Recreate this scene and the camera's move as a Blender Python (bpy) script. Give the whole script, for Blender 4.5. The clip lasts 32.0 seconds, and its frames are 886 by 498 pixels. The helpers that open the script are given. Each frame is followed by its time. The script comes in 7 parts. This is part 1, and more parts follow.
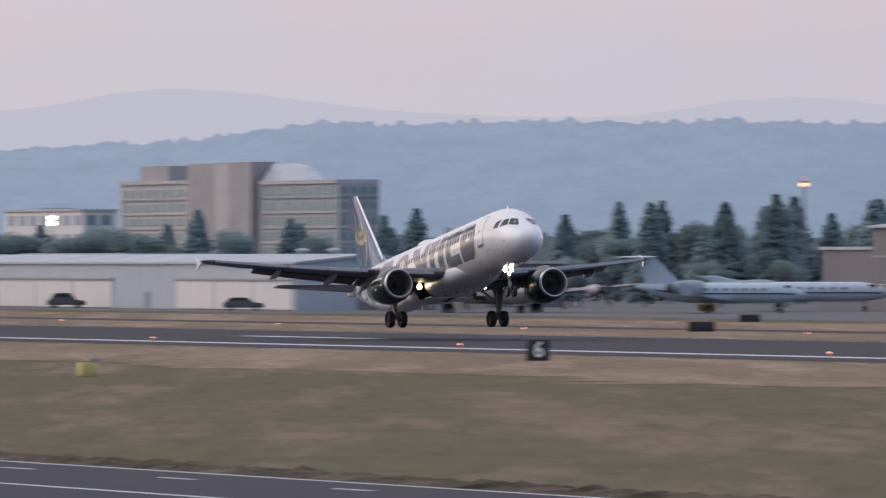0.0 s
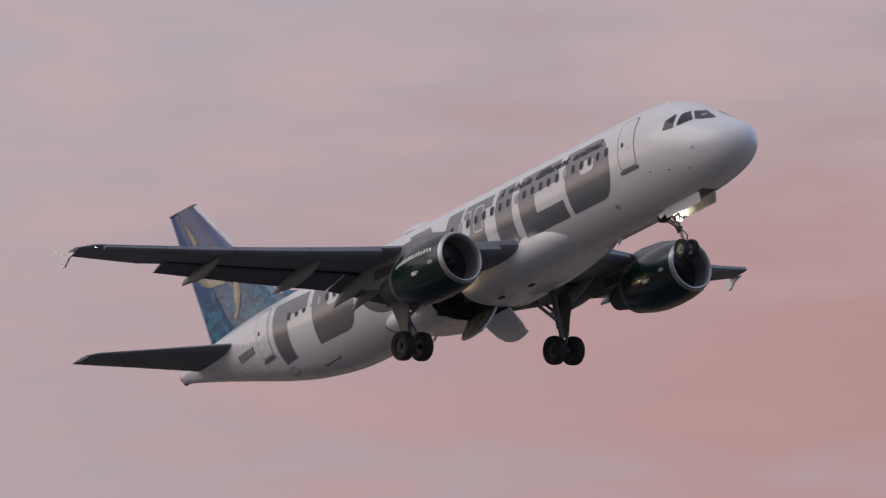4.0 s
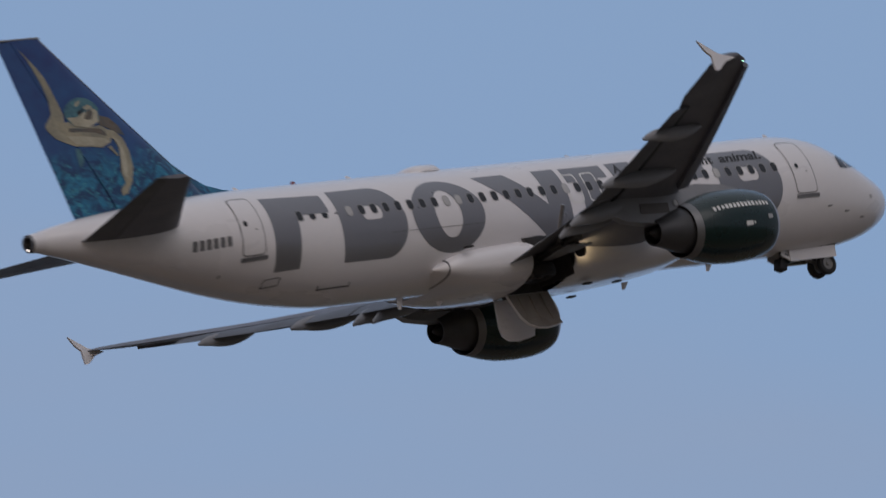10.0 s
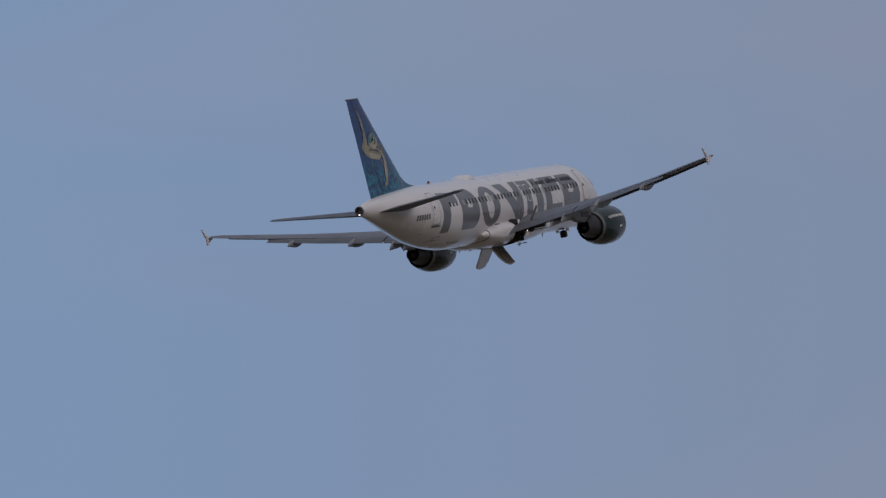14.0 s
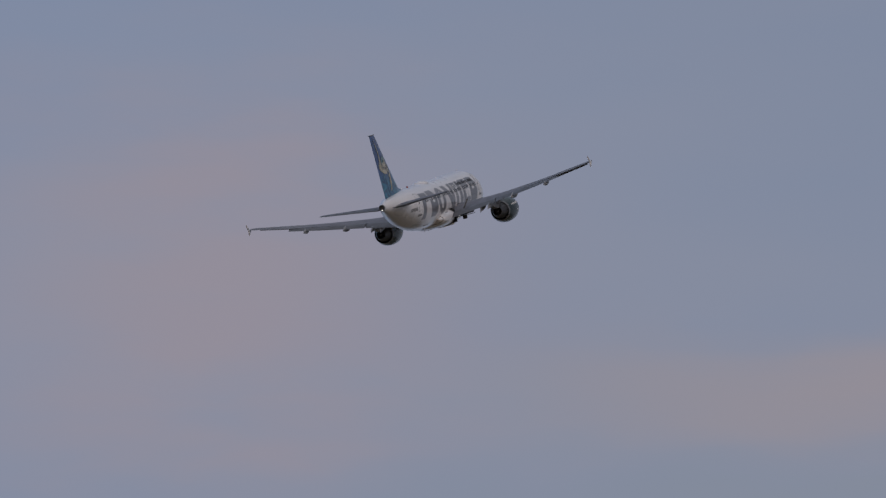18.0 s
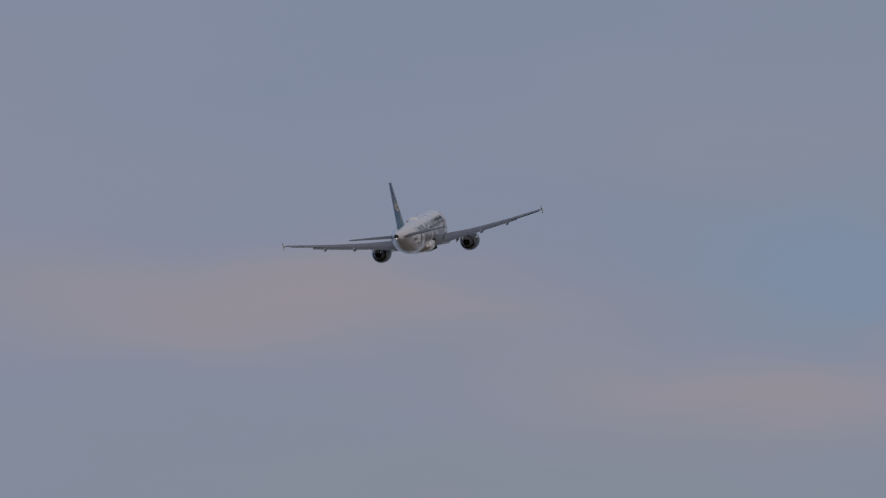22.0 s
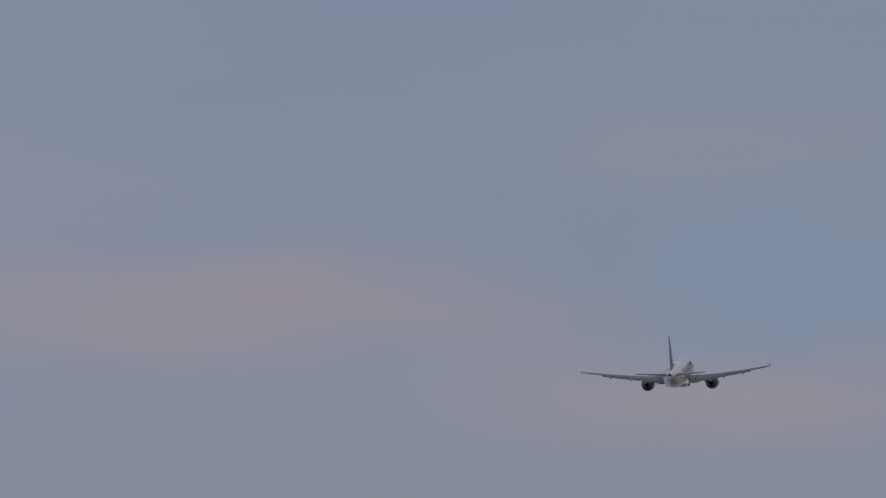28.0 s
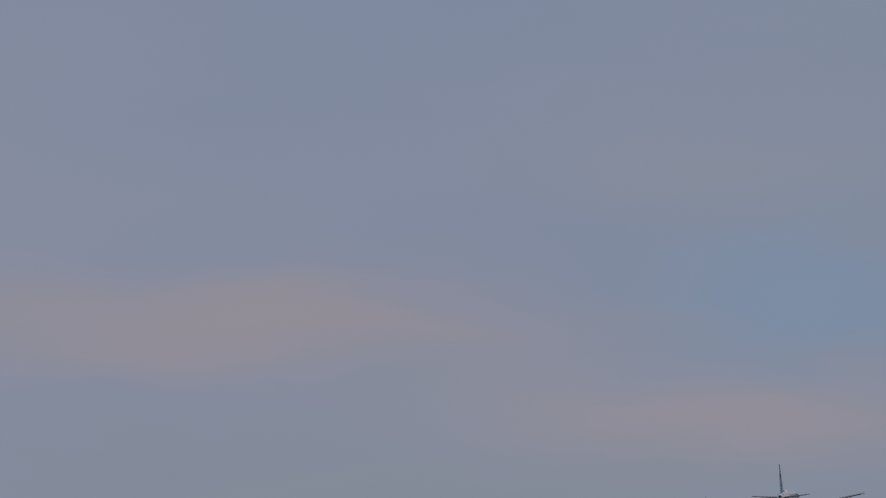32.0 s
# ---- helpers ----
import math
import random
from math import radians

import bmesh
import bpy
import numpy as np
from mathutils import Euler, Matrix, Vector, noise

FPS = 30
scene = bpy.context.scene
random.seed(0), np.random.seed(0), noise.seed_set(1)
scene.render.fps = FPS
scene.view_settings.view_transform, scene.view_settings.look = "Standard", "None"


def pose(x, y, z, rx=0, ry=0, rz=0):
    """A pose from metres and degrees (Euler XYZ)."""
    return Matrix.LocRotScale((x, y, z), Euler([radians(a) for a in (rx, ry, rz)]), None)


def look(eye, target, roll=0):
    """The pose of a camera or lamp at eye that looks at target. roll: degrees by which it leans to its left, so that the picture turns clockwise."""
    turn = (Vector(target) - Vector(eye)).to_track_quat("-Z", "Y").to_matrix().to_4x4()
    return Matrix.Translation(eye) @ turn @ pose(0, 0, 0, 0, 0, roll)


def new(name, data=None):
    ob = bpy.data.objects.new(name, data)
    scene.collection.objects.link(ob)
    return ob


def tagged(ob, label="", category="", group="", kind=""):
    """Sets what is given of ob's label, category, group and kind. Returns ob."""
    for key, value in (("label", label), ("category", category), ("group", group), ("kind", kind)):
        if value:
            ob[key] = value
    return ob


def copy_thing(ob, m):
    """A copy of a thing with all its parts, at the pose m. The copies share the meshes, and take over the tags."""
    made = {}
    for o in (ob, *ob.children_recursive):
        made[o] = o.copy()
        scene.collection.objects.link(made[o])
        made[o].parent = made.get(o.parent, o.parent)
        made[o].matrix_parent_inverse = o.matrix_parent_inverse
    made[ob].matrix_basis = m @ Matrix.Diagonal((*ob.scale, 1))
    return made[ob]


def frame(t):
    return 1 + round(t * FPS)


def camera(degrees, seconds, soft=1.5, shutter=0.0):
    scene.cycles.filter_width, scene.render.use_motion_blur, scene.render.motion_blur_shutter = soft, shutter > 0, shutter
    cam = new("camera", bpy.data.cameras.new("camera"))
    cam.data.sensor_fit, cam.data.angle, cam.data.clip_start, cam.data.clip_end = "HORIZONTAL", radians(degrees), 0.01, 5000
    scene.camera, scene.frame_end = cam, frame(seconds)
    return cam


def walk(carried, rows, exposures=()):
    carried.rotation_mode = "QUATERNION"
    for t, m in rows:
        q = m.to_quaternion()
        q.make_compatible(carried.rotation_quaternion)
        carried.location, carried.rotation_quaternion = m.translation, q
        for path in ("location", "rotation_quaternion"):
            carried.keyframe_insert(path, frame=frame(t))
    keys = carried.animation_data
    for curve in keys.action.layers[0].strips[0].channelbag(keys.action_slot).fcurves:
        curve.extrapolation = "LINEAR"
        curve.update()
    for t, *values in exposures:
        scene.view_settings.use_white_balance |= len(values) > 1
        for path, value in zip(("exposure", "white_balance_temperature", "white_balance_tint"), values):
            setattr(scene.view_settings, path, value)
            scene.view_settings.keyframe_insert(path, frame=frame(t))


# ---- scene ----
# the camera stands still and turns: seconds, pitch, heading
TURNS = [
    (0, 0.078, -69.826),
    (0.5, 0.088, -68.577),
    (1, 0.105, -67.093),
    (1.5, 0.222, -65.392),
    (2, 0.611, -63.565),
    (2.5, 1.180, -61.431),
    (3, 1.778, -58.927),
    (3.5, 2.499, -55.945),
    (4, 3.434, -52.375),
    (4.5, 4.675, -48.107),
    (5, 6.314, -43.032),
    (5.5, 7.999, -37.111),
    (6, 9.947, -30.294),
    (6.5, 12.014, -22.361),
    (7, 14.004, -13.356),
    (7.5, 15.802, -3.635),
    (8, 17.318, 6.838),
    (8.5, 18.458, 16.875),
    (9, 19.022, 25.948),
    (9.5, 19.269, 33.150),
    (10, 19.406, 39.473),
    (10.5, 19.508, 44.761),
    (11, 19.272, 49.368),
    (11.5, 18.948, 53.217),
    (12, 18.549, 56.789),
    (12.5, 18.177, 59.612),
    (13, 17.833, 61.763),
    (13.5, 17.439, 63.786),
    (14, 17.131, 65.540),
    (14.5, 16.890, 67.069),
    (15, 16.697, 68.421),
    (15.5, 16.536, 69.642),
    (16, 16.386, 70.777),
    (16.5, 16.250, 71.706),
    (17, 16.053, 72.563),
    (17.5, 15.896, 73.303),
    (18, 15.774, 73.962),
    (18.5, 15.657, 74.548),
    (19, 15.568, 75.062),
    (19.5, 15.514, 75.519),
    (20, 15.470, 75.968),
    (20.5, 15.436, 76.404),
    (21, 15.386, 76.812),
    (21.5, 15.320, 77.147),
    (22, 15.240, 77.398),
    (22.5, 15.195, 77.549),
    (23, 15.181, 77.626),
    (23.5, 15.184, 77.663),
    (24, 15.193, 77.695),
    (24.5, 15.200, 77.714),
    (25, 15.203, 77.722),
    (25.5, 15.202, 77.724),
    (26, 15.215, 77.717),
    (26.5, 15.236, 77.706),
    (27, 15.256, 77.693),
    (27.5, 15.269, 77.682),
    (28, 15.269, 77.676),
    (28.5, 15.270, 77.668),
    (29, 15.270, 77.662),
    (29.5, 15.271, 77.665),
    (30, 15.280, 77.653),
    (30.5, 15.291, 77.650),
    (31, 15.312, 77.645),
    (31.5, 15.339, 77.641),
    (32, 15.367, 77.642),
]
cam = camera(5.1257, 32.0, soft=1.3, shutter=0.5)
EYE_HEIGHT = 5.45
walk(cam, [(t, pose(0, 0, EYE_HEIGHT, 90 + tilt, 0, -turn)) for t, tilt, turn in TURNS], exposures=((0, 0.66), (1.2, 0.65), (2, 0.54), (2.5, 0.34), (4.5, 0.02), (5, 0.0), (8, -0.02), (9, -0.24), (10, -0.42), (12, -0.5), (32, -0.5)))

# ---- world and light: dusk, after sunset, soft light from the side of the camera ----
def make_world():
    w = bpy.data.worlds.new("dusk_sky")
    scene.world = w
    w.use_nodes = True
    nt = w.node_tree
    nt.nodes.clear()
    N, K = nt.nodes.new, nt.links.new

    def m(op, a, b=None, c=None, clamp=False):
        n = N("ShaderNodeMath")
        n.operation, n.use_clamp = op, clamp
        for i, v in enumerate((a, b, c)):
            if v is None:
                continue
            if isinstance(v, (int, float)):
                n.inputs[i].default_value = v
            else:
                K(v, n.inputs[i])
        return n.outputs[0]

    def mix(fac, a, b):
        n = N("ShaderNodeMix")
        n.data_type = "RGBA"
        for key, v in ((0, fac), (6, a), (7, b)):
            if isinstance(v, (int, float)):
                n.inputs[key].default_value = v
            elif isinstance(v, tuple):
                n.inputs[key].default_value = (*v, 1)
            else:
                K(v, n.inputs[key])
        return n.outputs[2]

    co = N("ShaderNodeTexCoord")
    sep = N("ShaderNodeSeparateXYZ")
    K(co.outputs["Generated"], sep.inputs[0])
    x, y, z = sep.outputs
    az = m("MULTIPLY", m("ARCTAN2", x, y), 180 / math.pi)
    el = m("MULTIPLY", m("ARCSINE", m("MAXIMUM", m("MINIMUM", z, 1.0), -1.0)), 180 / math.pi)
    ramp = N("ShaderNodeValToRGB")
    K(m("MULTIPLY_ADD", az, 1 / 360, 0.5), ramp.inputs[0])
    ramp.color_ramp.interpolation = "EASE"
    stops = SKY_STOPS
    els = ramp.color_ramp.elements
    while len(els) < len(stops):
        els.new(0.5)
    for e, (a, col) in zip(els, stops):
        e.position = a / 360 + 0.5
        e.color = (*col, 1)
    base = ramp.outputs[0]
    # toward the zenith one even blue
    base = mix(m("MULTIPLY_ADD", el, 1 / 50, -0.6, True), base, (0.55, 0.59, 0.67))
    # soft cloud veils
    comb = N("ShaderNodeCombineXYZ")
    K(m("MULTIPLY", az, 0.10), comb.inputs[0])
    K(m("MULTIPLY", el, 0.42), comb.inputs[1])
    noi = N("ShaderNodeTexNoise")
    K(comb.outputs[0], noi.inputs["Vector"])
    noi.inputs["Scale"].default_value, noi.inputs["Detail"].default_value, noi.inputs["Roughness"].default_value = 1.0, 4.0, 0.45
    comb2 = N("ShaderNodeCombineXYZ")
    K(m("MULTIPLY", az, 0.9), comb2.inputs[0])
    K(m("MULTIPLY", el, 3.2), comb2.inputs[1])
    noi2 = N("ShaderNodeTexNoise")
    K(comb2.outputs[0], noi2.inputs["Vector"])
    noi2.inputs["Scale"].default_value, noi2.inputs["Detail"].default_value = 0.8, 3.0
    n1, n2 = noi.outputs["Fac"], noi2.outputs["Fac"]
    veil = m("MULTIPLY", m("MULTIPLY_ADD", n1, 3.2, -1.45, True), 0.30)
    base = mix(veil, base, (0.46, 0.42, 0.46))
    low = m("MULTIPLY_ADD", el, -1 / 5, 2.1, True)
    streak = m("MULTIPLY", m("MULTIPLY", m("MULTIPLY_ADD", n2, 4.0, -1.7, True), low), m("MULTIPLY_ADD", az, -1 / 25, -0.9, True))
    base = mix(m("MULTIPLY", streak, 0.65), base, (0.53, 0.365, 0.375))
    # grey evening haze low over the hills
    haze = m("MULTIPLY", m("MULTIPLY_ADD", el, -1 / 1.5, 1.85, True), m("MULTIPLY_ADD", az, -1 / 8, -6.8, True))
    base = mix(m("MULTIPLY", haze, 0.85), base, (0.335, 0.326, 0.378))
    # afterglow low over the horizon where the sun went down
    side = m("MAXIMUM", m("ADD", m("MULTIPLY", y, -0.643), m("MULTIPLY", x, -0.766)), 0.0)
    low3 = m("DIVIDE", m("SUBTRACT", el, 3.0), 7.5)
    glow_amount = m("MULTIPLY", m("POWER", side, 6.0), m("EXPONENT", m("MULTIPLY", m("MULTIPLY", low3, low3), -1.0)))
    base = mix(glow_amount, base, (1.22, 0.97, 0.82))
    warp = m("MULTIPLY_ADD", n2, 1.6, -0.8)
    for a0, e0, wa, we, col, amount in CLOUDS:
        da = m("DIVIDE", m("SUBTRACT", az, a0), wa)
        de = m("DIVIDE", m("ADD", m("SUBTRACT", el, e0), m("MULTIPLY", warp, we * 1.25)), we)
        d = m("ADD", m("MULTIPLY", da, da), m("MULTIPLY", de, de))
        g = m("MULTIPLY", m("EXPONENT", m("MULTIPLY", d, -1.0)), amount)
        base = mix(g, base, col)
    sky = N("ShaderNodeTexSky")
    sky.sky_type, sky.sun_disc = "NISHITA", False
    sky.sun_elevation, sky.sun_rotation = radians(3), radians(224)
    b1, b2, add, out = N("ShaderNodeBackground"), N("ShaderNodeBackground"), N("ShaderNodeAddShader"), N("ShaderNodeOutputWorld")
    K(base, b1.inputs[0])
    b1.inputs[1].default_value = 1.0
    K(sky.outputs[0], b2.inputs[0])
    b2.inputs[1].default_value = 0.01
    K(b1.outputs[0], add.inputs[0])
    K(b2.outputs[0], add.inputs[1])
    K(add.outputs[0], out.inputs[0])


# heading in degrees and colour of the sky low over the horizon, all the way round
SKY_STOPS = [(-180, (0.37, 0.37, 0.41)), (-150, (0.44, 0.42, 0.45)), (-115, (0.50, 0.45, 0.47)), (-92, (0.46, 0.42, 0.46)), (-72, (0.425, 0.395, 0.455)), (-60, (0.405, 0.365, 0.41)),
             (-48, (0.40, 0.362, 0.412)), (-39, (0.348, 0.38, 0.475)), (-29, (0.31, 0.39, 0.56)), (-14, (0.325, 0.435, 0.63)), (-4, (0.385, 0.47, 0.69)),
             (22, (0.315, 0.47, 0.76)), (42, (0.305, 0.455, 0.72)), (61, (0.265, 0.395, 0.63)), (71, (0.285, 0.345, 0.50)), (77, (0.280, 0.333, 0.472)),
             (82, (0.295, 0.345, 0.46)), (100, (0.21, 0.235, 0.30)), (150, (0.22, 0.24, 0.30)), (180, (0.37, 0.37, 0.41))]
# clouds: heading, height over the horizon, half-widths in degrees, colour, amount
CLOUDS = [(-49, 2.7, 5.0, 1.6, (0.425, 0.238, 0.243), 0.92), (-29, 8.1, 2.6, 0.7, (0.58, 0.42, 0.46), 0.6), (-27.6, 9.0, 1.5, 0.8, (0.66, 0.47, 0.48), 0.88), (-15.4, 14.2, 1.2, 0.7, (0.44, 0.47, 0.61), 0.5), (-11.0, 12.8, 1.4, 0.5, (0.42, 0.48, 0.60), 0.45), (-28.6, 10.8, 0.8, 0.2, (0.43, 0.44, 0.56), 0.5),
          (-43.3, 7.2, 0.9, 0.25, (0.54, 0.41, 0.45), 0.6), (3.2, 18.2, 2.0, 2.5, (0.50, 0.50, 0.63), 0.6),
          (72.6, 15.5, 1.5, 1.1, (0.42, 0.36, 0.42), 0.75), (77.5, 13.7, 4.0, 0.75, (0.315, 0.345, 0.405), 0.7), (76.7, 14.93, 1.7, 0.27, (0.42, 0.365, 0.405), 0.75),
          (79.4, 14.40, 1.5, 0.27, (0.43, 0.37, 0.42), 0.7), (79.8, 15.1, 0.9, 0.33, (0.26, 0.36, 0.52), 0.75),
          (75.4, 14.95, 1.1, 0.3, (0.40, 0.36, 0.41), 0.4), (78.6, 13.35, 2.6, 0.28, (0.40, 0.37, 0.425), 0.5), (79.3, 15.75, 1.0, 0.2, (0.335, 0.365, 0.445), 0.45)]
make_world()

sun = new("sun_light", bpy.data.lights.new("sun_light", "SUN"))
sun.data.energy, sun.data.angle, sun.data.color = 0.73, radians(50), (1.0, 0.935, 0.925)
sun.matrix_world = look((-55, -140, 108), (0, 0, 0))

# ---- materials ----
def mat(name, col, rough=0.6, metal=0.0, var=0.15, scale=2.0, bump=0.0, fine=12.0, stretch=(1, 1, 1), spec=0.5, col2=None, coat=0.0, per_piece=0.0):
    """A surface with variation at two scales; col2: the colour of its stains or wear."""
    ma = bpy.data.materials.new(name)
    ma.use_nodes = True
    nt = ma.node_tree
    N, K = nt.nodes.new, nt.links.new
    bs = nt.nodes["Principled BSDF"]
    co, mp = N("ShaderNodeTexCoord"), N("ShaderNodeMapping")
    mp.inputs["Scale"].default_value = stretch
    K(co.outputs["Object"], mp.inputs[0])
    n1, n2 = N("ShaderNodeTexNoise"), N("ShaderNodeTexNoise")
    for n, s, d in ((n1, scale, 5.0), (n2, scale * fine, 3.0)):
        K(mp.outputs[0], n.inputs["Vector"])
        n.inputs["Scale"].default_value, n.inputs["Detail"].default_value = s, d
    col2 = col2 or tuple(c * 0.6 for c in col)
    ad = N("ShaderNodeMath")
    ad.operation = "MULTIPLY_ADD"
    K(n2.outputs["Fac"], ad.inputs[0])
    ad.inputs[1].default_value = 0.5
    K(n1.outputs["Fac"], ad.inputs[2])
    mr = N("ShaderNodeMapRange")
    K(ad.outputs[0], mr.inputs[0])
    mr.inputs["From Min"].default_value, mr.inputs["From Max"].default_value = 0.5, 1.05
    mr.inputs["To Min"].default_value, mr.inputs["To Max"].default_value = 0.0, min(1.0, var * 2)
    mx = N("ShaderNodeMix")
    mx.data_type = "RGBA"
    K(mr.outputs[0], mx.inputs[0])
    mx.inputs[6].default_value, mx.inputs[7].default_value = (*col, 1), (*col2, 1)
    colour = mx.outputs[2]
    if per_piece:
        oi, hv, mr2 = N("ShaderNodeObjectInfo"), N("ShaderNodeHueSaturation"), N("ShaderNodeMapRange")
        K(oi.outputs["Random"], mr2.inputs[0])
        mr2.inputs["To Min"].default_value, mr2.inputs["To Max"].default_value = 1 - per_piece, 1 + per_piece
        K(mr2.outputs[0], hv.inputs["Value"])
        K(colour, hv.inputs["Color"])
        colour = hv.outputs[0]
    K(colour, bs.inputs["Base Color"])
    rr = N("ShaderNodeMapRange")
    K(n1.outputs["Fac"], rr.inputs[0])
    rr.inputs["To Min"].default_value, rr.inputs["To Max"].default_value = max(0.02, rough - 0.12), min(1.0, rough + 0.12)
    K(rr.outputs[0], bs.inputs["Roughness"])
    bs.inputs["Metallic"].default_value = metal
    bs.inputs["Specular IOR Level"].default_value = spec
    bs.inputs["Coat Weight"].default_value = coat
    if bump:
        bu = N("ShaderNodeBump")
        bu.inputs["Strength"].default_value, bu.inputs["Distance"].default_value = bump, 0.05
        K(n2.outputs["Fac"], bu.inputs["Height"])
        K(bu.outputs[0], bs.inputs["Normal"])
    return ma


def glow(name, col, strength):
    ma = bpy.data.materials.new(name)
    ma.use_nodes = True
    nt = ma.node_tree
    bs = nt.nodes["Principled BSDF"]
    bs.inputs["Base Color"].default_value = (*col, 1)
    bs.inputs["Emission Color"].default_value = (*col, 1)
    bs.inputs["Emission Strength"].default_value = strength
    return ma


# ---- mesh tools ----
def mesh_of(name, bm, material, smooth=True):
    bmesh.ops.recalc_face_normals(bm, faces=bm.faces[:])
    me = bpy.data.meshes.new(name)
    bm.to_mesh(me)
    bm.free()
    me.materials.append(material)
    if smooth:
        me.shade_smooth()
        me.set_sharp_from_angle(angle=radians(38))
    return me


def part(name, bm, material, parent=None, label="", smooth=True):
    ob = new(name, mesh_of(name, bm, material, smooth))
    if parent:
        ob.parent = parent
    if label:
        ob["label"] = label
    return ob


def thing(name, label, category, at=None, group="", kind=""):
    ob = new(name)
    ob.empty_display_size = 0.5
    if at is not None:
        ob.matrix_basis = at
    return tagged(ob, label, category, group, kind)


def loft(bm, rings, caps=True, closed=True):
    rows = [[bm.verts.new(p) for p in r] for r in rings]
    for a, b in zip(rows, rows[1:]):
        n = len(a)
        for i in range(n if closed else n - 1):
            j = (i + 1) % n
            bm.faces.new((a[i], a[j], b[j], b[i]))
    if caps and closed:
        bm.faces.new(rows[0])
        bm.faces.new(rows[-1][::-1])
    return rows


def box(bm, x0, x1, y0, y1, z0, z1, bevel=0.0):
    r = bmesh.ops.create_cube(bm, size=1.0, matrix=Matrix.Translation(((x0 + x1) / 2, (y0 + y1) / 2, (z0 + z1) / 2)) @ Matrix.Diagonal((abs(x1 - x0), abs(y1 - y0), abs(z1 - z0), 1)))
    if bevel:
        es = list({e for v in r["verts"] for e in v.link_edges})
        bmesh.ops.bevel(bm, geom=es, offset=bevel, segments=2, affect="EDGES", profile=0.5)


def tube(bm, p0, p1, r0, r1=None, n=14, caps=True):
    p0, p1 = Vector(p0), Vector(p1)
    d = (p1 - p0).normalized()
    u = d.orthogonal().normalized()
    w = d.cross(u)
    r1 = r0 if r1 is None else r1
    loft(bm, [[p + (u * math.cos(2 * math.pi * i / n) + w * math.sin(2 * math.pi * i / n)) * r for i in range(n)] for p, r in ((p0, r0), (p1, r1))], caps)


def spun(bm, profile, centre=(0, 0, 0), axis="x", n=40, caps=False, start=0.0):
    """A body of revolution: profile is (along, radius)."""
    rings = []
    for a, r in profile:
        ring = []
        for i in range(n):
            t = 2 * math.pi * i / n + start
            u, w = r * math.cos(t), r * math.sin(t)
            q = (a, u, w) if axis == "x" else ((u, a, w) if axis == "y" else (u, w, a))
            ring.append((centre[0] + q[0], centre[1] + q[1], centre[2] + q[2]))
        rings.append(ring)
    loft(bm, rings, caps)


def curve_at(table, s):
    """Smooth reading of a table of rows (s, a, b, ...)."""
    rows = table
    if s <= rows[0][0]:
        return rows[0][1:]
    if s >= rows[-1][0]:
        return rows[-1][1:]
    i = max(k for k in range(len(rows) - 1) if rows[k][0] <= s)
    p1, p2 = rows[i], rows[i + 1]
    p0, p3 = rows[max(i - 1, 0)], rows[min(i + 2, len(rows) - 1)]
    h = p2[0] - p1[0]
    t = (s - p1[0]) / h
    res = []
    for k in range(1, len(p1)):
        m1 = (p2[k] - p0[k]) / (p2[0] - p0[0]) if i > 0 else (p2[k] - p1[k]) / h
        m2 = (p3[k] - p1[k]) / (p3[0] - p1[0]) if i + 2 < len(rows) else (p2[k] - p1[k]) / h
        d = (p2[k] - p1[k]) / h
        if d == 0:
            m1 = m2 = 0
        t2, t3 = t * t, t * t * t
        res.append((2 * t3 - 3 * t2 + 1) * p1[k] + (t3 - 2 * t2 + t) * h * m1 + (3 * t2 - 2 * t3) * p2[k] + (t3 - t2) * h * m2)
    return tuple(res)


def flat_shape(outer, holes=(), step=0.22):
    """A bmesh of a flat shape in (a, b), cut finely enough to be wrapped on a curved skin."""
    from mathutils.geometry import tessellate_polygon
    loops = [[Vector((a, b, 0)) for a, b in lp] for lp in (outer, *holes)]
    pts = [p for lp in loops for p in lp]
    bm = bmesh.new()
    vs = [bm.verts.new(p) for p in pts]
    for tri in tessellate_polygon(loops):
        try:
            bm.faces.new([vs[i] for i in tri])
        except ValueError:
            pass
    for k in (0, 1):
        lo, hi = min(p[k] for p in pts), max(p[k] for p in pts)
        q = lo + step
        while q < hi - 0.01:
            no = (1, 0, 0) if k == 0 else (0, 1, 0)
            bmesh.ops.bisect_plane(bm, geom=bm.verts[:] + bm.edges[:] + bm.faces[:], plane_co=(q, q, 0), plane_no=no)
            q += step
    return bm

# ---- the airfield: the runway lies along x, the camera stands at the origin ----


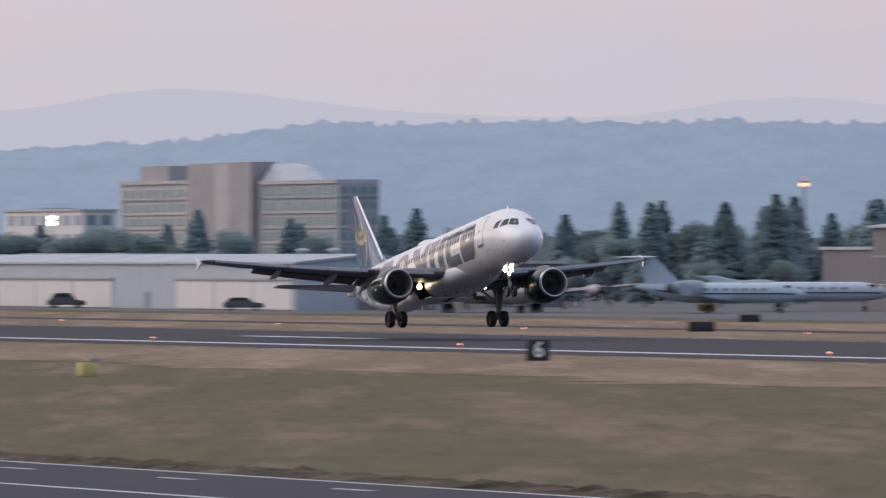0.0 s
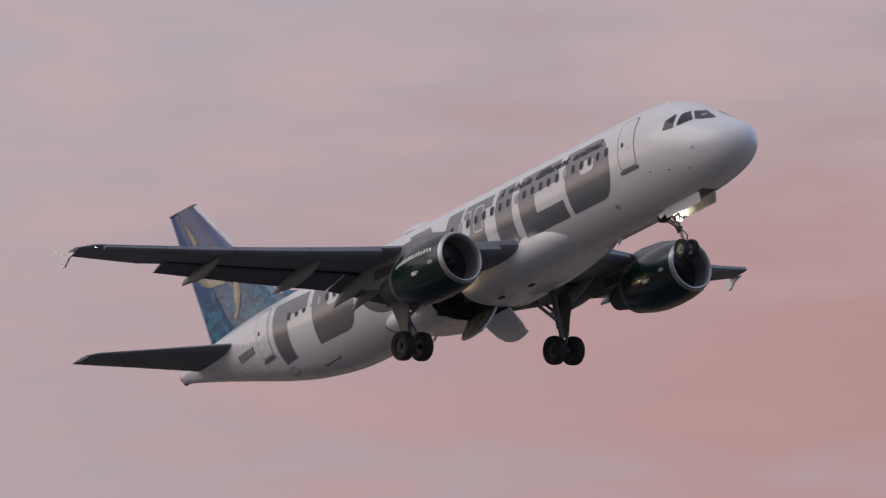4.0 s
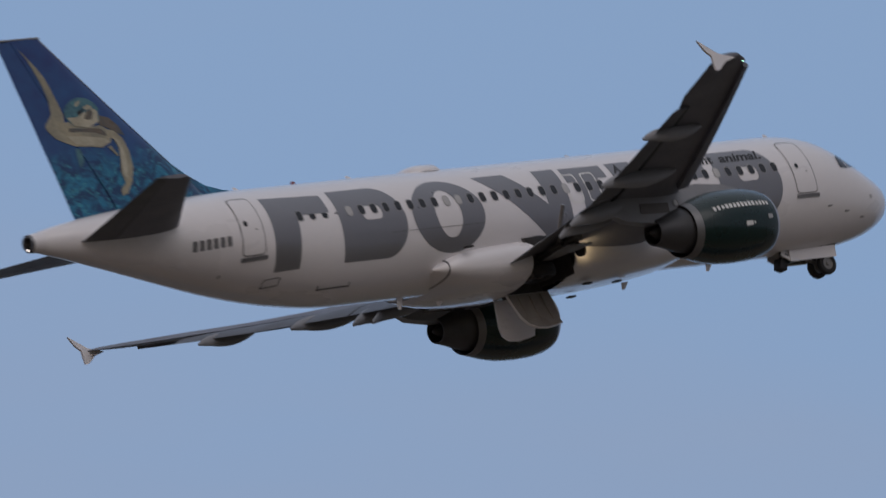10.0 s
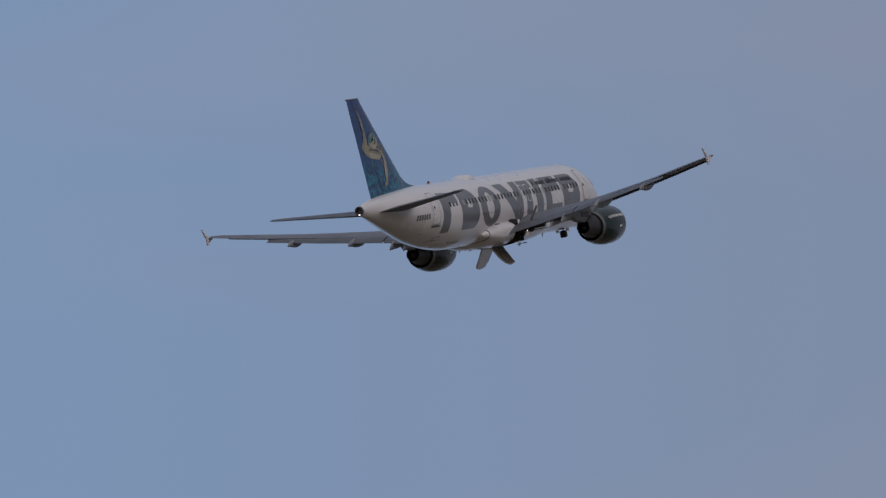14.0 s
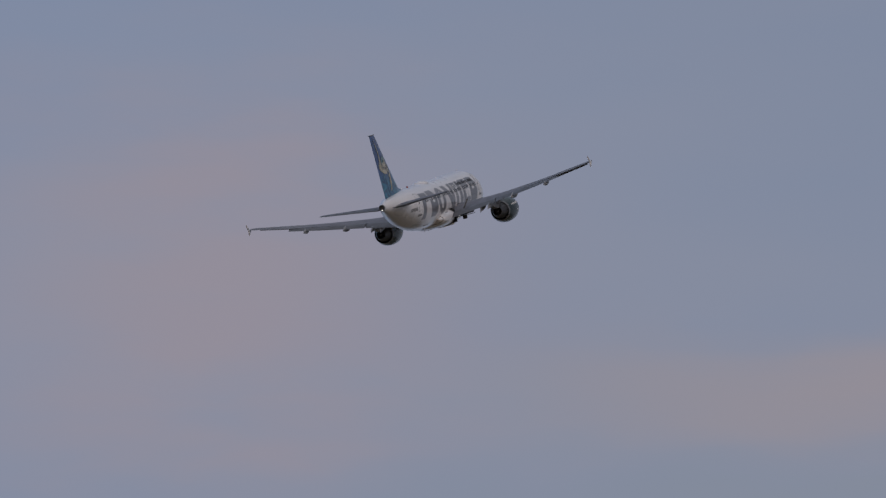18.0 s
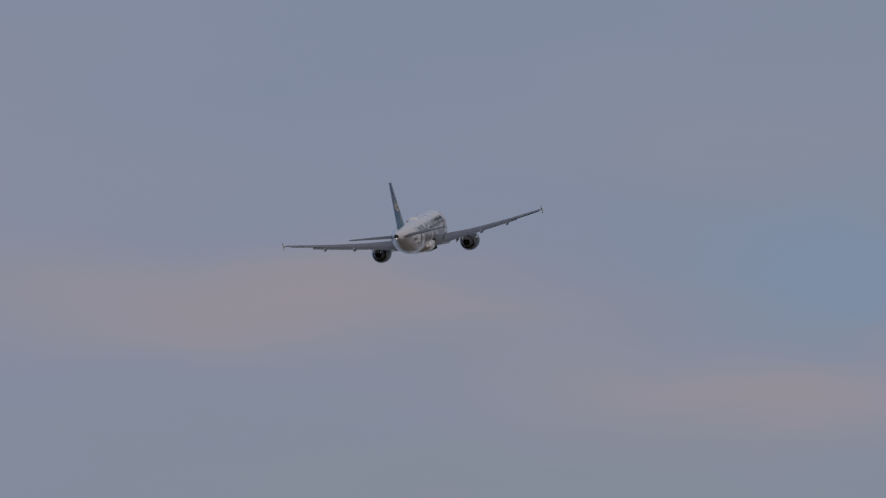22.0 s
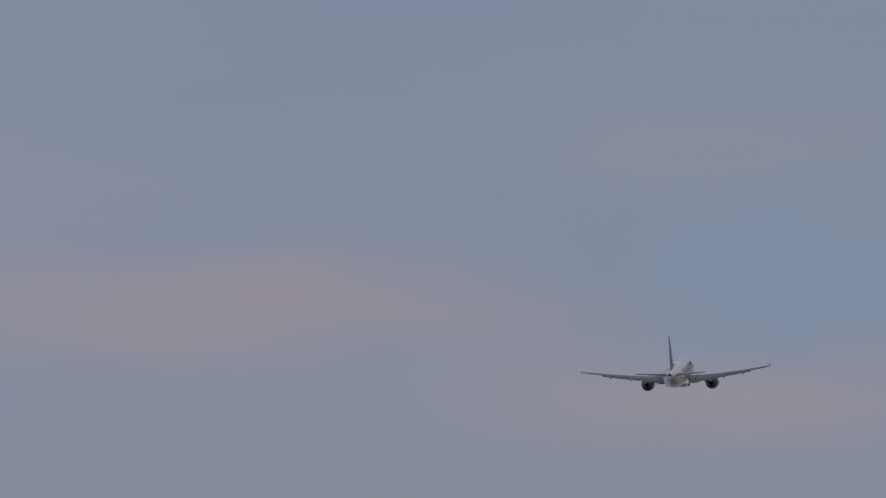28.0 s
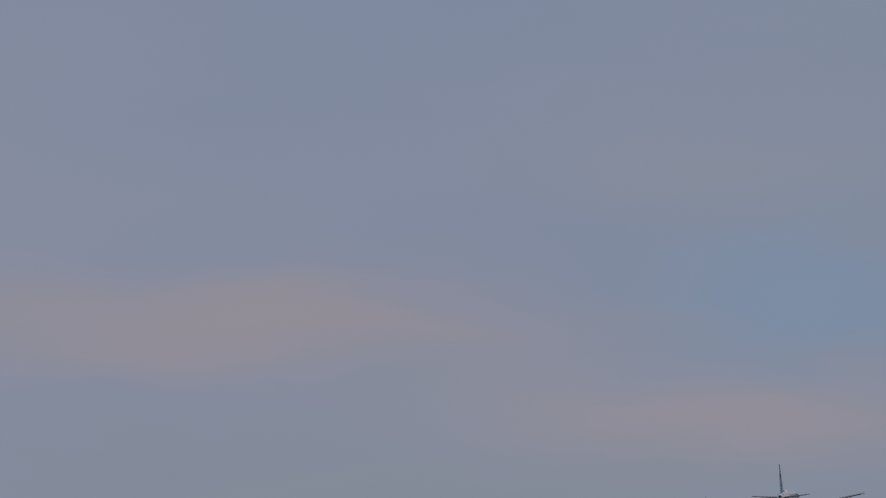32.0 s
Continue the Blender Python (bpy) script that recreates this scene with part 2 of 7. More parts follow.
def turf(name, green, dry, straw, share):
    """Mown grass: wide patches of green and dry, thin straw streaks, fine tufts."""
    ma = bpy.data.materials.new(name)
    ma.use_nodes = True
    nt = ma.node_tree
    N, K = nt.nodes.new, nt.links.new
    bs = nt.nodes["Principled BSDF"]
    co = N("ShaderNodeTexCoord")

    def noi(sx, sy, detail, lo, hi):
        mp, n, r = N("ShaderNodeMapping"), N("ShaderNodeTexNoise"), N("ShaderNodeMapRange")
        mp.vector_type = "TEXTURE"
        mp.inputs["Rotation"].default_value = (0, 0, radians(160))
        mp.inputs["Scale"].default_value = (sx, sy, 1)
        K(co.outputs["Object"], mp.inputs[0])
        K(mp.outputs[0], n.inputs["Vector"])
        n.inputs["Scale"].default_value, n.inputs["Detail"].default_value, n.inputs["Roughness"].default_value = 1.0, detail, 0.6
        K(n.outputs["Fac"], r.inputs[0])
        r.inputs["From Min"].default_value, r.inputs["From Max"].default_value = lo, hi
        return r.outputs[0]

    def mix(f, a, b):
        m = N("ShaderNodeMix")
        m.data_type = "RGBA"
        K(f, m.inputs[0])
        for k, v in ((6, a), (7, b)):
            if isinstance(v, tuple):
                m.inputs[k].default_value = (*v, 1)
            else:
                K(v, m.inputs[k])
        return m.outputs[2]

    c = mix(noi(110, 14, 5, 0.62 - share, 0.72 - share * 0.5), green, dry)
    c = mix(noi(60, 5.0, 6, 0.51, 0.68), c, straw)
    c = mix(noi(9, 1.2, 5, 0.45, 0.95), c, tuple(q * 0.6 for q in green))
    K(c, bs.inputs["Base Color"])
    bs.inputs["Roughness"].default_value = 0.95
    bs.inputs["Specular IOR Level"].default_value = 0.1
    return ma


M_GRASS = turf("olive_mown_grass", (0.122, 0.106, 0.064), (0.190, 0.139, 0.095), (0.225, 0.163, 0.118), 0.08)
M_DRY = turf("dry_tan_grass", (0.20, 0.145, 0.096), (0.285, 0.205, 0.142), (0.33, 0.235, 0.168), 0.16)
M_ASPHALT = mat("dark_runway_asphalt", (0.036, 0.035, 0.044), 0.85, 0, 0.3, 0.04, 0.2, 60, (0.15, 1, 1), 0.2, (0.062, 0.060, 0.068))
M_APRON = mat("pale_apron_concrete", (0.128, 0.126, 0.13), 0.85, 0, 0.3, 0.03, 0.1, 40, (0.3, 1, 1), 0.25)
M_PAINT = mat("worn_white_ground_paint", (0.66, 0.66, 0.66), 0.8, 0, 0.10, 0.5, 0, 12, (0.2, 1, 1), 0.2, (0.3, 0.3, 0.3))


def sheet(name, x0, x1, y0, y1, z, material, label, category, kind="structure", nx=1):
    bm = bmesh.new()
    rows = [[bm.verts.new((x0 + (x1 - x0) * i / nx, y, z)) for y in (y0, y1)] for i in range(nx + 1)]
    for a, b in zip(rows, rows[1:]):
        bm.faces.new((a[0], b[0], b[1], a[1]))
    ob = part(name, bm, material)
    return tagged(ob, label, category, "", kind)


bm = bmesh.new()
n = 96
c0 = bm.verts.new((0, 0, 0))
rings = []
for r in (60, 400, 1600, 4900):
    rings.append([bm.verts.new((r * math.cos(2 * math.pi * i / n), r * math.sin(2 * math.pi * i / n), 0)) for i in range(n)])
for i in range(n):
    bm.faces.new((c0, rings[0][i], rings[0][(i + 1) % n]))
    for a, b in zip(rings, rings[1:]):
        bm.faces.new((a[i], b[i], b[(i + 1) % n], a[(i + 1) % n]))
tagged(part("ground", bm, M_GRASS), "wide flat airfield of olive mown grass", "ground", "", "structure")
sheet("taxiway", -1500, 1200, 52, 82.5, 0.02, M_ASPHALT, "dark asphalt taxiway with white lines", "taxiway")
verge = sheet("dry_verge", -1400, 1400, 166, 207, 0.012, M_DRY, "dry tan grass strip along the runway", "grass", nx=1400)
for v in verge.data.vertices:  # ragged edge towards the green grass
    if v.co.y < 170:
        v.co.y += 7 * noise.noise((v.co.x * 0.03, 0, 0)) + 5 * noise.noise((v.co.x * 0.16, 3, 0)) + 2.5 * noise.noise((v.co.x * 0.45, 9, 0))
sheet("runway", -2000, 2400, 207, 262, 0.03, M_ASPHALT, "dark asphalt runway with white edge lines", "runway")
sheet("far_verge", -2200, 2200, 262, 291, 0.012, M_DRY, "dry tan grass strip beyond the runway", "grass")
sheet("service_road", -2200, 2200, 291, 300, 0.02, M_ASPHALT, "narrow asphalt service road", "road")
sheet("outer_verge", -2200, 2200, 300, 336, 0.012, M_DRY, "dry tan grass beside the apron", "grass")
sheet("apron", -1700, 400, 352, 640, 0.02, M_APRON, "pale concrete apron", "apron")
for y0, y1 in ((215.2, 217.4), (259.9, 260.2)):
    sheet("runway_edge_line", -2000, 2400, y0, y1, 0.036, M_PAINT, "worn white runway edge line", "line")
sheet("taxiway_line", -1500, 1200, 73.6, 73.9, 0.026, M_PAINT, "white taxiway line", "line")
dash = sheet("lane_dash", 0, 2.8, -0.12, 0.12, 0.026, M_PAINT, "short white painted dash", "line")
dash.matrix_basis = Matrix.Translation((-237.2, 79.5, 0))
tagged(dash, group="lane dashes")
for k in range(-4, 12):
    if k:
        copy_thing(dash, Matrix.Translation((-237.2 + 13.2 * k, 79.5, 0)))
bar = sheet("touchdown_bar", -14, 14, -1.0, 1.0, 0.036, M_PAINT, "long worn white touchdown bar", "line")
bar.matrix_basis = Matrix.Translation((-515, 233.4, 0))
tagged(bar, group="touchdown bars")
for x, y in ((-515, 240.9), (-677, 238.4), (-350, 233.4), (-350, 240.9)):
    copy_thing(bar, Matrix.Translation((x, y, 0)))

# thin pale line at the taxiway's edge, and the ragged lip of clods and tufts behind it
sheet("taxiway_edge_line", -1500, 1200, 81.9, 82.15, 0.026, M_PAINT, "thin worn white taxiway edge line", "line")
M_CLOD = mat("dry_clods_and_tufts", (0.17, 0.13, 0.095), 0.95, 0, 0.5, 0.55, 0.4, 6, (1, 0.3, 1), 0.1, (0.028, 0.026, 0.018))
random.seed(5)
bm = bmesh.new()
for _ in range(2600):
    x, w, dp = random.uniform(-420, -150), random.uniform(0.15, 0.7), random.uniform(0.3, 1.2)
    yy = 82.9 + abs(random.gauss(0, 0.9))
    h = random.uniform(0.03, 0.13) * (1.6 if random.random() < 0.12 else 1.0)
    top = bm.verts.new((x + random.uniform(-0.3, 0.3) * w, yy, h))
    top2 = bm.verts.new((x + random.uniform(-0.3, 0.3) * w, yy + dp * 0.4, h * random.uniform(0.5, 1.0)))
    ring = [bm.verts.new((x + w * math.cos(q) * random.uniform(0.7, 1.2), yy + 0.2 * dp + dp * math.sin(q) * random.uniform(0.7, 1.2), -0.01)) for q in (0.4, 1.5, 2.7, 3.8, 5.0, 5.9)]
    for i in range(6):
        bm.faces.new((ring[i], ring[(i + 1) % 6], top2 if i < 3 else top))
    bm.faces.new((ring[0], top2, top))
    bm.faces.new((ring[3], top, top2))
tagged(part("grass_lip", bm, M_CLOD, smooth=False), "ragged edge of dry clods and tufts by the taxiway", "grass edge", "", "stuff")


# ---- hills of the distance, haze painted into their glow ----
M_HILL = glow("hill_haze_glow", (0.192, 0.235, 0.322), 1.0)
M_HILL_FAR = glow("far_ridge_haze_glow", (0.42, 0.42, 0.50), 1.0)


def hill_haze_colour(ma, light, dark, near, scale, grain=1.0):
    """Woods with haze put into the glow colour: pale and dark patches, fine tree grain; near: how much less haze
    darkens them where they come closer, along x.
    """
    nt = ma.node_tree
    N, K = nt.nodes.new, nt.links.new
    bs = nt.nodes["Principled BSDF"]
    co = N("ShaderNodeTexCoord")

    def noi(k, zk, detail, lo, hi):
        mp, n, r = N("ShaderNodeMapping"), N("ShaderNodeTexNoise"), N("ShaderNodeMapRange")
        mp.inputs["Scale"].default_value = (k, k, k * zk)
        K(co.outputs["Object"], mp.inputs[0])
        K(mp.outputs[0], n.inputs["Vector"])
        n.inputs["Scale"].default_value, n.inputs["Detail"].default_value, n.inputs["Roughness"].default_value = 1.0, detail, 0.62
        K(n.outputs["Fac"], r.inputs[0])
        r.inputs["From Min"].default_value, r.inputs["From Max"].default_value = lo, hi
        return r.outputs[0]

    def mix(f, a, b):
        m = N("ShaderNodeMix")
        m.data_type = "RGBA"
        K(f, m.inputs[0])
        for k, v in ((6, a), (7, b)):
            if isinstance(v, tuple):
                m.inputs[k].default_value = (*v, 1)
            else:
                K(v, m.inputs[k])
        return m.outputs[2]

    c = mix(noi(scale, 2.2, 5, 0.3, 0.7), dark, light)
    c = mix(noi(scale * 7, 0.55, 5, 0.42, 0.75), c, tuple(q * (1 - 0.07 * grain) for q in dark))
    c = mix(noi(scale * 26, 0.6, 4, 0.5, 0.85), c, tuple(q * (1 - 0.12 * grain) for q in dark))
    # thinner haze along x, put in as a darker tint
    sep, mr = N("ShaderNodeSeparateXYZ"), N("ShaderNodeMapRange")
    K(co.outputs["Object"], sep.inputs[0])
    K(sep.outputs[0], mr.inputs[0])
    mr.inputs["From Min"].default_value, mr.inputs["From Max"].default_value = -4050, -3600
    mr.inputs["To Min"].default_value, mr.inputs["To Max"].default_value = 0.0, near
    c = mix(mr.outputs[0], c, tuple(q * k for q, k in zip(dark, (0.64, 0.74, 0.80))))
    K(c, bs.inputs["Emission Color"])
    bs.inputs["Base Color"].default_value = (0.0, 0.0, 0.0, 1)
    bs.inputs["Roughness"].default_value = 1.0
    bs.inputs["Specular IOR Level"].default_value = 0.0


hill_haze_colour(M_HILL, (0.204, 0.248, 0.334), (0.180, 0.222, 0.302), 0.70, 0.006)
# the woods belt glows too, its haze mixed into the emission colour
M_WOODS = glow("woods_haze_glow", (0.06, 0.08, 0.09), 1.0)
hill_haze_colour(M_WOODS, (0.070, 0.084, 0.104), (0.050, 0.062, 0.075), 0.0, 0.03)
# the far ridge glows near the sky's colour, as haze would leave it
hill_haze_colour(M_HILL_FAR, (0.334, 0.329, 0.388), (0.329, 0.325, 0.384), 0.0, 0.004, 0.1)


def ridge(name, r, table, rough, material, label):
    """A closed ring of hills; table: heading in degrees, height."""
    bm = bmesh.new()
    lo, hi = [], []
    angles = [-180 + i for i in range(102)] + [-78 + 0.0125 * i for i in range(3360)] + [-36 + i for i in range(216)]
    n = len(angles)
    for a in angles:
        h = curve_at(table, a)[0]
        q = a * 2.6
        tall = rough * (1.0 + 0.55 * min(1.0, max(0.0, (a + 67.5) / 2.5)))
        h += tall * (noise.noise((q, 1.3, 0)) * 1.4 + noise.noise((q * 4, 7.3, 0)) * 1.1 + max(0.0, noise.noise((q * 7, 2.3, 0))) * 2.8 + abs(noise.noise((q * 19, 5.1, 0))) * 1.5)
        x, y = math.sin(radians(a)), math.cos(radians(a))
        lo.append(bm.verts.new((x * (r - 300), y * (r - 300), -1)))
        hi.append(bm.verts.new((x * r, y * r, h)))
    for i in range(n):
        j = (i + 1) % n
        bm.faces.new((lo[i], lo[j], hi[j], hi[i]))
    return tagged(part(name, bm, material), label, "hill", "", "structure")


ridge("backdrop_hills", 4300, [(-180, 60), (-100, 58), (-74, 52), (-72.4, 54), (-71.3, 58), (-70.6, 65), (-69.8, 66), (-68, 66), (-66, 66), (-65, 67), (-64, 71), (-62.5, 72), (-61, 72), (-59, 75), (-50, 70), (-30, 60), (60, 60), (180, 60)], 1.3, M_HILL, "wooded hills with blue haze painted into their glow")
ridge("backdrop_woods", 2600, [(-180, 18), (-100, 14), (-74, 12), (-68, 12), (-66.6, 12), (-65.4, 15), (-64.6, 17), (-64.2, 20), (-63.8, 20.5), (-63.4, 18), (-62.9, 15.5), (-62.5, 15), (-62.1, 13.5), (-61.2, 18), (-60.2, 21), (-59.5, 20), (-50, 22), (-30, 18), (180, 16)], 0.85, M_WOODS, "dark glowing belt of distant woods, haze painted in")
ridge("backdrop_far_ridge", 4600, [(-180, 70), (-100, 70), (-72.4, 76), (-71.4, 86), (-70.1, 76), (-68.9, 73), (-67.8, 82), (-66.6, 74), (-65.2, 85), (-64.6, 91), (-63.9, 87), (-62.5, 72), (-58, 66), (-30, 62), (180, 64)], 0.25, M_HILL_FAR, "far ridge with pale haze painted in")

# ---- the airliner: nose at its origin, x forward, y to its left, z up; s is metres aft of the nose ----
M_WHITE = mat("white_aircraft_paint", (0.785, 0.768, 0.79), 0.3, 0, 0.10, 0.6, col2=(0.60, 0.585, 0.595), coat=0.7, stretch=(0.4, 1, 1))
M_SILVER = mat("silver_grey_livery_paint", (0.258, 0.260, 0.283), 0.32, 0.5, 0.15, 0.8, col2=(0.215, 0.216, 0.238), coat=0.25)
M_WING = mat("grey_wing_paint", (0.205, 0.213, 0.25), 0.6, 0, 0.3, 0.7, col2=(0.115, 0.118, 0.135), spec=0.3)
M_WING_DARK = mat("dark_flap_grey", (0.11, 0.114, 0.13), 0.5, 0, 0.2, 1.2)
M_FAIRING = mat("pale_grey_fairing_paint", (0.27, 0.275, 0.295), 0.42, 0, 0.2, 1.0)
M_GREEN = mat("dark_green_gloss_paint", (0.003, 0.019, 0.0185), 0.28, 0, 0.1, 1.0, coat=0.25)
M_ALU = mat("bare_aluminium", (0.46, 0.46, 0.475), 0.42, 0.85, 0.12, 2.0)
M_NOZZLE = mat("heat_stained_steel", (0.098, 0.098, 0.105), 0.5, 0.5, 0.3, 2.0, col2=(0.062, 0.06, 0.062))
M_PIPE = mat("sooty_tailpipe", (0.07, 0.07, 0.074), 0.7, 0.2, 0.3, 3.0)
M_FANRING = mat("dull_grey_metal", (0.22, 0.217, 0.22), 0.45, 0.6, 0.2, 2.0)
M_FAN = mat("dull_fan_metal", (0.06, 0.06, 0.064), 0.45, 0.4, 0.2, 3.0)
M_DUCT = mat("dull_inlet_lining", (0.19, 0.185, 0.19), 0.6, 0.1, 0.2, 2.0)
M_PANEL = mat("brown_stained_panel", (0.13, 0.115, 0.105), 0.5, 0.2, 0.3, 2.0)
M_DARK = mat("dark_metal", (0.022, 0.022, 0.025), 0.55, 0.2, 0.2, 3.0)
# leg door colour is darkened to hold the shadow under the wing
M_LEGDOOR = mat("leg_door_shadow_grey", (0.16, 0.155, 0.155), 0.5, 0, 0.3, 1.5, col2=(0.10, 0.095, 0.09))
M_BAY = mat("bare_bay_metal", (0.065, 0.06, 0.058), 0.7, 0.1, 0.3, 3.0)
M_TYRE = mat("black_tyre_rubber", (0.016, 0.016, 0.018), 0.75, 0, 0.2, 6.0)
M_STRUT = mat("gear_steel", (0.27, 0.26, 0.25), 0.4, 0.5, 0.25, 4.0)
M_GLASS = mat("dark_cabin_glass", (0.03, 0.032, 0.038), 0.12, 0, 0.05, 1.0, spec=0.5)
M_LINE = mat("dark_seam_paint", (0.16, 0.16, 0.17), 0.5, 0, 0.1, 2.0)
M_FRAME = mat("pale_grey_frame_paint", (0.42, 0.42, 0.43), 0.45, 0, 0.1, 2.0)
M_INK = mat("black_lettering", (0.02, 0.02, 0.024), 0.5, 0, 0.05, 2.0)
def sea_paint():
    """Painted sea of the fin: deep blue above, mottled teal water below, one shading into the other."""
    ma = mat("deep_blue_tail_paint", (0.012, 0.034, 0.165), 0.4, 0, 0.5, 0.45, col2=(0.014, 0.085, 0.25), spec=0.5, coat=0.6, fine=4)
    nt = ma.node_tree
    N, K = nt.nodes.new, nt.links.new
    bs = nt.nodes["Principled BSDF"]
    deep = bs.inputs["Base Color"].links[0].from_socket
    co, sep = N("ShaderNodeTexCoord"), N("ShaderNodeSeparateXYZ")
    K(co.outputs["Object"], sep.inputs[0])

    def noi(scale, detail, lo, hi):
        n, r = N("ShaderNodeTexNoise"), N("ShaderNodeMapRange")
        K(co.outputs["Object"], n.inputs["Vector"])
        n.inputs["Scale"].default_value, n.inputs["Detail"].default_value = scale, detail
        n.inputs["Distortion"].default_value = 1.2
        K(n.outputs["Fac"], r.inputs[0])
        r.inputs["From Min"].default_value, r.inputs["From Max"].default_value = lo, hi
        return r.outputs[0]

    def mix(f, a, b):
        m = N("ShaderNodeMix")
        m.data_type = "RGBA"
        K(f, m.inputs[0])
        for k, v in ((6, a), (7, b)):
            if isinstance(v, tuple):
                m.inputs[k].default_value = (*v, 1)
            else:
                K(v, m.inputs[k])
        return m.outputs[2]

    water = mix(noi(2.2, 6, 0.42, 0.62), (0.004, 0.040, 0.125), (0.012, 0.17, 0.31))
    water = mix(noi(5.0, 5, 0.56, 0.72), water, (0.055, 0.34, 0.42))
    ad, mr = N("ShaderNodeMath"), N("ShaderNodeMapRange")
    ad.operation = "ADD"
    K(sep.outputs[2], ad.inputs[0])
    K(noi(1.4, 5, 0.2, 0.8), ad.inputs[1])
    K(ad.outputs[0], mr.inputs[0])
    mr.inputs["From Min"].default_value, mr.inputs["From Max"].default_value = 3.6, 4.6
    K(mix(mr.outputs[0], water, deep), bs.inputs["Base Color"])
    return ma


M_SEA = sea_paint()
M_LINER = mat("grey_primer_liner", (0.33, 0.31, 0.29), 0.6, 0, 0.35, 1.5, col2=(0.17, 0.155, 0.14))
M_TAILPIPE = mat("grey_tailpipe_steel", (0.30, 0.30, 0.31), 0.38, 0.8, 0.3, 3.0, col2=(0.12, 0.115, 0.11))
M_OCHRE = mat("pale_ochre_tail_paint", (0.40, 0.36, 0.255), 0.3, 0, 0.5, 1.6, col2=(0.16, 0.165, 0.135), spec=0.4, fine=5, coat=0.5)
M_CREAM = mat("cream_tail_paint", (0.52, 0.49, 0.38), 0.3, 0, 0.4, 2.2, col2=(0.27, 0.24, 0.17), spec=0.4, fine=5, coat=0.5)
M_UMBER = mat("brown_tail_paint", (0.16, 0.125, 0.09), 0.3, 0, 0.5, 2.2, col2=(0.07, 0.085, 0.09), spec=0.4, fine=5, coat=0.5)
M_GREYTEAL = mat("grey_teal_tail_paint", (0.10, 0.24, 0.27), 0.3, 0, 0.5, 2.5, col2=(0.03, 0.09, 0.14), spec=0.4, fine=4, coat=0.5)
M_LETTER_WHITE = mat("white_lettering", (0.75, 0.75, 0.74), 0.4, 0, 0.05, 2.0)
M_LAMP = glow("landing_lamp", (1.0, 0.90, 0.68), 26)
M_LAMP_SOFT = glow("wing_root_lamp", (1.0, 0.73, 0.40), 22)
M_NAV_R = glow("green_nav_lamp", (0.45, 1.0, 0.66), 6)
M_NAV_L = glow("red_nav_lamp", (1.0, 0.15, 0.12), 6)
M_TAIL_LAMP = glow("white_tail_lamp", (1.0, 0.9, 0.85), 3)

airliner = thing("airliner", "white twin-engine jet airliner with silver-grey side markings and blue tail", "airplane")

BODY = [(0.0, -.62, -.66, .02), (.06, -.40, -.90, .26), (.2, -.18, -1.1, .5), (.5, .1, -1.36, .82), (1.0, .40, -1.60, 1.14), (1.6, .76, -1.77, 1.40),
        (2.2, 1.14, -1.88, 1.58), (2.8, 1.53, -1.96, 1.72), (3.4, 1.80, -2.01, 1.82), (4.2, 1.98, -2.05, 1.92), (5.2, 2.06, -2.07, 1.965),
        (6.2, 2.07, -2.07, 1.975), (25.0, 2.07, -2.07, 1.975), (26.2, 2.07, -2.03, 1.97), (27.5, 2.07, -1.87, 1.94), (28.9, 2.06, -1.62, 1.87)]
BODY += [(30.5, 2.02, -1.22, 1.71), (32.5, 1.92, -.62, 1.36), (34.5, 1.76, -.02, .93), (36.2, 1.55, .46, .52), (37.0, 1.40, .67, .32)]


# belly fairing: station, top, bottom, half-width
FAIRING = [(10.2, -0.75, -1.92, 1.38), (11.0, -0.56, -2.1, 1.69), (12.2, -0.5, -2.24, 1.87), (14.2, -0.58, -2.40, 1.98), (18.0, -0.7, -2.46, 2.08),
           (20.0, -0.8, -2.40, 2.05), (21.2, -0.98, -2.2, 1.94), (21.8, -1.22, -1.95, 1.72), (22.15, -1.48, -1.68, 1.45)]


def skin(s, z, side=-1, lift=0.008):
    """The place on the body's skin at that station and height, and a little off it."""
    zt, zb, w = curve_at(BODY, s)
    c, b = (zt + zb) / 2, (zt - zb) / 2
    q = max(-1.0, min(1.0, (z - c) / b))
    y = w * math.sqrt(max(0.0, 1 - q * q))
    n = Vector((0, y / (w * w), (z - c) / (b * b))).normalized()
    if 10.2 < s < 14.0:  # the front of the belly fairing carries the side markings
        ft, fb, fw = curve_at(FAIRING, s)
        k = abs(z - (ft + fb) / 2) / ((ft - fb) / 2)
        if k < 1:
            y = max(y, fw * (1 - k ** 2.5) ** 0.4 + 0.012)
    return Vector((-s, side * (y + n.y * lift), z + n.z * lift))


def decal(name, outer, material, holes=(), side=-1, parent=None, lift=0.008, label="", step=0.22):
    bm = flat_shape(outer, holes, step)
    for v in bm.verts:
        v.co = skin(v.co.x, v.co.y, side, lift)
    return part(name, bm, material, parent or airliner, label)


def arc(ca, cb, ra, rb, a0, a1, n=10):
    return [(ca + ra * math.cos(radians(a0 + (a1 - a0) * i / n)), cb + rb * math.sin(radians(a0 + (a1 - a0) * i / n))) for i in range(n + 1)]


def rounded(a0, a1, b0, b1, r, n=4):
    return arc(a1 - r, b1 - r, r, r, 0, 90, n) + arc(a0 + r, b1 - r, r, r, 90, 180, n) + arc(a0 + r, b0 + r, r, r, 180, 270, n) + arc(a1 - r, b0 + r, r, r, 270, 360, n)


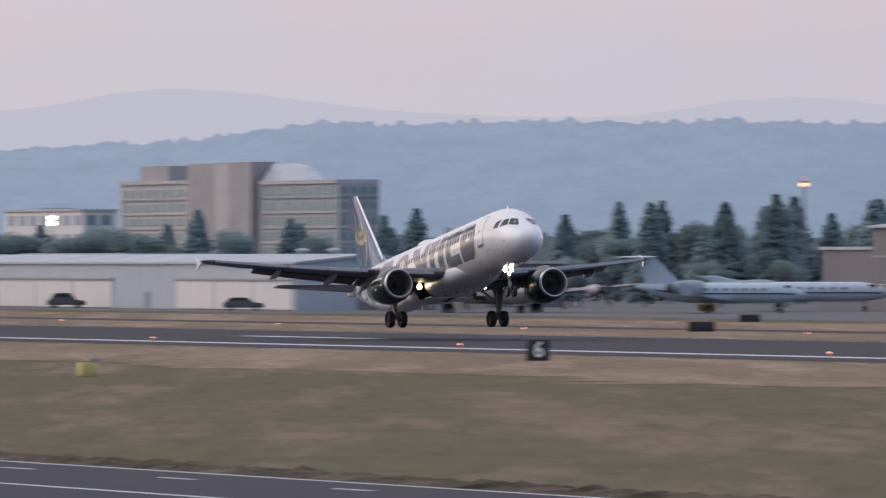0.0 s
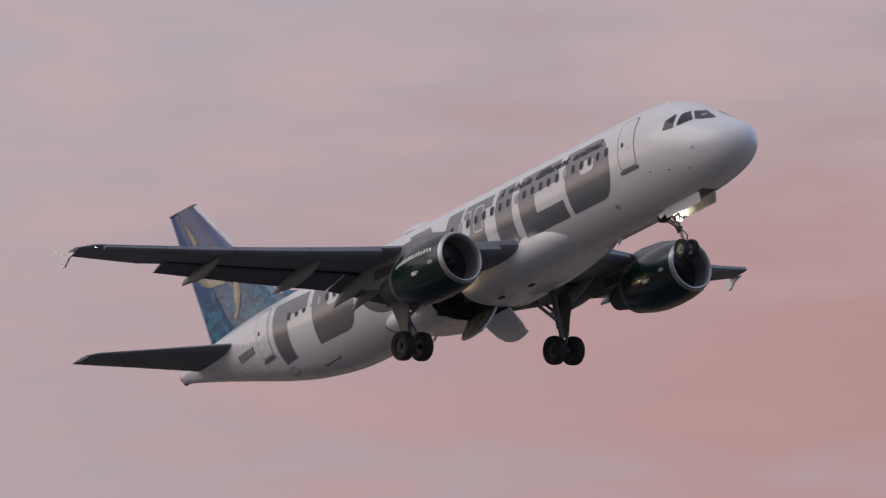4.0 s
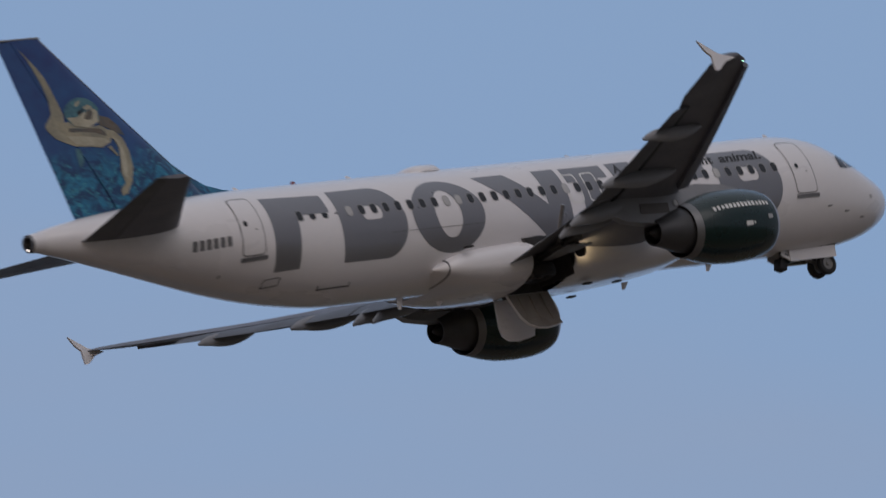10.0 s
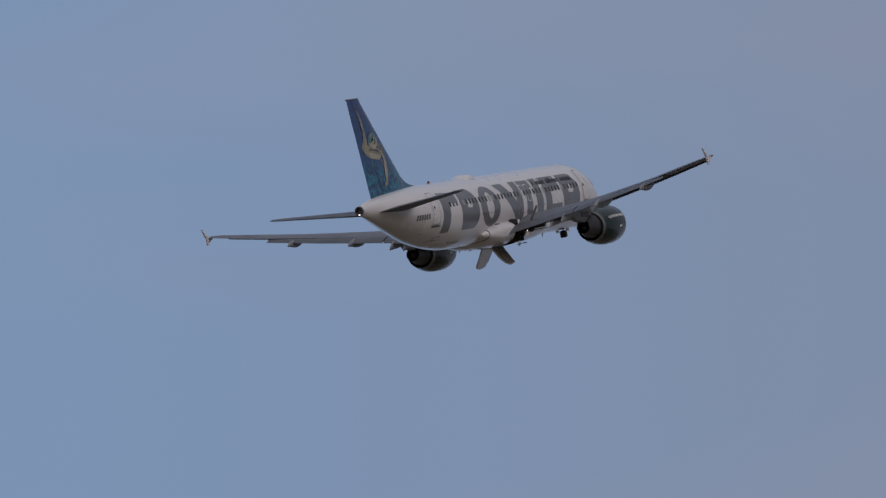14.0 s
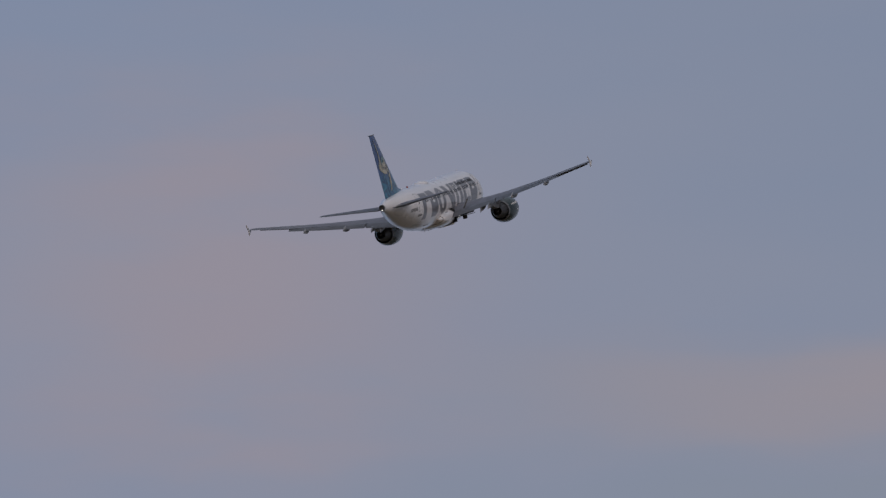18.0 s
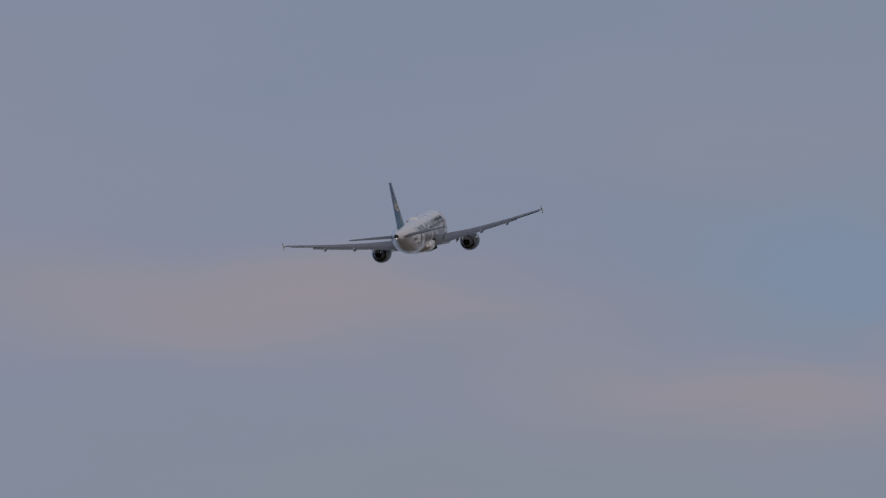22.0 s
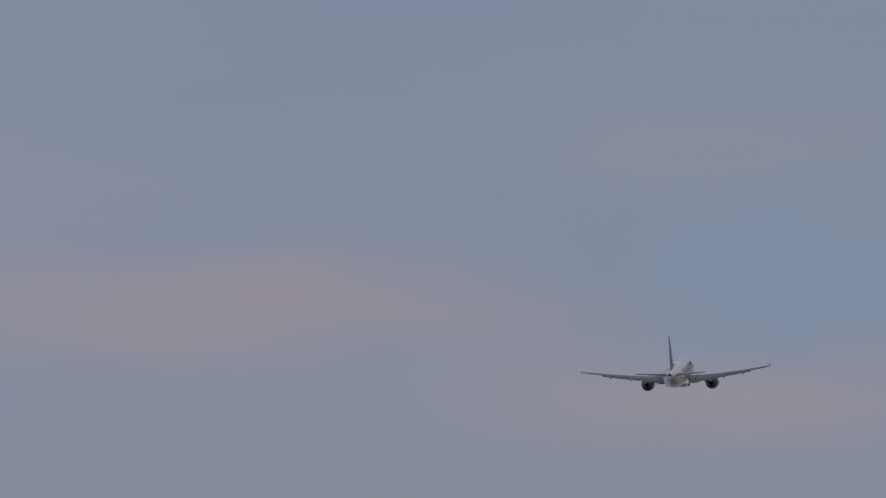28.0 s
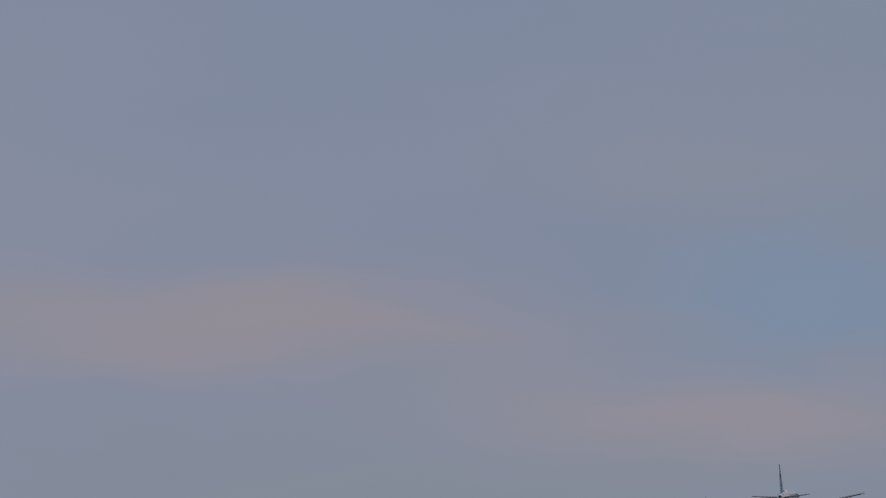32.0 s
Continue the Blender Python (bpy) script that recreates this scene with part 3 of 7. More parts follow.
def body_rings(stations, table, n=56):
    rings = []
    for s in stations:
        zt, zb, w = curve_at(table, s)
        c, b = (zt + zb) / 2, (zt - zb) / 2
        rings.append([(-s, w * math.sin(2 * math.pi * i / n), c + b * math.cos(2 * math.pi * i / n)) for i in range(n)])
    return rings


def fuselage():
    st = [0.0, .03, .06, .12, .2, .32, .5, .72, 1.0, 1.3, 1.6, 1.9, 2.2, 2.5, 2.8, 3.1, 3.4, 3.8, 4.2, 4.7, 5.2, 5.7, 6.2]
    st += [8, 10, 12, 14, 15.6, 16.4, 17.0, 17.65, 18.3, 19.2, 21, 23, 25, 25.6, 26.2, 26.8, 27.5, 28.2, 28.9, 29.7, 30.5, 31.5, 32.5, 33.5, 34.5, 35.4, 36.2, 36.6, 37.0]
    bm = bmesh.new()
    loft(bm, body_rings(st, BODY))
    # open wheel bays
    cut = []
    for f in bm.faces:
        c = f.calc_center_median()
        if (c.z < -0.95 and -18.3 < c.x < -16.4) or (c.z < -1.45 and -5.6 < c.x < -2.8 and abs(c.y) < 0.42):
            cut.append(f)
    bmesh.ops.delete(bm, geom=cut, context="FACES")
    part("fuselage", bm, M_WHITE, airliner)
    bm = bmesh.new()
    box(bm, -18.28, -16.42, -1.7, 1.7, -1.0, -0.8)
    box(bm, -18.28, -16.42, -0.12, 0.12, -2.4, -1.0)
    for x in (-18.27, -16.46):
        box(bm, x - 0.02, x + 0.02, -1.85, 1.85, -2.3, -0.95)
    bay = part("wheel_bay", bm, M_BAY, airliner, "dark open wheel bay")
    for k in range(5):
        bm = bmesh.new()
        y = -1.5 + 0.75 * k
        tube(bm, (-18.2, y, -1.5), (-16.5, y + 0.1, -1.55), 0.045, n=8)
        tube(bm, (-17.9 + 0.25 * k, y - 0.3, -1.45), (-17.9 + 0.25 * k, y + 0.35, -1.6), 0.03, n=8)
        part("bay_pipe", bm, M_STRUT, bay)
    bm = bmesh.new()
    box(bm, -5.55, -2.85, -0.36, 0.36, -1.35, -1.15)
    for y in (-0.38, 0.38):
        box(bm, -5.55, -2.85, y - 0.02, y + 0.02, -1.92, -1.2)
    part("nose_wheel_bay", bm, M_BAY, airliner)
    # tail cone end with the exhaust of the auxiliary unit
    bm = bmesh.new()
    spun(bm, [(-36.98, 0.35), (-37.2, 0.325), (-37.42, 0.295)], (0, 0, 1.04), n=24)
    cone = part("tail_cone", bm, M_WHITE, airliner)
    bm = bmesh.new()
    spun(bm, [(-37.42, 0.295), (-37.5, 0.275), (-37.5, 0.21), (-37.2, 0.19), (-37.2, 0.001)], (0, 0, 1.04), n=24)
    part("exhaust_pipe", bm, M_TAILPIPE, cone, "grey metal exhaust pipe of the tail")


fuselage()


def belly_fairing():
    tab = FAIRING
    st = [10.2, 10.4, 10.7, 11.0, 11.4, 11.8, 12.2, 13.0, 14.2, 15, 15.7, 16.4, 17.0, 17.65, 18.3, 19.2, 20, 20.6, 21.2, 21.5, 21.8, 22.0, 22.15]
    bm = bmesh.new()
    rings = []
    n = 48
    for s in st:
        zt, zb, w = curve_at(tab, s)
        c, b = (zt + zb) / 2, (zt - zb) / 2
        ring = []
        for i in range(n):
            t = 2 * math.pi * i / n
            sx, cx = math.sin(t), math.cos(t)
            k = (abs(sx) ** 2.5 + abs(cx) ** 2.5) ** (-1 / 2.5)
            ring.append((-s, w * sx * k, c + b * cx * k))
        rings.append(ring)
    loft(bm, rings)
    cut = [f for f in bm.faces if -18.3 < f.calc_center_median().x < -16.4 and f.calc_center_median().z < -1.35]
    bmesh.ops.delete(bm, geom=cut, context="FACES")
    fairing = part("belly_fairing", bm, M_WHITE, airliner)
    bm = bmesh.new()
    seam = []
    for s in (21.70, 21.735):
        zt, zb, w = curve_at(tab, s)
        c, b = (zt + zb) / 2, (zt - zb) / 2
        seam.append([(-s, 1.008 * w * math.sin(2 * math.pi * i / n) * k, c + 1.02 * b * math.cos(2 * math.pi * i / n) * k) for i in range(n) for k in ((abs(math.sin(2 * math.pi * i / n)) ** 2.8 + abs(math.cos(2 * math.pi * i / n)) ** 2.8) ** (-1 / 2.8),)])
    loft(bm, seam)
    part("fairing_seam", bm, M_LINE, fairing)
    for s0, y0, z0 in ((20.9, -2.02, -1.05), (15.2, -1.0, -2.49), (13.6, -0.7, -2.47), (14.3, 0.9, -2.48)):
        bm = bmesh.new()
        box(bm, -s0 - 0.16, -s0 + 0.16, y0 - 0.10, y0 + 0.10, z0 - 0.03, z0 + 0.03, 0.02)
        part("air_outlet", bm, M_DARK, airliner)


belly_fairing()

# the big side marking: eight plain heavy shapes
ZB, ZT = -1.06, 1.39
MARKS = [
    ([(28.86, ZT), (26.36, ZT - 0.1), (26.36, 0.62), (27.75, 0.62), (27.9, ZB), (28.88, ZB)], []),
    ([(26.0, ZT)] + arc(24.2, (ZT + ZB) / 2, 1.0, (ZT - ZB) / 2, 90, 270, 20) + [(26.08, ZB)], [rounded(24.15, 25.0, 0.22, 0.72, 0.2)]),
    (arc(21.33, 0.14, 1.56, 1.25, 0, 360, 36)[:-1], [arc(21.33, 0.18, 0.56, 0.83, 0, 360, 24)[:-1]]),
    ([(19.6, ZT - 0.02), (18.2, ZT - 0.02), (16.9, 0.1), (16.9, ZT), (15.92, ZT), (15.92, ZB), (17.0, ZB)], []),
    ([(15.7, ZT - 0.02), (13.86, ZT - 0.04), (13.86, 0.86), (14.3, 0.86), (14.3, ZB), (15.3, ZB), (15.3, 0.8), (15.7, 0.8)], []),
    ([(13.57, ZT), (12.49, ZT), (12.49, ZB), (13.57, ZB)], []),
    ([(12.03, ZT), (9.45, ZT), (9.45, 0.5), (11.0, 0.42), (11.0, -0.36), (9.3, -0.36), (9.3, ZB), (12.03, ZB)], []),
    ([(9.02, ZT)] + arc(7.15, (ZT + ZB) / 2, 0.97, (ZT - ZB) / 2, 90, 270, 20) + [(9.0, ZB)], [rounded(7.15, 8.05, 0.2, 0.72, 0.2)]),
]
for outer, holes in MARKS:
    decal("side_marking", outer, M_SILVER, holes, label="silver-grey painted block on the fuselage side")

# cabin windows
bm = flat_shape(rounded(-0.115, 0.115, -0.165, 0.165, 0.09), step=0.12)
for v in bm.verts:
    v.co = skin(12.0 + v.co.x, 0.60 + v.co.y, -1, 0.016) + Vector((12.0, 0, 0))
pane_me = mesh_of("cabin_window", bm, M_GLASS)
bm = flat_shape(rounded(-0.137, 0.137, -0.19, 0.19, 0.105), [rounded(-0.112, 0.112, -0.162, 0.162, 0.088)], step=0.3)
for v in bm.verts:
    v.co = skin(12.0 + v.co.x, 0.60 + v.co.y, -1, 0.014) + Vector((12.0, 0, 0))
M_SEAM = mat("faint_seam_paint", (0.47, 0.467, 0.472), 0.45, 0, 0.1, 2.0)
M_RIM = mat("grey_window_rim", (0.30, 0.30, 0.31), 0.45, 0, 0.1, 2.0)
rim_me = mesh_of("window_frame", bm, M_RIM)
shade_me = pane_me.copy()
shade_me.materials.clear()
shade_me.materials.append(M_SEAM)
for k in range(41):
    shut = k in (4, 12, 13, 22, 29, 35)
    ob = new("cabin_window", shade_me if shut else pane_me)
    if shut:
        ob["label"] = "cabin window with its pale shade drawn"
    ob.parent = airliner
    ob.location = (-(27.64 - 0.533 * k), 0.0, 0.0)
    rim = new("window_frame", rim_me)
    rim.parent = ob
    if 27.64 - 0.533 * k > 26:
        ob.location.y = 0.02


def cabin_door(s0, s1, z0, z1, side):
    d = decal("cabin_door", rounded(s0, s1, z0, z1, 0.14), M_WHITE, side=side, lift=0.012, label="white oblong cabin door with dark seam")
    decal("door_seam", rounded(s0 - 0.03, s1 + 0.03, z0 - 0.03, z1 + 0.03, 0.16), M_LINE, [rounded(s0, s1, z0, z1, 0.14)], side, d, 0.014)
    decal("sill_plate", rounded(s0 - 0.08, s1 + 0.08, z0 - 0.17, z0 - 0.05, 0.03), M_LINE, (), side, d, 0.03)
    c = (s0 + s1) / 2
    decal("door_window", arc(c + 0.2, 0.55, 0.08, 0.10, 0, 360, 14)[:-1], M_GLASS, (), side, d, 0.02)
    decal("door_handle", rounded(c - 0.22, c - 0.12, 0.30, 0.36, 0.02), M_FRAME, (), side, d, 0.02)


cabin_door(4.62, 5.55, -0.40, 1.50, -1)
cabin_door(29.28, 30.12, -0.46, 1.46, -1)
for s0 in (15.55, 14.70):
    d = decal("exit_hatch_seam", rounded(s0 - 0.30, s0 + 0.30, 0.05, 1.12, 0.12), M_LETTER_WHITE, [rounded(s0 - 0.25, s0 + 0.25, 0.10, 1.07, 0.10)], lift=0.012, label="white outlined exit hatch over the wing")
for s0, s1, z0 in ((25.65, 26.95, -1.72),):
    decal("cargo_hatch_seam", [(s0, z0), (s0, z0 + 0.12), (s0 + 0.05, z0 + 0.12), (s0 + 0.05, z0 + 0.04), (s1 - 0.05, z0 + 0.04), (s1 - 0.05, z0 + 0.12), (s1, z0 + 0.12), (s1, z0)], M_LINE, lift=0.014)
decal("service_hatch_seam", rounded(28.55, 29.15, -1.42, -1.20, 0.04), M_LINE, [rounded(28.58, 29.12, -1.395, -1.225, 0.035)], lift=0.014)
for s0, s1 in ((7.1, 9.0), (12.2, 13.8), (19.9, 24.0)):
    decal("hull_seam", [(s0, -0.27), (s1, -0.27), (s1, -0.288), (s0, -0.288)], M_LINE, lift=0.012)
for s0, z0, r in ((6.75, -1.46, 0.13), (1.75, -0.66, 0.10), (30.8, -0.9, 0.06)):
    decal("static_port", arc(s0, z0, r, r * 0.7, 0, 360, 12)[:-1], M_FRAME, lift=0.012)
for s0, z0 in ((3.2, -1.1), (4.1, -0.9), (2.3, -1.3)):
    bm = bmesh.new()
    p = skin(s0, z0, -1, 0.0)
    tube(bm, p, p + Vector((0.02, -0.10, -0.03)), 0.02, n=6)
    tube(bm, p + Vector((0.02, -0.10, -0.03)), p + Vector((0.1, -0.105, -0.03)), 0.012, n=6)
    part("air_probe", bm, M_DARK, airliner)
# the tail number as plain bars
for k in range(6):
    s0 = 31.95 - 0.25 * k
    decal("tail_number_bar", [(s0, 0.22), (s0 - 0.17, 0.22), (s0 - 0.17, -0.10), (s0, -0.10)], M_LINE, lift=0.012)

# cockpit windows
for side in (-1, 1):
    for poly in ([(3.06, 0.40), (2.98, 0.80), (2.62, 0.98), (2.56, 0.38)], [(2.44, 0.40), (2.44, 0.92), (2.24, 0.99), (1.86, 0.52)],
                 [(2.16, 0.98), (1.86, 0.905), (1.16, 0.405), (1.22, 0.38), (1.78, 0.50)]):
        bm = flat_shape(poly, step=0.12)
        for v in bm.verts:
            v.co = skin(v.co.x, v.co.y, side, 0.012)
        part("cockpit_window", bm, M_GLASS, airliner)


def text_mesh(name, body, size, material, place, parent, shear=0.0, label=""):
    cu = bpy.data.curves.new(name, "FONT")
    cu.body, cu.size, cu.shear, cu.fill_mode = body, size, shear, "FRONT"
    cu.resolution_u = 2
    cu.offset = size * 0.026
    ob = new(name, cu)
    me = bpy.data.meshes.new_from_object(ob.evaluated_get(bpy.context.evaluated_depsgraph_get()))
    bpy.data.objects.remove(ob)
    wide = max(v.co.x for v in me.vertices)
    for v in me.vertices:
        v.co = place(v.co.x / wide, v.co.y, v.co.x)
    me.materials.clear()
    me.materials.append(material)
    ob = new(name, me)
    ob.parent = parent
    if label:
        ob["label"] = label
    return ob


# the slogan, word by word: start and length in metres
for word, u0, u1 in (("A", 0.0, 0.05), ("whole", 0.085, 0.315), ("different", 0.35, 0.68), ("animal.", 0.715, 1.0)):
    text_mesh("slogan_word", word, 0.46, M_INK, lambda u, h, x, u0=u0, u1=u1: skin(13.42 - (u0 + u * (u1 - u0)) * 6.78, 0.97 + h, -1, 0.018), airliner, 0.25, "black slanted lettering on the fuselage side")

# antennas, dome and mast
for s0, z0, h in ((4.4, 2.0, 0.25), (13.6, 2.06, 0.14), (23.4, 2.06, 0.2), (28.3, 2.04, 0.22), (8.6, -2.07, -0.35), (12.6, -2.38, -0.35), (22.6, -2.05, -0.55), (20.9, -2.3, -0.25)):
    bm = bmesh.new()
    loft(bm, [[(-s0 + a, b, z) for a, b in ((0.16 * k, 0), (0, 0.025), (-0.16 * k, 0), (0, -0.025))] for z, k in ((z0, 1.0), (z0 + h * 0.72, 0.45))])
    for v in bm.verts:
        if abs(v.co.z - z0) > 0.1:
            v.co.x -= 0.14
    part("blade_antenna", bm, M_WHITE, airliner)
bm = bmesh.new()
loft(bm, [[(-s0, 0.75 * k * math.cos(a), 1.93 + h * math.sin(a)) for a in [math.pi * i / 12 for i in range(13)]] for s0, k, h in ((19.7, 0.2, 0.1), (19.85, 0.7, 0.24), (20.2, 1, 0.36), (20.8, 1, 0.36), (21.2, 0.8, 0.26), (21.45, 0.2, 0.1))], caps=False, closed=False)
part("satellite_dome", bm, M_WHITE, airliner)
bm = bmesh.new()
spun(bm, [(2.05, 0.11), (2.10, 0.10), (2.19, 0.07), (2.22, 0.005)], (-25.9, 0, 0), "z", 12)
part("beacon", bm, mat("dull_red_lens", (0.22, 0.03, 0.03), 0.3), airliner, "red beacon on the roof")


# ---- wings ----
def airfoil(n=12, thick=0.12, camber=0.015):
    up, lo = [], []
    for i in range(n + 1):
        x = (1 - math.cos(math.pi * i / n)) / 2
        t = 5 * thick * (0.2969 * math.sqrt(x) - 0.126 * x - 0.3516 * x * x + 0.2843 * x ** 3 - 0.1015 * x ** 4)
        c = camber * 4 * x * (1 - x)
        up.append((x, c + t))
        lo.append((x, c - t))
    return up + lo[-2:0:-1]


def wing_z(y):
    d = max(0.0, y - 2.0)
    return -1.22 + 0.105 * d + 0.0029 * d * d


def wing_le(y):
    return 12.55 + (y - 1.98) * 0.548


def wing_te(y):
    return 18.85 + max(0, y - 6.4) * 0.308 if y > 6.4 else 18.62 + 0.036 * y


def wing_side(sg):
    # main body of the wing, ahead of the flaps
    ys = [1.2, 1.98, 3.0, 4.2, 5.2, 6.4, 8, 10, 12, 14, 15.5, 16.3, 16.75]
    bm = bmesh.new()
    rings = []
    for y in ys:
        le, te = wing_le(max(y, 1.98)), wing_te(max(y, 1.98))
        te = le + (te - le) * (0.80 if y < 13.2 else 1.0)
        if y > 16.4:
            le += (y - 16.3) * 0.9
        th = 0.175 - 0.055 * min(1, (y - 1.98) / 5)
        rings.append([(-(le + x * (te - le)), sg * y, wing_z(y) + z * (te - le) + 0.02 * (0.5 - x) * (te - le)) for x, z in airfoil(12, th)])
    loft(bm, rings)
    wing = part("wing", bm, M_WING, airliner, "grey swept wing")
    # slats along the nose of the wing
    for a, b in ((2.6, 4.9), (6.7, 9.1), (9.15, 11.6), (11.65, 14.0), (14.05, 16.1)):
        bm = bmesh.new()
        rings = []
        for y in (a, (a + b) / 2, b):
            le, te = wing_le(y), wing_te(y)
            ch = te - le
            prof = [p for p in airfoil(12, 0.13) if p[0] < 0.17]
            prof = sorted([p for p in prof if p[1] >= 0.004], key=lambda p: -p[0]) + sorted([p for p in prof if p[1] < 0.004], key=lambda p: p[0])
            rings.append([(-(le - 0.16 + x * ch), sg * y, wing_z(y) - 0.09 + z * ch * 1.02 - 0.35 * max(0, 0.1 - x) * ch * 0.3) for x, z in prof])
        loft(bm, rings)
        part("slat", bm, M_WING, wing)
    # flaps, let down for take-off
    for a, b, n in ((2.05, 6.35, "inboard_flap"), (6.45, 13.25, "outboard_flap")):
        bm = bmesh.new()
        rings = []
        for y in (a, (a + b) / 2, b):
            le, te = wing_le(y), wing_te(y)
            ch = (te - le) * 0.315
            s0 = le + (te - le) * 0.755
            ring = []
            for x, z in airfoil(8, 0.13, 0.03):
                ca, sa = math.cos(radians(13)), math.sin(radians(13))
                px, pz = x * ch * 1.15, z * ch
                ring.append((-(s0 + px * ca + pz * sa), sg * y, wing_z(y) - 0.07 - px * sa + pz * ca))
            rings.append(ring)
        loft(bm, rings)
        part(n, bm, M_WING_DARK, wing, "dark grey flap, let down")
    # dark strip standing in for the shaded gap ahead of the flaps
    bm = bmesh.new()
    rings = []
    for y in (2.4, 4.2, 6.4, 8, 10, 12, 13.2):
        le, te = wing_le(y), wing_te(y)
        a, b, z = le + (te - le) * 0.722, le + (te - le) * 0.752, wing_z(y) - 0.03 * (te - le) - 0.012
        rings.append([(-a, sg * y, z), (-b, sg * y, z - 0.005), (-b, sg * y, z + 0.06), (-a, sg * y, z + 0.05)])
    loft(bm, rings)
    part("flap_gap_strip", bm, M_DARK, wing)
    # canoe fairings of the flap tracks
    for y, s0, s1, zt, r in ((11.8, 18.7, 21.36, -0.33, 0.2), (8.25, 16.9, 20.28, -0.91, 0.24), (5.75, 16.6, 19.75, -1.55, 0.26), (4.95, 16.5, 19.6, -1.72, 0.24)):
        bm = bmesh.new()
        z0 = wing_z(y) - 0.16
        rings = []
        for i in range(11):
            u = i / 10
            k = math.sin(math.pi * min(1, u * 0.94 + 0.03)) ** 0.7
            s = s0 + (s1 - s0) * u
            zc = z0 - 0.12 * math.sin(math.pi * min(1, u * 1.2) / 1) + (zt - z0) * u ** 2.2
            rings.append([(-s, sg * y + r * 0.7 * k * math.cos(t), zc + r * 1.25 * k * math.sin(t)) for t in [2 * math.pi * j / 14 for j in range(14)]])
        loft(bm, rings)
        part("flap_track_fairing", bm, M_FAIRING, wing, "pale canoe-shaped fairing")
    # arrow-shaped fence at the tip
    bm = bmesh.new()
    pts = [(21.3, 0.86), (22.0, 1.03), (22.74, 1.5), (22.5, 1.14), (22.28, 0.96), (22.28, 0.78), (22.24, 0.48), (22.08, 0.50), (21.75, 0.74)]
    loft(bm, [[(-a, sg * (16.75 + w), b) for a, b in pts] for w in (-0.03, 0.05)])
    part("wingtip_fence", bm, M_WHITE, wing, "white arrow-shaped wingtip fence")
    bm = bmesh.new()
    bmesh.ops.create_uvsphere(bm, u_segments=10, v_segments=8, radius=0.055, matrix=Matrix.Translation((-20.55, sg * 16.3, wing_z(16.3) + 0.0)))
    part("position_lamp", bm, M_NAV_R if sg < 0 else M_NAV_L, wing, "lit position lamp at the wingtip")
    # root lamp under the wing
    bm = bmesh.new()
    spun(bm, [(-16.42, 0.001), (-16.42, 0.19)], (0, sg * 2.42, -1.66), n=14)
    lamp = part("landing_lamp", bm, M_LAMP_SOFT, wing, "lit landing lamp")
    bm = bmesh.new()
    spun(bm, [(-16.38, 0.195), (-16.38, 0.205), (-16.5, 0.21), (-16.62, 0.10), (-16.62, 0.001)], (0, sg * 2.42, -1.66), n=14)
    box(bm, -16.58, -16.46, sg * 2.42 - 0.04, sg * 2.42 + 0.04, -1.6, -1.25)
    part("lamp_housing", bm, M_DARK, wing)
    return wing


wing_side(-1)
wing_side(1)


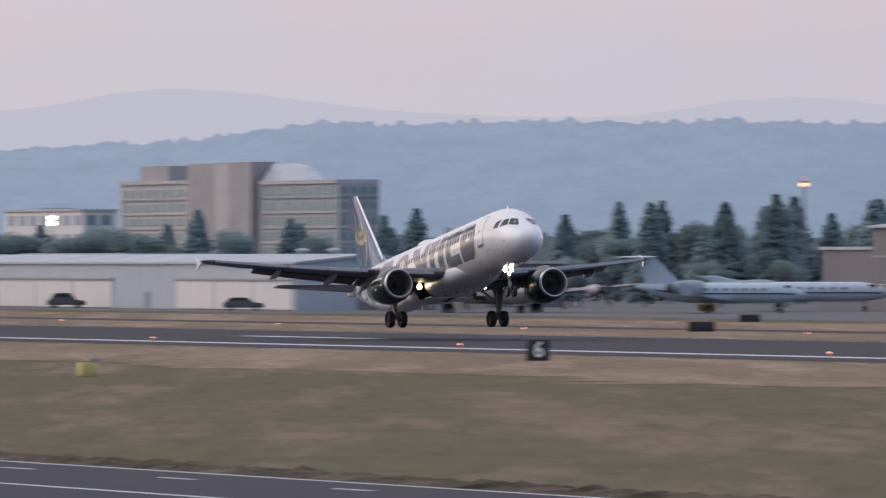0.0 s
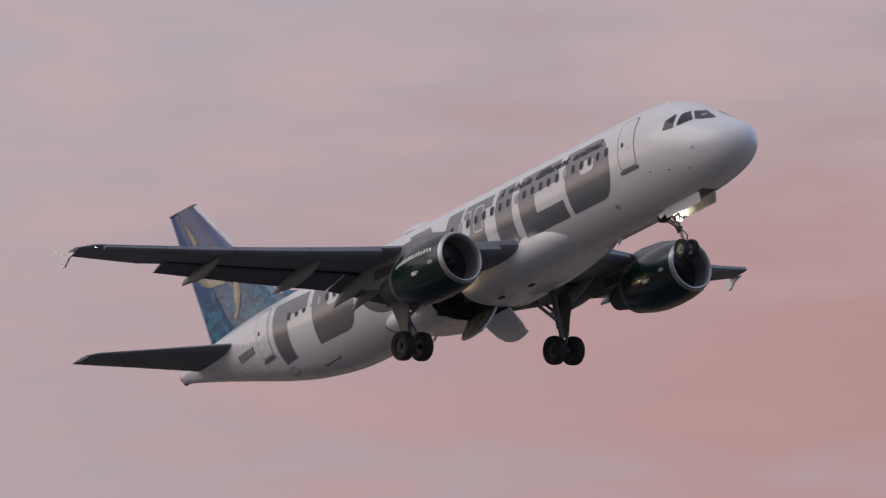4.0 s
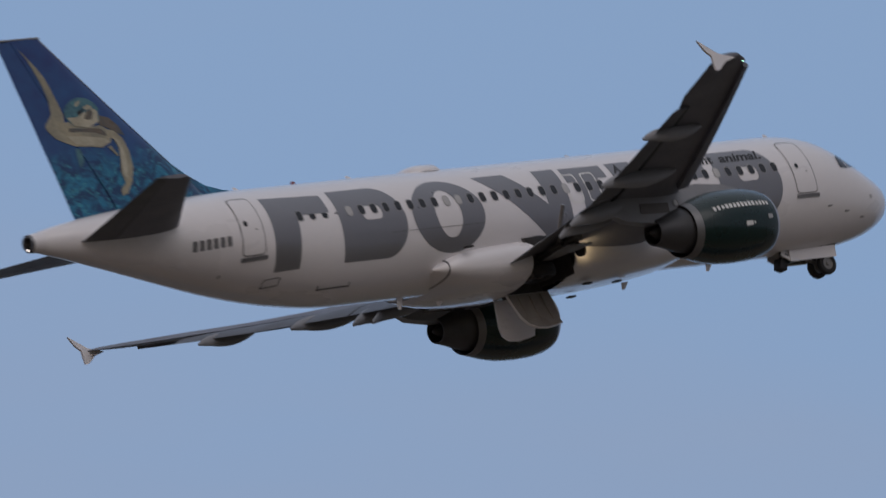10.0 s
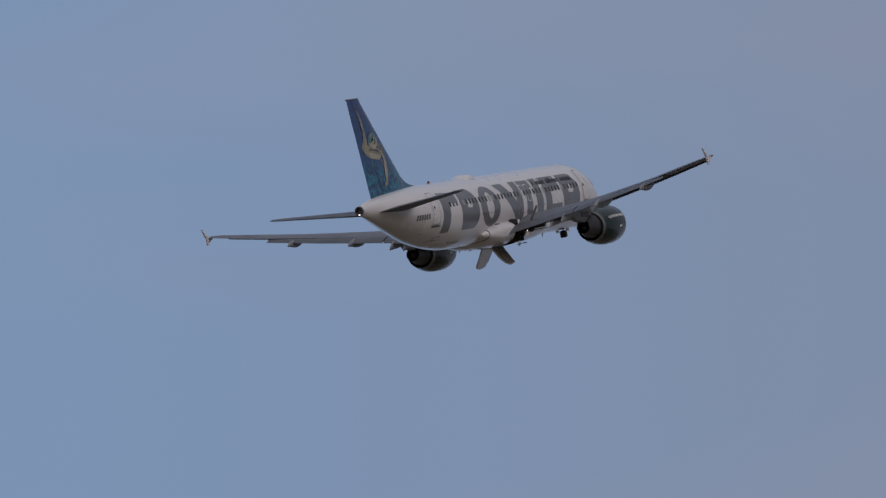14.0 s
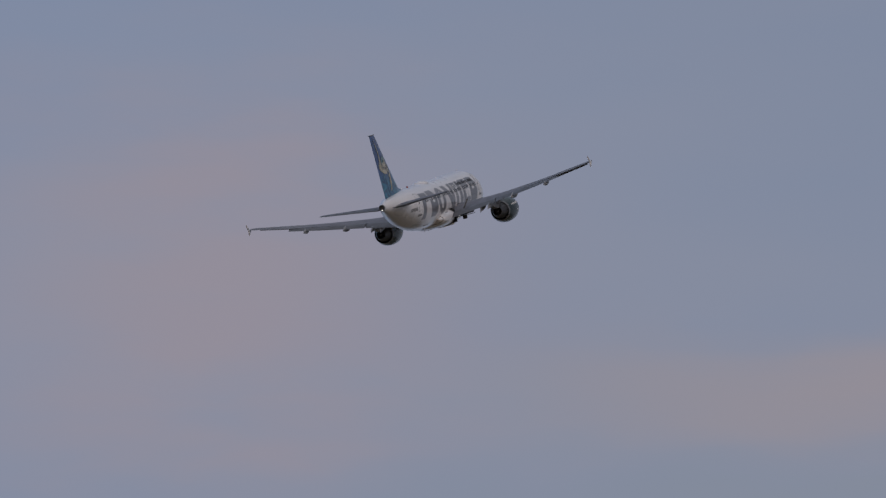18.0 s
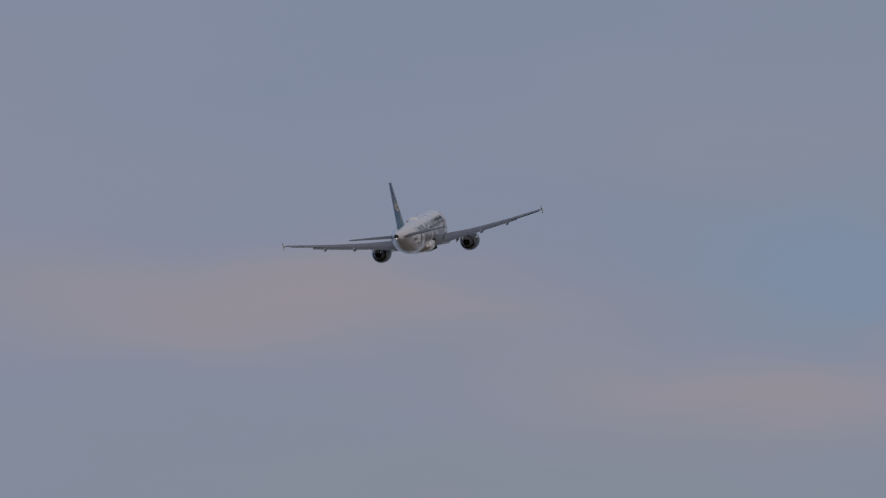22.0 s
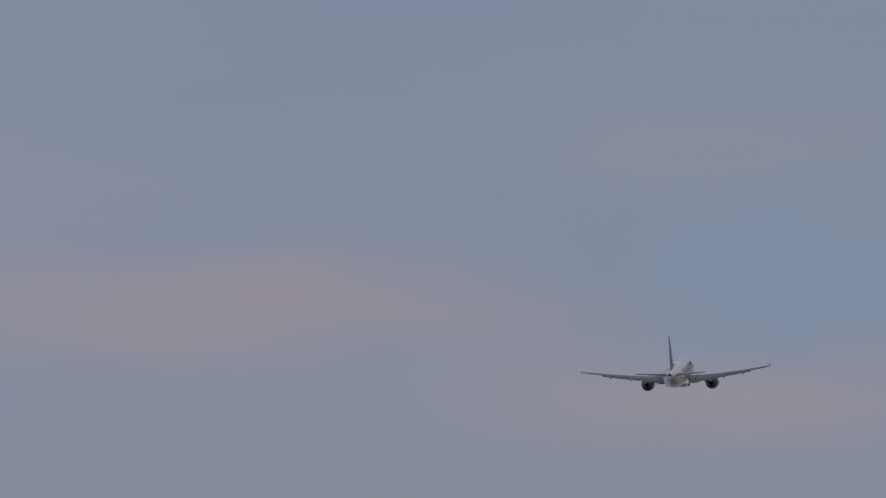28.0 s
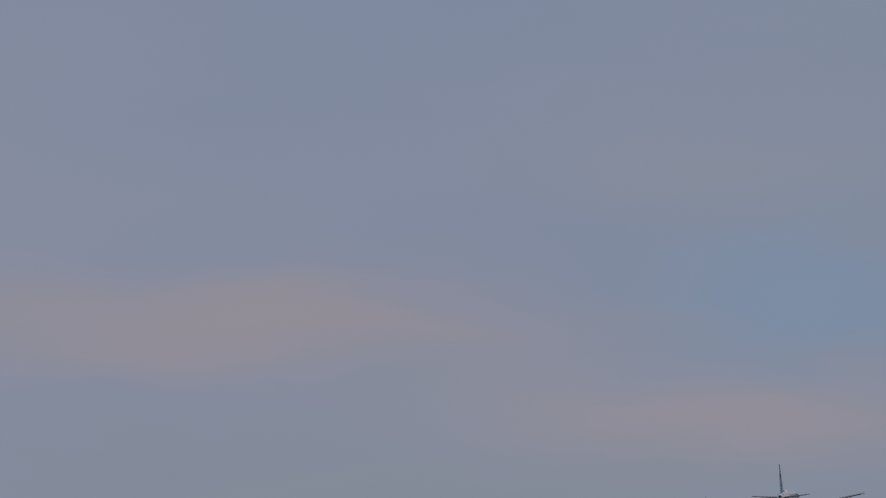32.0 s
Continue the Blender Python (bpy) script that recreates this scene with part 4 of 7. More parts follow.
# ---- engines ----
def engine(sg):
    cy, cz, s0 = sg * 5.75, -2.14, 11.38
    c = (-s0, cy, cz)
    bm = bmesh.new()
    spun(bm, [(-0.16, 1.055), (-0.4, 1.135), (-0.9, 1.205), (-1.6, 1.225), (-2.3, 1.19), (-2.9, 1.08), (-3.38, 0.94), (-3.38, 0.88), (-2.9, 0.95)], c, n=44)
    nac = part("engine_nacelle", bm, M_GREEN, airliner, "glossy dark green engine cowling")
    bm = bmesh.new()
    spun(bm, [(-0.16, 1.055), (-0.06, 1.015), (0.0, 0.965), (-0.02, 0.915), (-0.10, 0.875), (-0.22, 0.85)], c, n=44)
    part("inlet_lip", bm, M_ALU, nac, "bare metal inlet lip")
    bm = bmesh.new()
    spun(bm, [(-0.22, 0.85), (-0.6, 0.845), (-1.1, 0.87), (-1.1, 0.25)], c, n=44)
    part("inlet_duct", bm, M_DUCT, nac)
    for k in range(24):
        bm = bmesh.new()
        t = 2 * math.pi * k / 24
        q = []
        for r, tw, ch in ((0.26, 0.5, 0.10), (0.55, 0.25, 0.14), (0.86, 0.05, 0.17)):
            for e in (-1, 1):
                a = t + e * ch / r * 0.5
                q.append((c[0] - 0.92 - e * 0.06 * (0.3 + tw), c[1] + r * math.cos(a), c[2] + r * math.sin(a)))
        vs = [bm.verts.new(p) for p in q]
        bm.faces.new((vs[0], vs[1], vs[3], vs[2]))
        bm.faces.new((vs[2], vs[3], vs[5], vs[4]))
        part("fan_blade", bm, M_FAN, nac)
    bm = bmesh.new()
    spun(bm, [(-0.55, 0.01), (-0.62, 0.09), (-0.75, 0.18), (-0.98, 0.27)], c, n=24)
    part("spinner", bm, M_DARK, nac)
    bm = bmesh.new()
    spun(bm, [(-3.1, 0.80), (-3.6, 0.775), (-4.0, 0.67), (-4.45, 0.53), (-4.85, 0.43), (-4.85, 0.39), (-4.4, 0.40)], (c[0], cy, cz + 0.05), n=36)
    part("exhaust_nozzle", bm, M_NOZZLE, nac, "heat-stained metal exhaust nozzle")
    bm = bmesh.new()
    spun(bm, [(-4.3, 0.40), (-4.35, 0.25), (-4.7, 0.19), (-4.95, 0.06), (-4.97, 0.001)], (c[0], cy, cz + 0.05), n=20)
    part("exhaust_plug", bm, M_PIPE, nac)
    bm = bmesh.new()
    spun(bm, [(-3.382, 0.946), (-3.66, 0.872), (-3.66, 0.855), (-3.5, 0.87)], c, n=36)
    part("fan_nozzle_ring", bm, M_FANRING, nac, "bare metal ring at the end of the cowling")
    bm = bmesh.new()
    spun(bm, [(-3.5, 0.868), (-3.2, 0.875), (-2.9, 0.82), (-2.9, 0.3)], c, n=36)
    part("fan_duct", bm, M_PIPE, nac)
    bm = bmesh.new()
    rows = []
    for s, zt, zb, w in ((12.0, -0.92, -1.2, 0.10), (12.8, -0.72, -1.3, 0.2), (14.0, -0.62, -1.55, 0.24), (15.2, -0.7, -1.8, 0.24), (16.2, -0.75, -1.82, 0.23), (17.4, -0.85, -1.64, 0.17), (18.1, -1.0, -1.28, 0.05)):
        rows.append([(-s, cy - w, zb), (-s, cy + w, zb), (-s, cy + w * 0.7, zt), (-s, cy - w * 0.7, zt)])
    loft(bm, rows)
    pylon = part("pylon", bm, M_FAIRING, nac)
    for side in (-1, 1):
        bm = bmesh.new()
        loft(bm, [[(-15.42, cy + side * (a + e), -1.16), (-15.46, cy + side * (b + e), -1.5), (-16.72, cy + side * (b - 0.012 + e), -1.46), (-16.66, cy + side * (a - 0.012 + e), -1.10)] for a, b, e in ((0.185, 0.21, 0.0), (0.185, 0.21, 0.022))])
        part("pylon_panel", bm, M_PANEL, pylon, "dark brownish side panel")
        bm = bmesh.new()
        spun(bm, [(0.0, 0.001), (0.0, 0.11), (0.02, 0.11)], (0, 0, 0), "y", 16)
        for v in bm.verts:
            v.co = Vector((v.co.x - 15.1, cy + side * (0.222 + abs(v.co.y)), v.co.z - 1.2))
        part("round_hatch", bm, M_SEAM, pylon)
    # strake, and lettering reduced to bars
    if sg < 0:
        def onnac(s, ang, r=1.0):
            prof = [(0.16, 1.055), (0.4, 1.135), (0.9, 1.205), (1.6, 1.225), (2.3, 1.19), (2.9, 1.08), (3.38, 0.94)]
            rr = curve_at(prof, s)[0] + 0.012
            return Vector((-s0 - s, cy - rr * math.cos(radians(ang)), cz + rr * math.sin(radians(ang))))
        bm = bmesh.new()
        for a0, a1, b0, b1 in [(0.46 + 0.166 * k, 0.46 + 0.166 * k + (0.115 if 4 <= k < 12 else 0.10), 17.5, 26 if k % 3 else 25) for k in range(15)]:
            n = 2
            vs = [[bm.verts.new(onnac(a0 + (a1 - a0) * i / n, b)) for b in (b0, (b0 + b1) / 2, b1)] for i in range(n + 1)]
            for i in range(n):
                for j in range(2):
                    bm.faces.new((vs[i][j], vs[i + 1][j], vs[i + 1][j + 1], vs[i][j + 1]))
        part("lettering_bar", bm, M_LETTER_WHITE, nac, "white lettering reduced to bars")
    for a0, a1, b0, b1, ma in ((1.45, 1.75, -14, -7, M_LETTER_WHITE), (1.33, 1.40, -12, -8, M_LETTER_WHITE), (0.45, 0.68, -6, 1, M_FRAME)):
        prof = [(0.16, 1.055), (0.4, 1.135), (0.9, 1.205), (1.6, 1.225), (2.3, 1.19), (2.9, 1.08), (3.38, 0.94)]
        bm = bmesh.new()
        vs = []
        for s in (a0, (a0 + a1) / 2, a1):
            rr = curve_at(prof, s)[0] + 0.014
            vs.append([bm.verts.new((-s0 - s, cy - rr * math.cos(radians(b)), cz + rr * math.sin(radians(b)))) for b in (b0, (b0 + b1) / 2, b1)])
        for i in range(2):
            for j in range(2):
                bm.faces.new((vs[i][j], vs[i + 1][j], vs[i + 1][j + 1], vs[i][j + 1]))
        part("placard", bm, ma, nac)


engine(-1)
engine(1)


# ---- tail ----
FIN = [(1.25, 29.2, 35.2), (2.0, 29.75, 35.42), (2.4, 30.05, 35.5), (3.2, 30.82, 35.68), (4.2, 31.75, 35.92), (5.2, 32.68, 36.15), (6.2, 33.6, 36.4), (7.2, 34.5, 36.63), (7.72, 34.97, 36.75)]


def fin_half(s, z):
    le, te = curve_at([(a, b, c) for a, b, c in FIN], z)
    x = min(1, max(0, (s - le) / (te - le)))
    return (te - le) * 0.5 * (0.2969 * math.sqrt(x) - 0.126 * x - 0.3516 * x * x + 0.2843 * x ** 3 - 0.1015 * x ** 4)


def fin_panel(name, f0, f1, material, label="", parent=airliner):
    bm = bmesh.new()
    rings = []
    for z, le, te in FIN:
        ch = te - le
        ss = [le + ch * (f0 + (f1 - f0) * (1 - math.cos(math.pi * i / 10)) / 2) for i in range(11)]
        rings.append([(-s, fin_half(s, z) + 0.002, z) for s in ss] + [(-s, -fin_half(s, z) - 0.002, z) for s in ss[::-1]])
    loft(bm, rings)
    return part(name, bm, material, parent, label)


fin = fin_panel("tail_fin", 0.0, 0.695, M_SEA, "deep blue painted tail fin")
rudder = fin_panel("rudder", 0.705, 1.0, M_SEA, "deep blue painted rudder")
bm = bmesh.new()
loft(bm, [[(-q, 0, z), (-q, w, 1.9), (-q, -w, 1.9)] for q, z, w in ((28.1, 2.055, 0.01), (28.9, 2.16, 0.05), (29.6, 2.37, 0.10), (30.25, 2.77, 0.14), (30.85, 3.24, 0.10))])
part("dorsal_fillet", bm, M_SEA, airliner)
bm = bmesh.new()
loft(bm, [[(-(le - 0.03), 0, z), (-(le + 0.10), fin_half(le + 0.10, z) + 0.012, z), (-(le + 0.10), -fin_half(le + 0.10, z) - 0.012, z)] for z, le, te in FIN[2:]])
part("leading_edge", bm, M_ALU, fin, "bare metal leading edge")
# fin tip cap
bm = bmesh.new()
box(bm, -36.75, -34.97, -0.09, 0.09, 7.72, 7.78, 0.02)
part("fin_cap", bm, M_FAIRING, fin)


def fin_shape(name, outer, material, lift, label, parent):
    for side in (-1, 1):
        bm = flat_shape(outer, (), 0.3)
        for v in bm.verts:
            s, z = v.co.x, v.co.y
            v.co = (-s, side * (fin_half(s, z) + lift), z)
        part(name, bm, material, parent, label)


# the painted sea animal on the fin, patch by patch
fin_shape("shell_patch", [(33.47, 4.99), (33.05, 4.89), (32.74, 4.58), (32.6, 4.24), (32.92, 4.36), (33.26, 4.56), (33.54, 4.68)], M_UMBER, 0.014, "brown painted shell", fin)
fin_shape("short_limb", [(34.69, 3.96), (34.7, 3.59), (34.67, 3.3), (34.47, 3.5), (34.46, 3.83), (34.52, 3.96)], M_GREYTEAL, 0.014, "dim painted hind limb", fin)
fin_shape("hind_limb", [(33.41, 3.9), (33.12, 3.57), (33.06, 3.61), (33.26, 3.94)], M_OCHRE, 0.014, "thin painted limb", fin)
fin_shape("raised_limb", [(36.03, 7.5), (35.76, 7.17), (35.44, 6.74), (35.21, 6.36), (35.06, 5.89), (34.94, 5.47), (34.85, 5.14), (34.87, 4.85), (35.1, 4.67), (35.34, 4.87), (35.31, 5.2), (35.29, 5.66), (35.39, 6.12), (35.55, 6.58), (35.74, 7.07)], M_OCHRE, 0.022, "pale ochre painted limb", fin)
fin_shape("body_patch", [(35.29, 5.2), (34.87, 4.85), (34.57, 4.91), (34.33, 4.7), (33.85, 4.63), (33.53, 4.66), (33.27, 4.52), (33.15, 4.27), (33.24, 4.06), (33.62, 3.91), (34.11, 3.98), (34.65, 4.04), (35.01, 4.19), (35.36, 4.37), (35.58, 4.63), (35.64, 4.8)], M_OCHRE, 0.018, "pale ochre painted body", fin)
fin_shape("belly_patch", [(34.9, 4.4), (34.4, 4.36), (33.8, 4.27), (33.4, 4.2), (33.3, 4.08), (33.62, 3.96), (34.11, 4.02), (34.6, 4.1)], M_CREAM, 0.022, "cream painted belly plates", fin)
fin_shape("lowered_limb", [(33.42, 4.53), (33.0, 4.43), (32.73, 4.16), (32.61, 3.74), (32.62, 3.16), (32.81, 2.67), (33.08, 2.31), (33.32, 2.26), (33.32, 2.44), (33.06, 2.68), (33.15, 3.02), (33.04, 3.43), (32.98, 3.84), (33.09, 4.14), (33.34, 4.32)], M_OCHRE, 0.024, "pale ochre painted limb", fin)
fin_shape("limb_shade", [(33.1, 4.2), (32.9, 4.1), (32.8, 3.7), (32.8, 3.2), (32.95, 2.8), (33.06, 2.9), (33.04, 3.43), (32.98, 3.84)], M_CREAM, 0.028, "cream inner edge of the painted limb", fin)
fin_shape("fold_patch", [(34.77, 4.66), (34.17, 4.60), (33.57, 4.56), (33.32, 4.38), (33.39, 4.28), (33.75, 4.42), (34.33, 4.50), (34.78, 4.52)], M_UMBER, 0.022, "brown painted neck fold", fin)
fin_shape("head_cap", [(34.81, 5.18), (34.66, 5.42), (34.4, 5.57), (34.12, 5.64), (33.79, 5.59), (33.53, 5.45), (33.39, 5.23), (33.51, 4.78), (33.95, 4.61), (34.53, 4.7), (34.76, 4.94)], M_GREYTEAL, 0.026, "grey teal painted head", fin)
fin_shape("face_patch", [(34.72, 5.0), (34.53, 4.7), (33.95, 4.61), (33.53, 4.78), (33.46, 5.11), (33.59, 5.24), (33.98, 5.14), (34.34, 4.99)], M_CREAM, 0.030, "cream painted face", fin)
fin_shape("brow_patch", [(34.26, 5.48), (34.01, 5.54), (34.22, 5.36), (34.35, 5.34)], M_CREAM, 0.030, "cream painted brow", fin)
fin_shape("snout_patch", [(34.02, 5.29), (33.82, 5.38), (33.63, 5.3), (33.73, 5.22), (33.94, 5.2)], M_CREAM, 0.034, "cream painted snout", fin)
fin_shape("beak_patch", [(34.07, 4.93), (33.89, 5.17), (33.71, 5.21), (33.67, 5.08), (33.78, 4.89), (33.97, 4.87)], M_UMBER, 0.036, "dark painted beak", fin)
fin_shape("eye_patch", [(34.28, 5.17), (34.02, 5.26), (34.0, 5.2), (34.2, 5.05), (34.3, 5.05)], M_DARK, 0.036, "dark painted eye", fin)

for sg in (-1, 1):
    for name, f0, f1, ma in (("tailplane", 0.0, 0.69, M_WING), ("elevator", 0.70, 1.0, M_WING_DARK)):
        bm = bmesh.new()
        rings = []
        for y, le, te, z in ((0.4, 31.7, 35.75, 0.77), (1.0, 32.05, 35.82, 0.82), (3.5, 33.7, 36.3, 1.06), (5.85, 35.2, 36.78, 1.28), (6.15, 35.6, 36.84, 1.31)):
            ch = te - le
            xs = [f0 + (f1 - f0) * (1 - math.cos(math.pi * i / 8)) / 2 for i in range(9)]
            t = [0.5 * (0.2969 * math.sqrt(x) - 0.126 * x - 0.3516 * x * x + 0.2843 * x ** 3 - 0.1015 * x ** 4) * ch + 0.003 for x in xs]
            rings.append([(-(le + x * ch), sg * y, z + q) for x, q in zip(xs, t)] + [(-(le + x * ch), sg * y, z - q) for x, q in list(zip(xs, t))[::-1]])
        loft(bm, rings)
        part(name, bm, ma, airliner, "grey tailplane" if name == "tailplane" else "")
bm = bmesh.new()
spun(bm, [(-37.53, 0.045), (-37.53, 0.001)], (0, 0, 0.82), n=12)
part("tail_lamp", bm, M_TAIL_LAMP, airliner, "lit white tail lamp")
bm = bmesh.new()
spun(bm, [(-37.56, 0.09), (-37.4, 0.10), (-37.2, 0.05)], (0, 0, 0.82), n=12)
part("tail_lamp_housing", bm, M_DARK, airliner)


# ---- landing gear ----
def wheel(bm, c, r, w, n=28):
    k = w / 2
    spun(bm, [(-k * 0.75, r * 0.55), (-k * 0.95, r * 0.72), (-k, r * 0.86), (-k * 0.8, r * 0.96), (-k * 0.4, r), (k * 0.4, r), (k * 0.8, r * 0.96), (k, r * 0.86), (k * 0.95, r * 0.72), (k * 0.75, r * 0.55), (-k * 0.75, r * 0.55)], c, axis="y", n=n)


def hub(bm, c, r, w):
    k = w / 2
    spun(bm, [(-k * 0.75, r * 0.55), (-k * 0.55, r * 0.5), (-k * 0.5, r * 0.22), (-k * 0.85, r * 0.18), (-k * 0.85, 0.002)], c, axis="y", n=20)
    spun(bm, [(k * 0.75, r * 0.55), (k * 0.55, r * 0.5), (k * 0.5, r * 0.22), (k * 0.85, r * 0.18), (k * 0.85, 0.002)], c, axis="y", n=20)


def main_gear(sg):
    # origin at the hinge of the leg
    g = new("main_gear")
    g.parent = airliner
    g["label"] = "twin-wheel main landing gear leg"
    g.empty_display_size = 0.3
    g.matrix_basis = Matrix.Translation((-17.75, sg * 3.8, -1.5))
    L = 2.27
    bm = bmesh.new()
    tube(bm, (0, 0, 0.1), (0, 0, -1.35), 0.15, 0.14)
    tube(bm, (0, 0, -1.35), (0, 0, -L), 0.09)
    tube(bm, (0, -0.62, -L), (0, 0.62, -L), 0.08)
    tube(bm, (-0.7, 0, -0.1), (0, 0, -0.75), 0.06)
    tube(bm, (0.12, 0, -1.3), (0.38, 0, -1.75), 0.05)
    tube(bm, (0.38, 0, -1.75), (0.1, 0, -L + 0.05), 0.05)
    tube(bm, (0, -sg * 0.1, -1.0), (0, -sg * 1.2, -0.2), 0.07)
    part("strut", bm, M_STRUT, g)
    for dy in (-0.46, 0.46):
        bm = bmesh.new()
        wheel(bm, (0, dy, -L), 0.585, 0.43)
        t = part("tyre", bm, M_TYRE, g)
        bm = bmesh.new()
        hub(bm, (0, dy, -L), 0.585, 0.43)
        part("wheel_hub", bm, M_DARK, g)
    bm = bmesh.new()
    loft(bm, [[(0.60, sg * 0.26 + e, 0.0), (-0.52, sg * 0.26 + e, 0.0), (-0.55, sg * 0.26 + e, -0.55), (-0.42, sg * 0.25 + e, -1.0), (-0.22, sg * 0.23 + e, -1.7), (0.16, sg * 0.23 + e, -1.7), (0.40, sg * 0.25 + e, -1.0), (0.62, sg * 0.26 + e, -0.6)] for e in (0, 0.035)])
    part("leg_door", bm, M_LEGDOOR, g, "grey leg door with shadow in its colour")
    return g


def bay_door(sg):
    # origin at its hinge beside the keel; closed it lies flat along the belly
    d = new("bay_door")
    d.parent = airliner
    d["label"] = "white wheel bay door"
    d.empty_display_size = 0.3
    d.matrix_basis = Matrix.Translation((-17.35, sg * 0.3, -2.47))
    bm = bmesh.new()
    pts = [(0.93, 0), (0.95, 0.45), (0.92, 0.85), (0.82, 1.12), (0.84, 1.28), (0.5, 1.36), (0.1, 1.42), (-0.3, 1.38), (-0.6, 1.22), (-0.78, 0.9), (-0.87, 0.45), (-0.93, 0)]
    loft(bm, [[(a, sg * b, e + 0.16 * (b / 1.6) ** 3) for a, b in pts] for e in (-0.03, 0.05)])
    part("door_panel", bm, M_WHITE, d)
    bm = bmesh.new()
    loft(bm, [[(a * 0.96, sg * (0.03 + b * 0.96), e + 0.16 * (b / 1.6) ** 3) for a, b in pts] for e in (0.052, 0.07)])
    part("door_liner", bm, M_LINER, d, "grey primed inner face")
    for x in (-0.5, 0.0, 0.5):
        bm = bmesh.new()
        loft(bm, [[(x - 0.03, sg * b, 0.07 + 0.16 * (b / 1.6) ** 3), (x + 0.03, sg * b, 0.07 + 0.16 * (b / 1.6) ** 3), (x + 0.03, sg * b, 0.12 + 0.16 * (b / 1.6) ** 3), (x - 0.03, sg * b, 0.12 + 0.16 * (b / 1.6) ** 3)] for b in (0.1, 0.5, 0.85, 1.1)])
        part("door_rib", bm, M_LINER, d)
    return d


def nose_gear():
    g = new("nose_gear")
    g.parent = airliner
    g["label"] = "twin-wheel nose gear leg with lit lamps"
    g.empty_display_size = 0.3
    g.matrix_basis = Matrix.Translation((-5.3, 0, -1.8))
    L = 2.0
    bm = bmesh.new()
    tube(bm, (0, 0, 0.1), (0, 0, -1.2), 0.11, 0.10)
    tube(bm, (0, 0, -1.2), (0, 0, -L), 0.065)
    tube(bm, (0, -0.36, -L), (0, 0.36, -L), 0.05)
    tube(bm, (0.7, 0, -0.1), (0.05, 0, -0.9), 0.05)
    tube(bm, (0.1, 0, -1.15), (0.3, 0, -1.55), 0.035)
    tube(bm, (0.3, 0, -1.55), (0.05, 0, -L + 0.05), 0.035)
    tube(bm, (0, -0.36, -0.5), (0, 0.36, -0.5), 0.045)
    part("strut", bm, M_STRUT, g)
    for dy in (-0.25, 0.25):
        bm = bmesh.new()
        wheel(bm, (0, dy, -L), 0.385, 0.23, 24)
        part("tyre", bm, M_TYRE, g)
        bm = bmesh.new()
        hub(bm, (0, dy, -L), 0.385, 0.23)
        part("wheel_hub", bm, M_STRUT, g)
    for dy, dz, r in ((-0.23, -0.44, 0.155), (0.23, -0.44, 0.155), (0.0, -0.74, 0.13)):
        bm = bmesh.new()
        spun(bm, [(0.17, 0.001), (0.17, r)], (0, dy, dz), n=14)
        part("landing_lamp", bm, M_LAMP, g, "lit landing lamp")
        bm = bmesh.new()
        spun(bm, [(0.19, r * 1.03), (0.19, r * 1.08), (0.08, r * 1.1), (0.0, 0.03)], (0, dy, dz), n=14)
        part("lamp_housing", bm, M_DARK, g)
    for y in (-0.37, 0.34):
        bm = bmesh.new()
        loft(bm, [[(0.12, y + e, 0.12), (-0.42, y + e, 0.10), (-0.45, y + e, -0.30), (-0.38, y + e, -0.40), (0.06, y + e, -0.36), (0.14, y + e, -0.2)] for e in (0.0, 0.03)])
        leg_door = part("leg_door", bm, M_WHITE, g, "small white door on the leg")
        for k in range(3):
            bm = bmesh.new()
            yy = y - 0.004 if y < 0 else y + 0.034
            box(bm, -0.34 + 0.13 * k, -0.26 + 0.13 * k, yy - 0.003, yy + 0.003, -0.22, -0.05)
            part("number_bar", bm, M_LINE, leg_door)
    bm = bmesh.new()
    box(bm, -0.78, -0.36, -0.2, 0.2, -0.36, -0.04, 0.05)
    tube(bm, (-0.6, -0.12, -0.2), (-0.05, -0.1, -0.95), 0.04, n=8)
    tube(bm, (-0.6, 0.12, -0.2), (-0.05, 0.1, -0.95), 0.04, n=8)
    part("steering_unit", bm, M_DARK, g, "dark steering unit behind the leg")
    bm = bmesh.new()
    tube(bm, (0, -0.13, -1.02), (0, 0.13, -1.02), 0.07, n=10)
    tube(bm, (0.0, 0, -1.05), (0.0, 0, -1.22), 0.135, 0.12, 12)
    part("collar", bm, M_DARK, g)
    return g


def nose_door(sg):
    d = new("nose_bay_door")
    d.parent = airliner
    d["label"] = "long narrow white nose bay door"
    d.empty_display_size = 0.3
    d.matrix_basis = Matrix.Translation((-4.2, sg * 0.42, -1.99))
    bm = bmesh.new()
    loft(bm, [[(1.16, 0, e), (1.16, -sg * 0.40, e), (-1.0, -sg * 0.40, e), (-1.0, 0, e)] for e in (-0.02, 0.02)])
    part("door_panel", bm, M_WHITE, d)
    bm = bmesh.new()
    box(bm, -0.95, 1.1, -sg * 0.37 if sg > 0 else 0.03, -0.03 if sg > 0 else 0.37, 0.022, 0.034)
    part("door_liner", bm, M_LINER, d, "grey primed inner face")
    return d


gear_r, gear_l = main_gear(-1), main_gear(1)
door_r, door_l = bay_door(-1), bay_door(1)
gear_n = nose_gear()
ndoor_r, ndoor_l = nose_door(-1), nose_door(1)

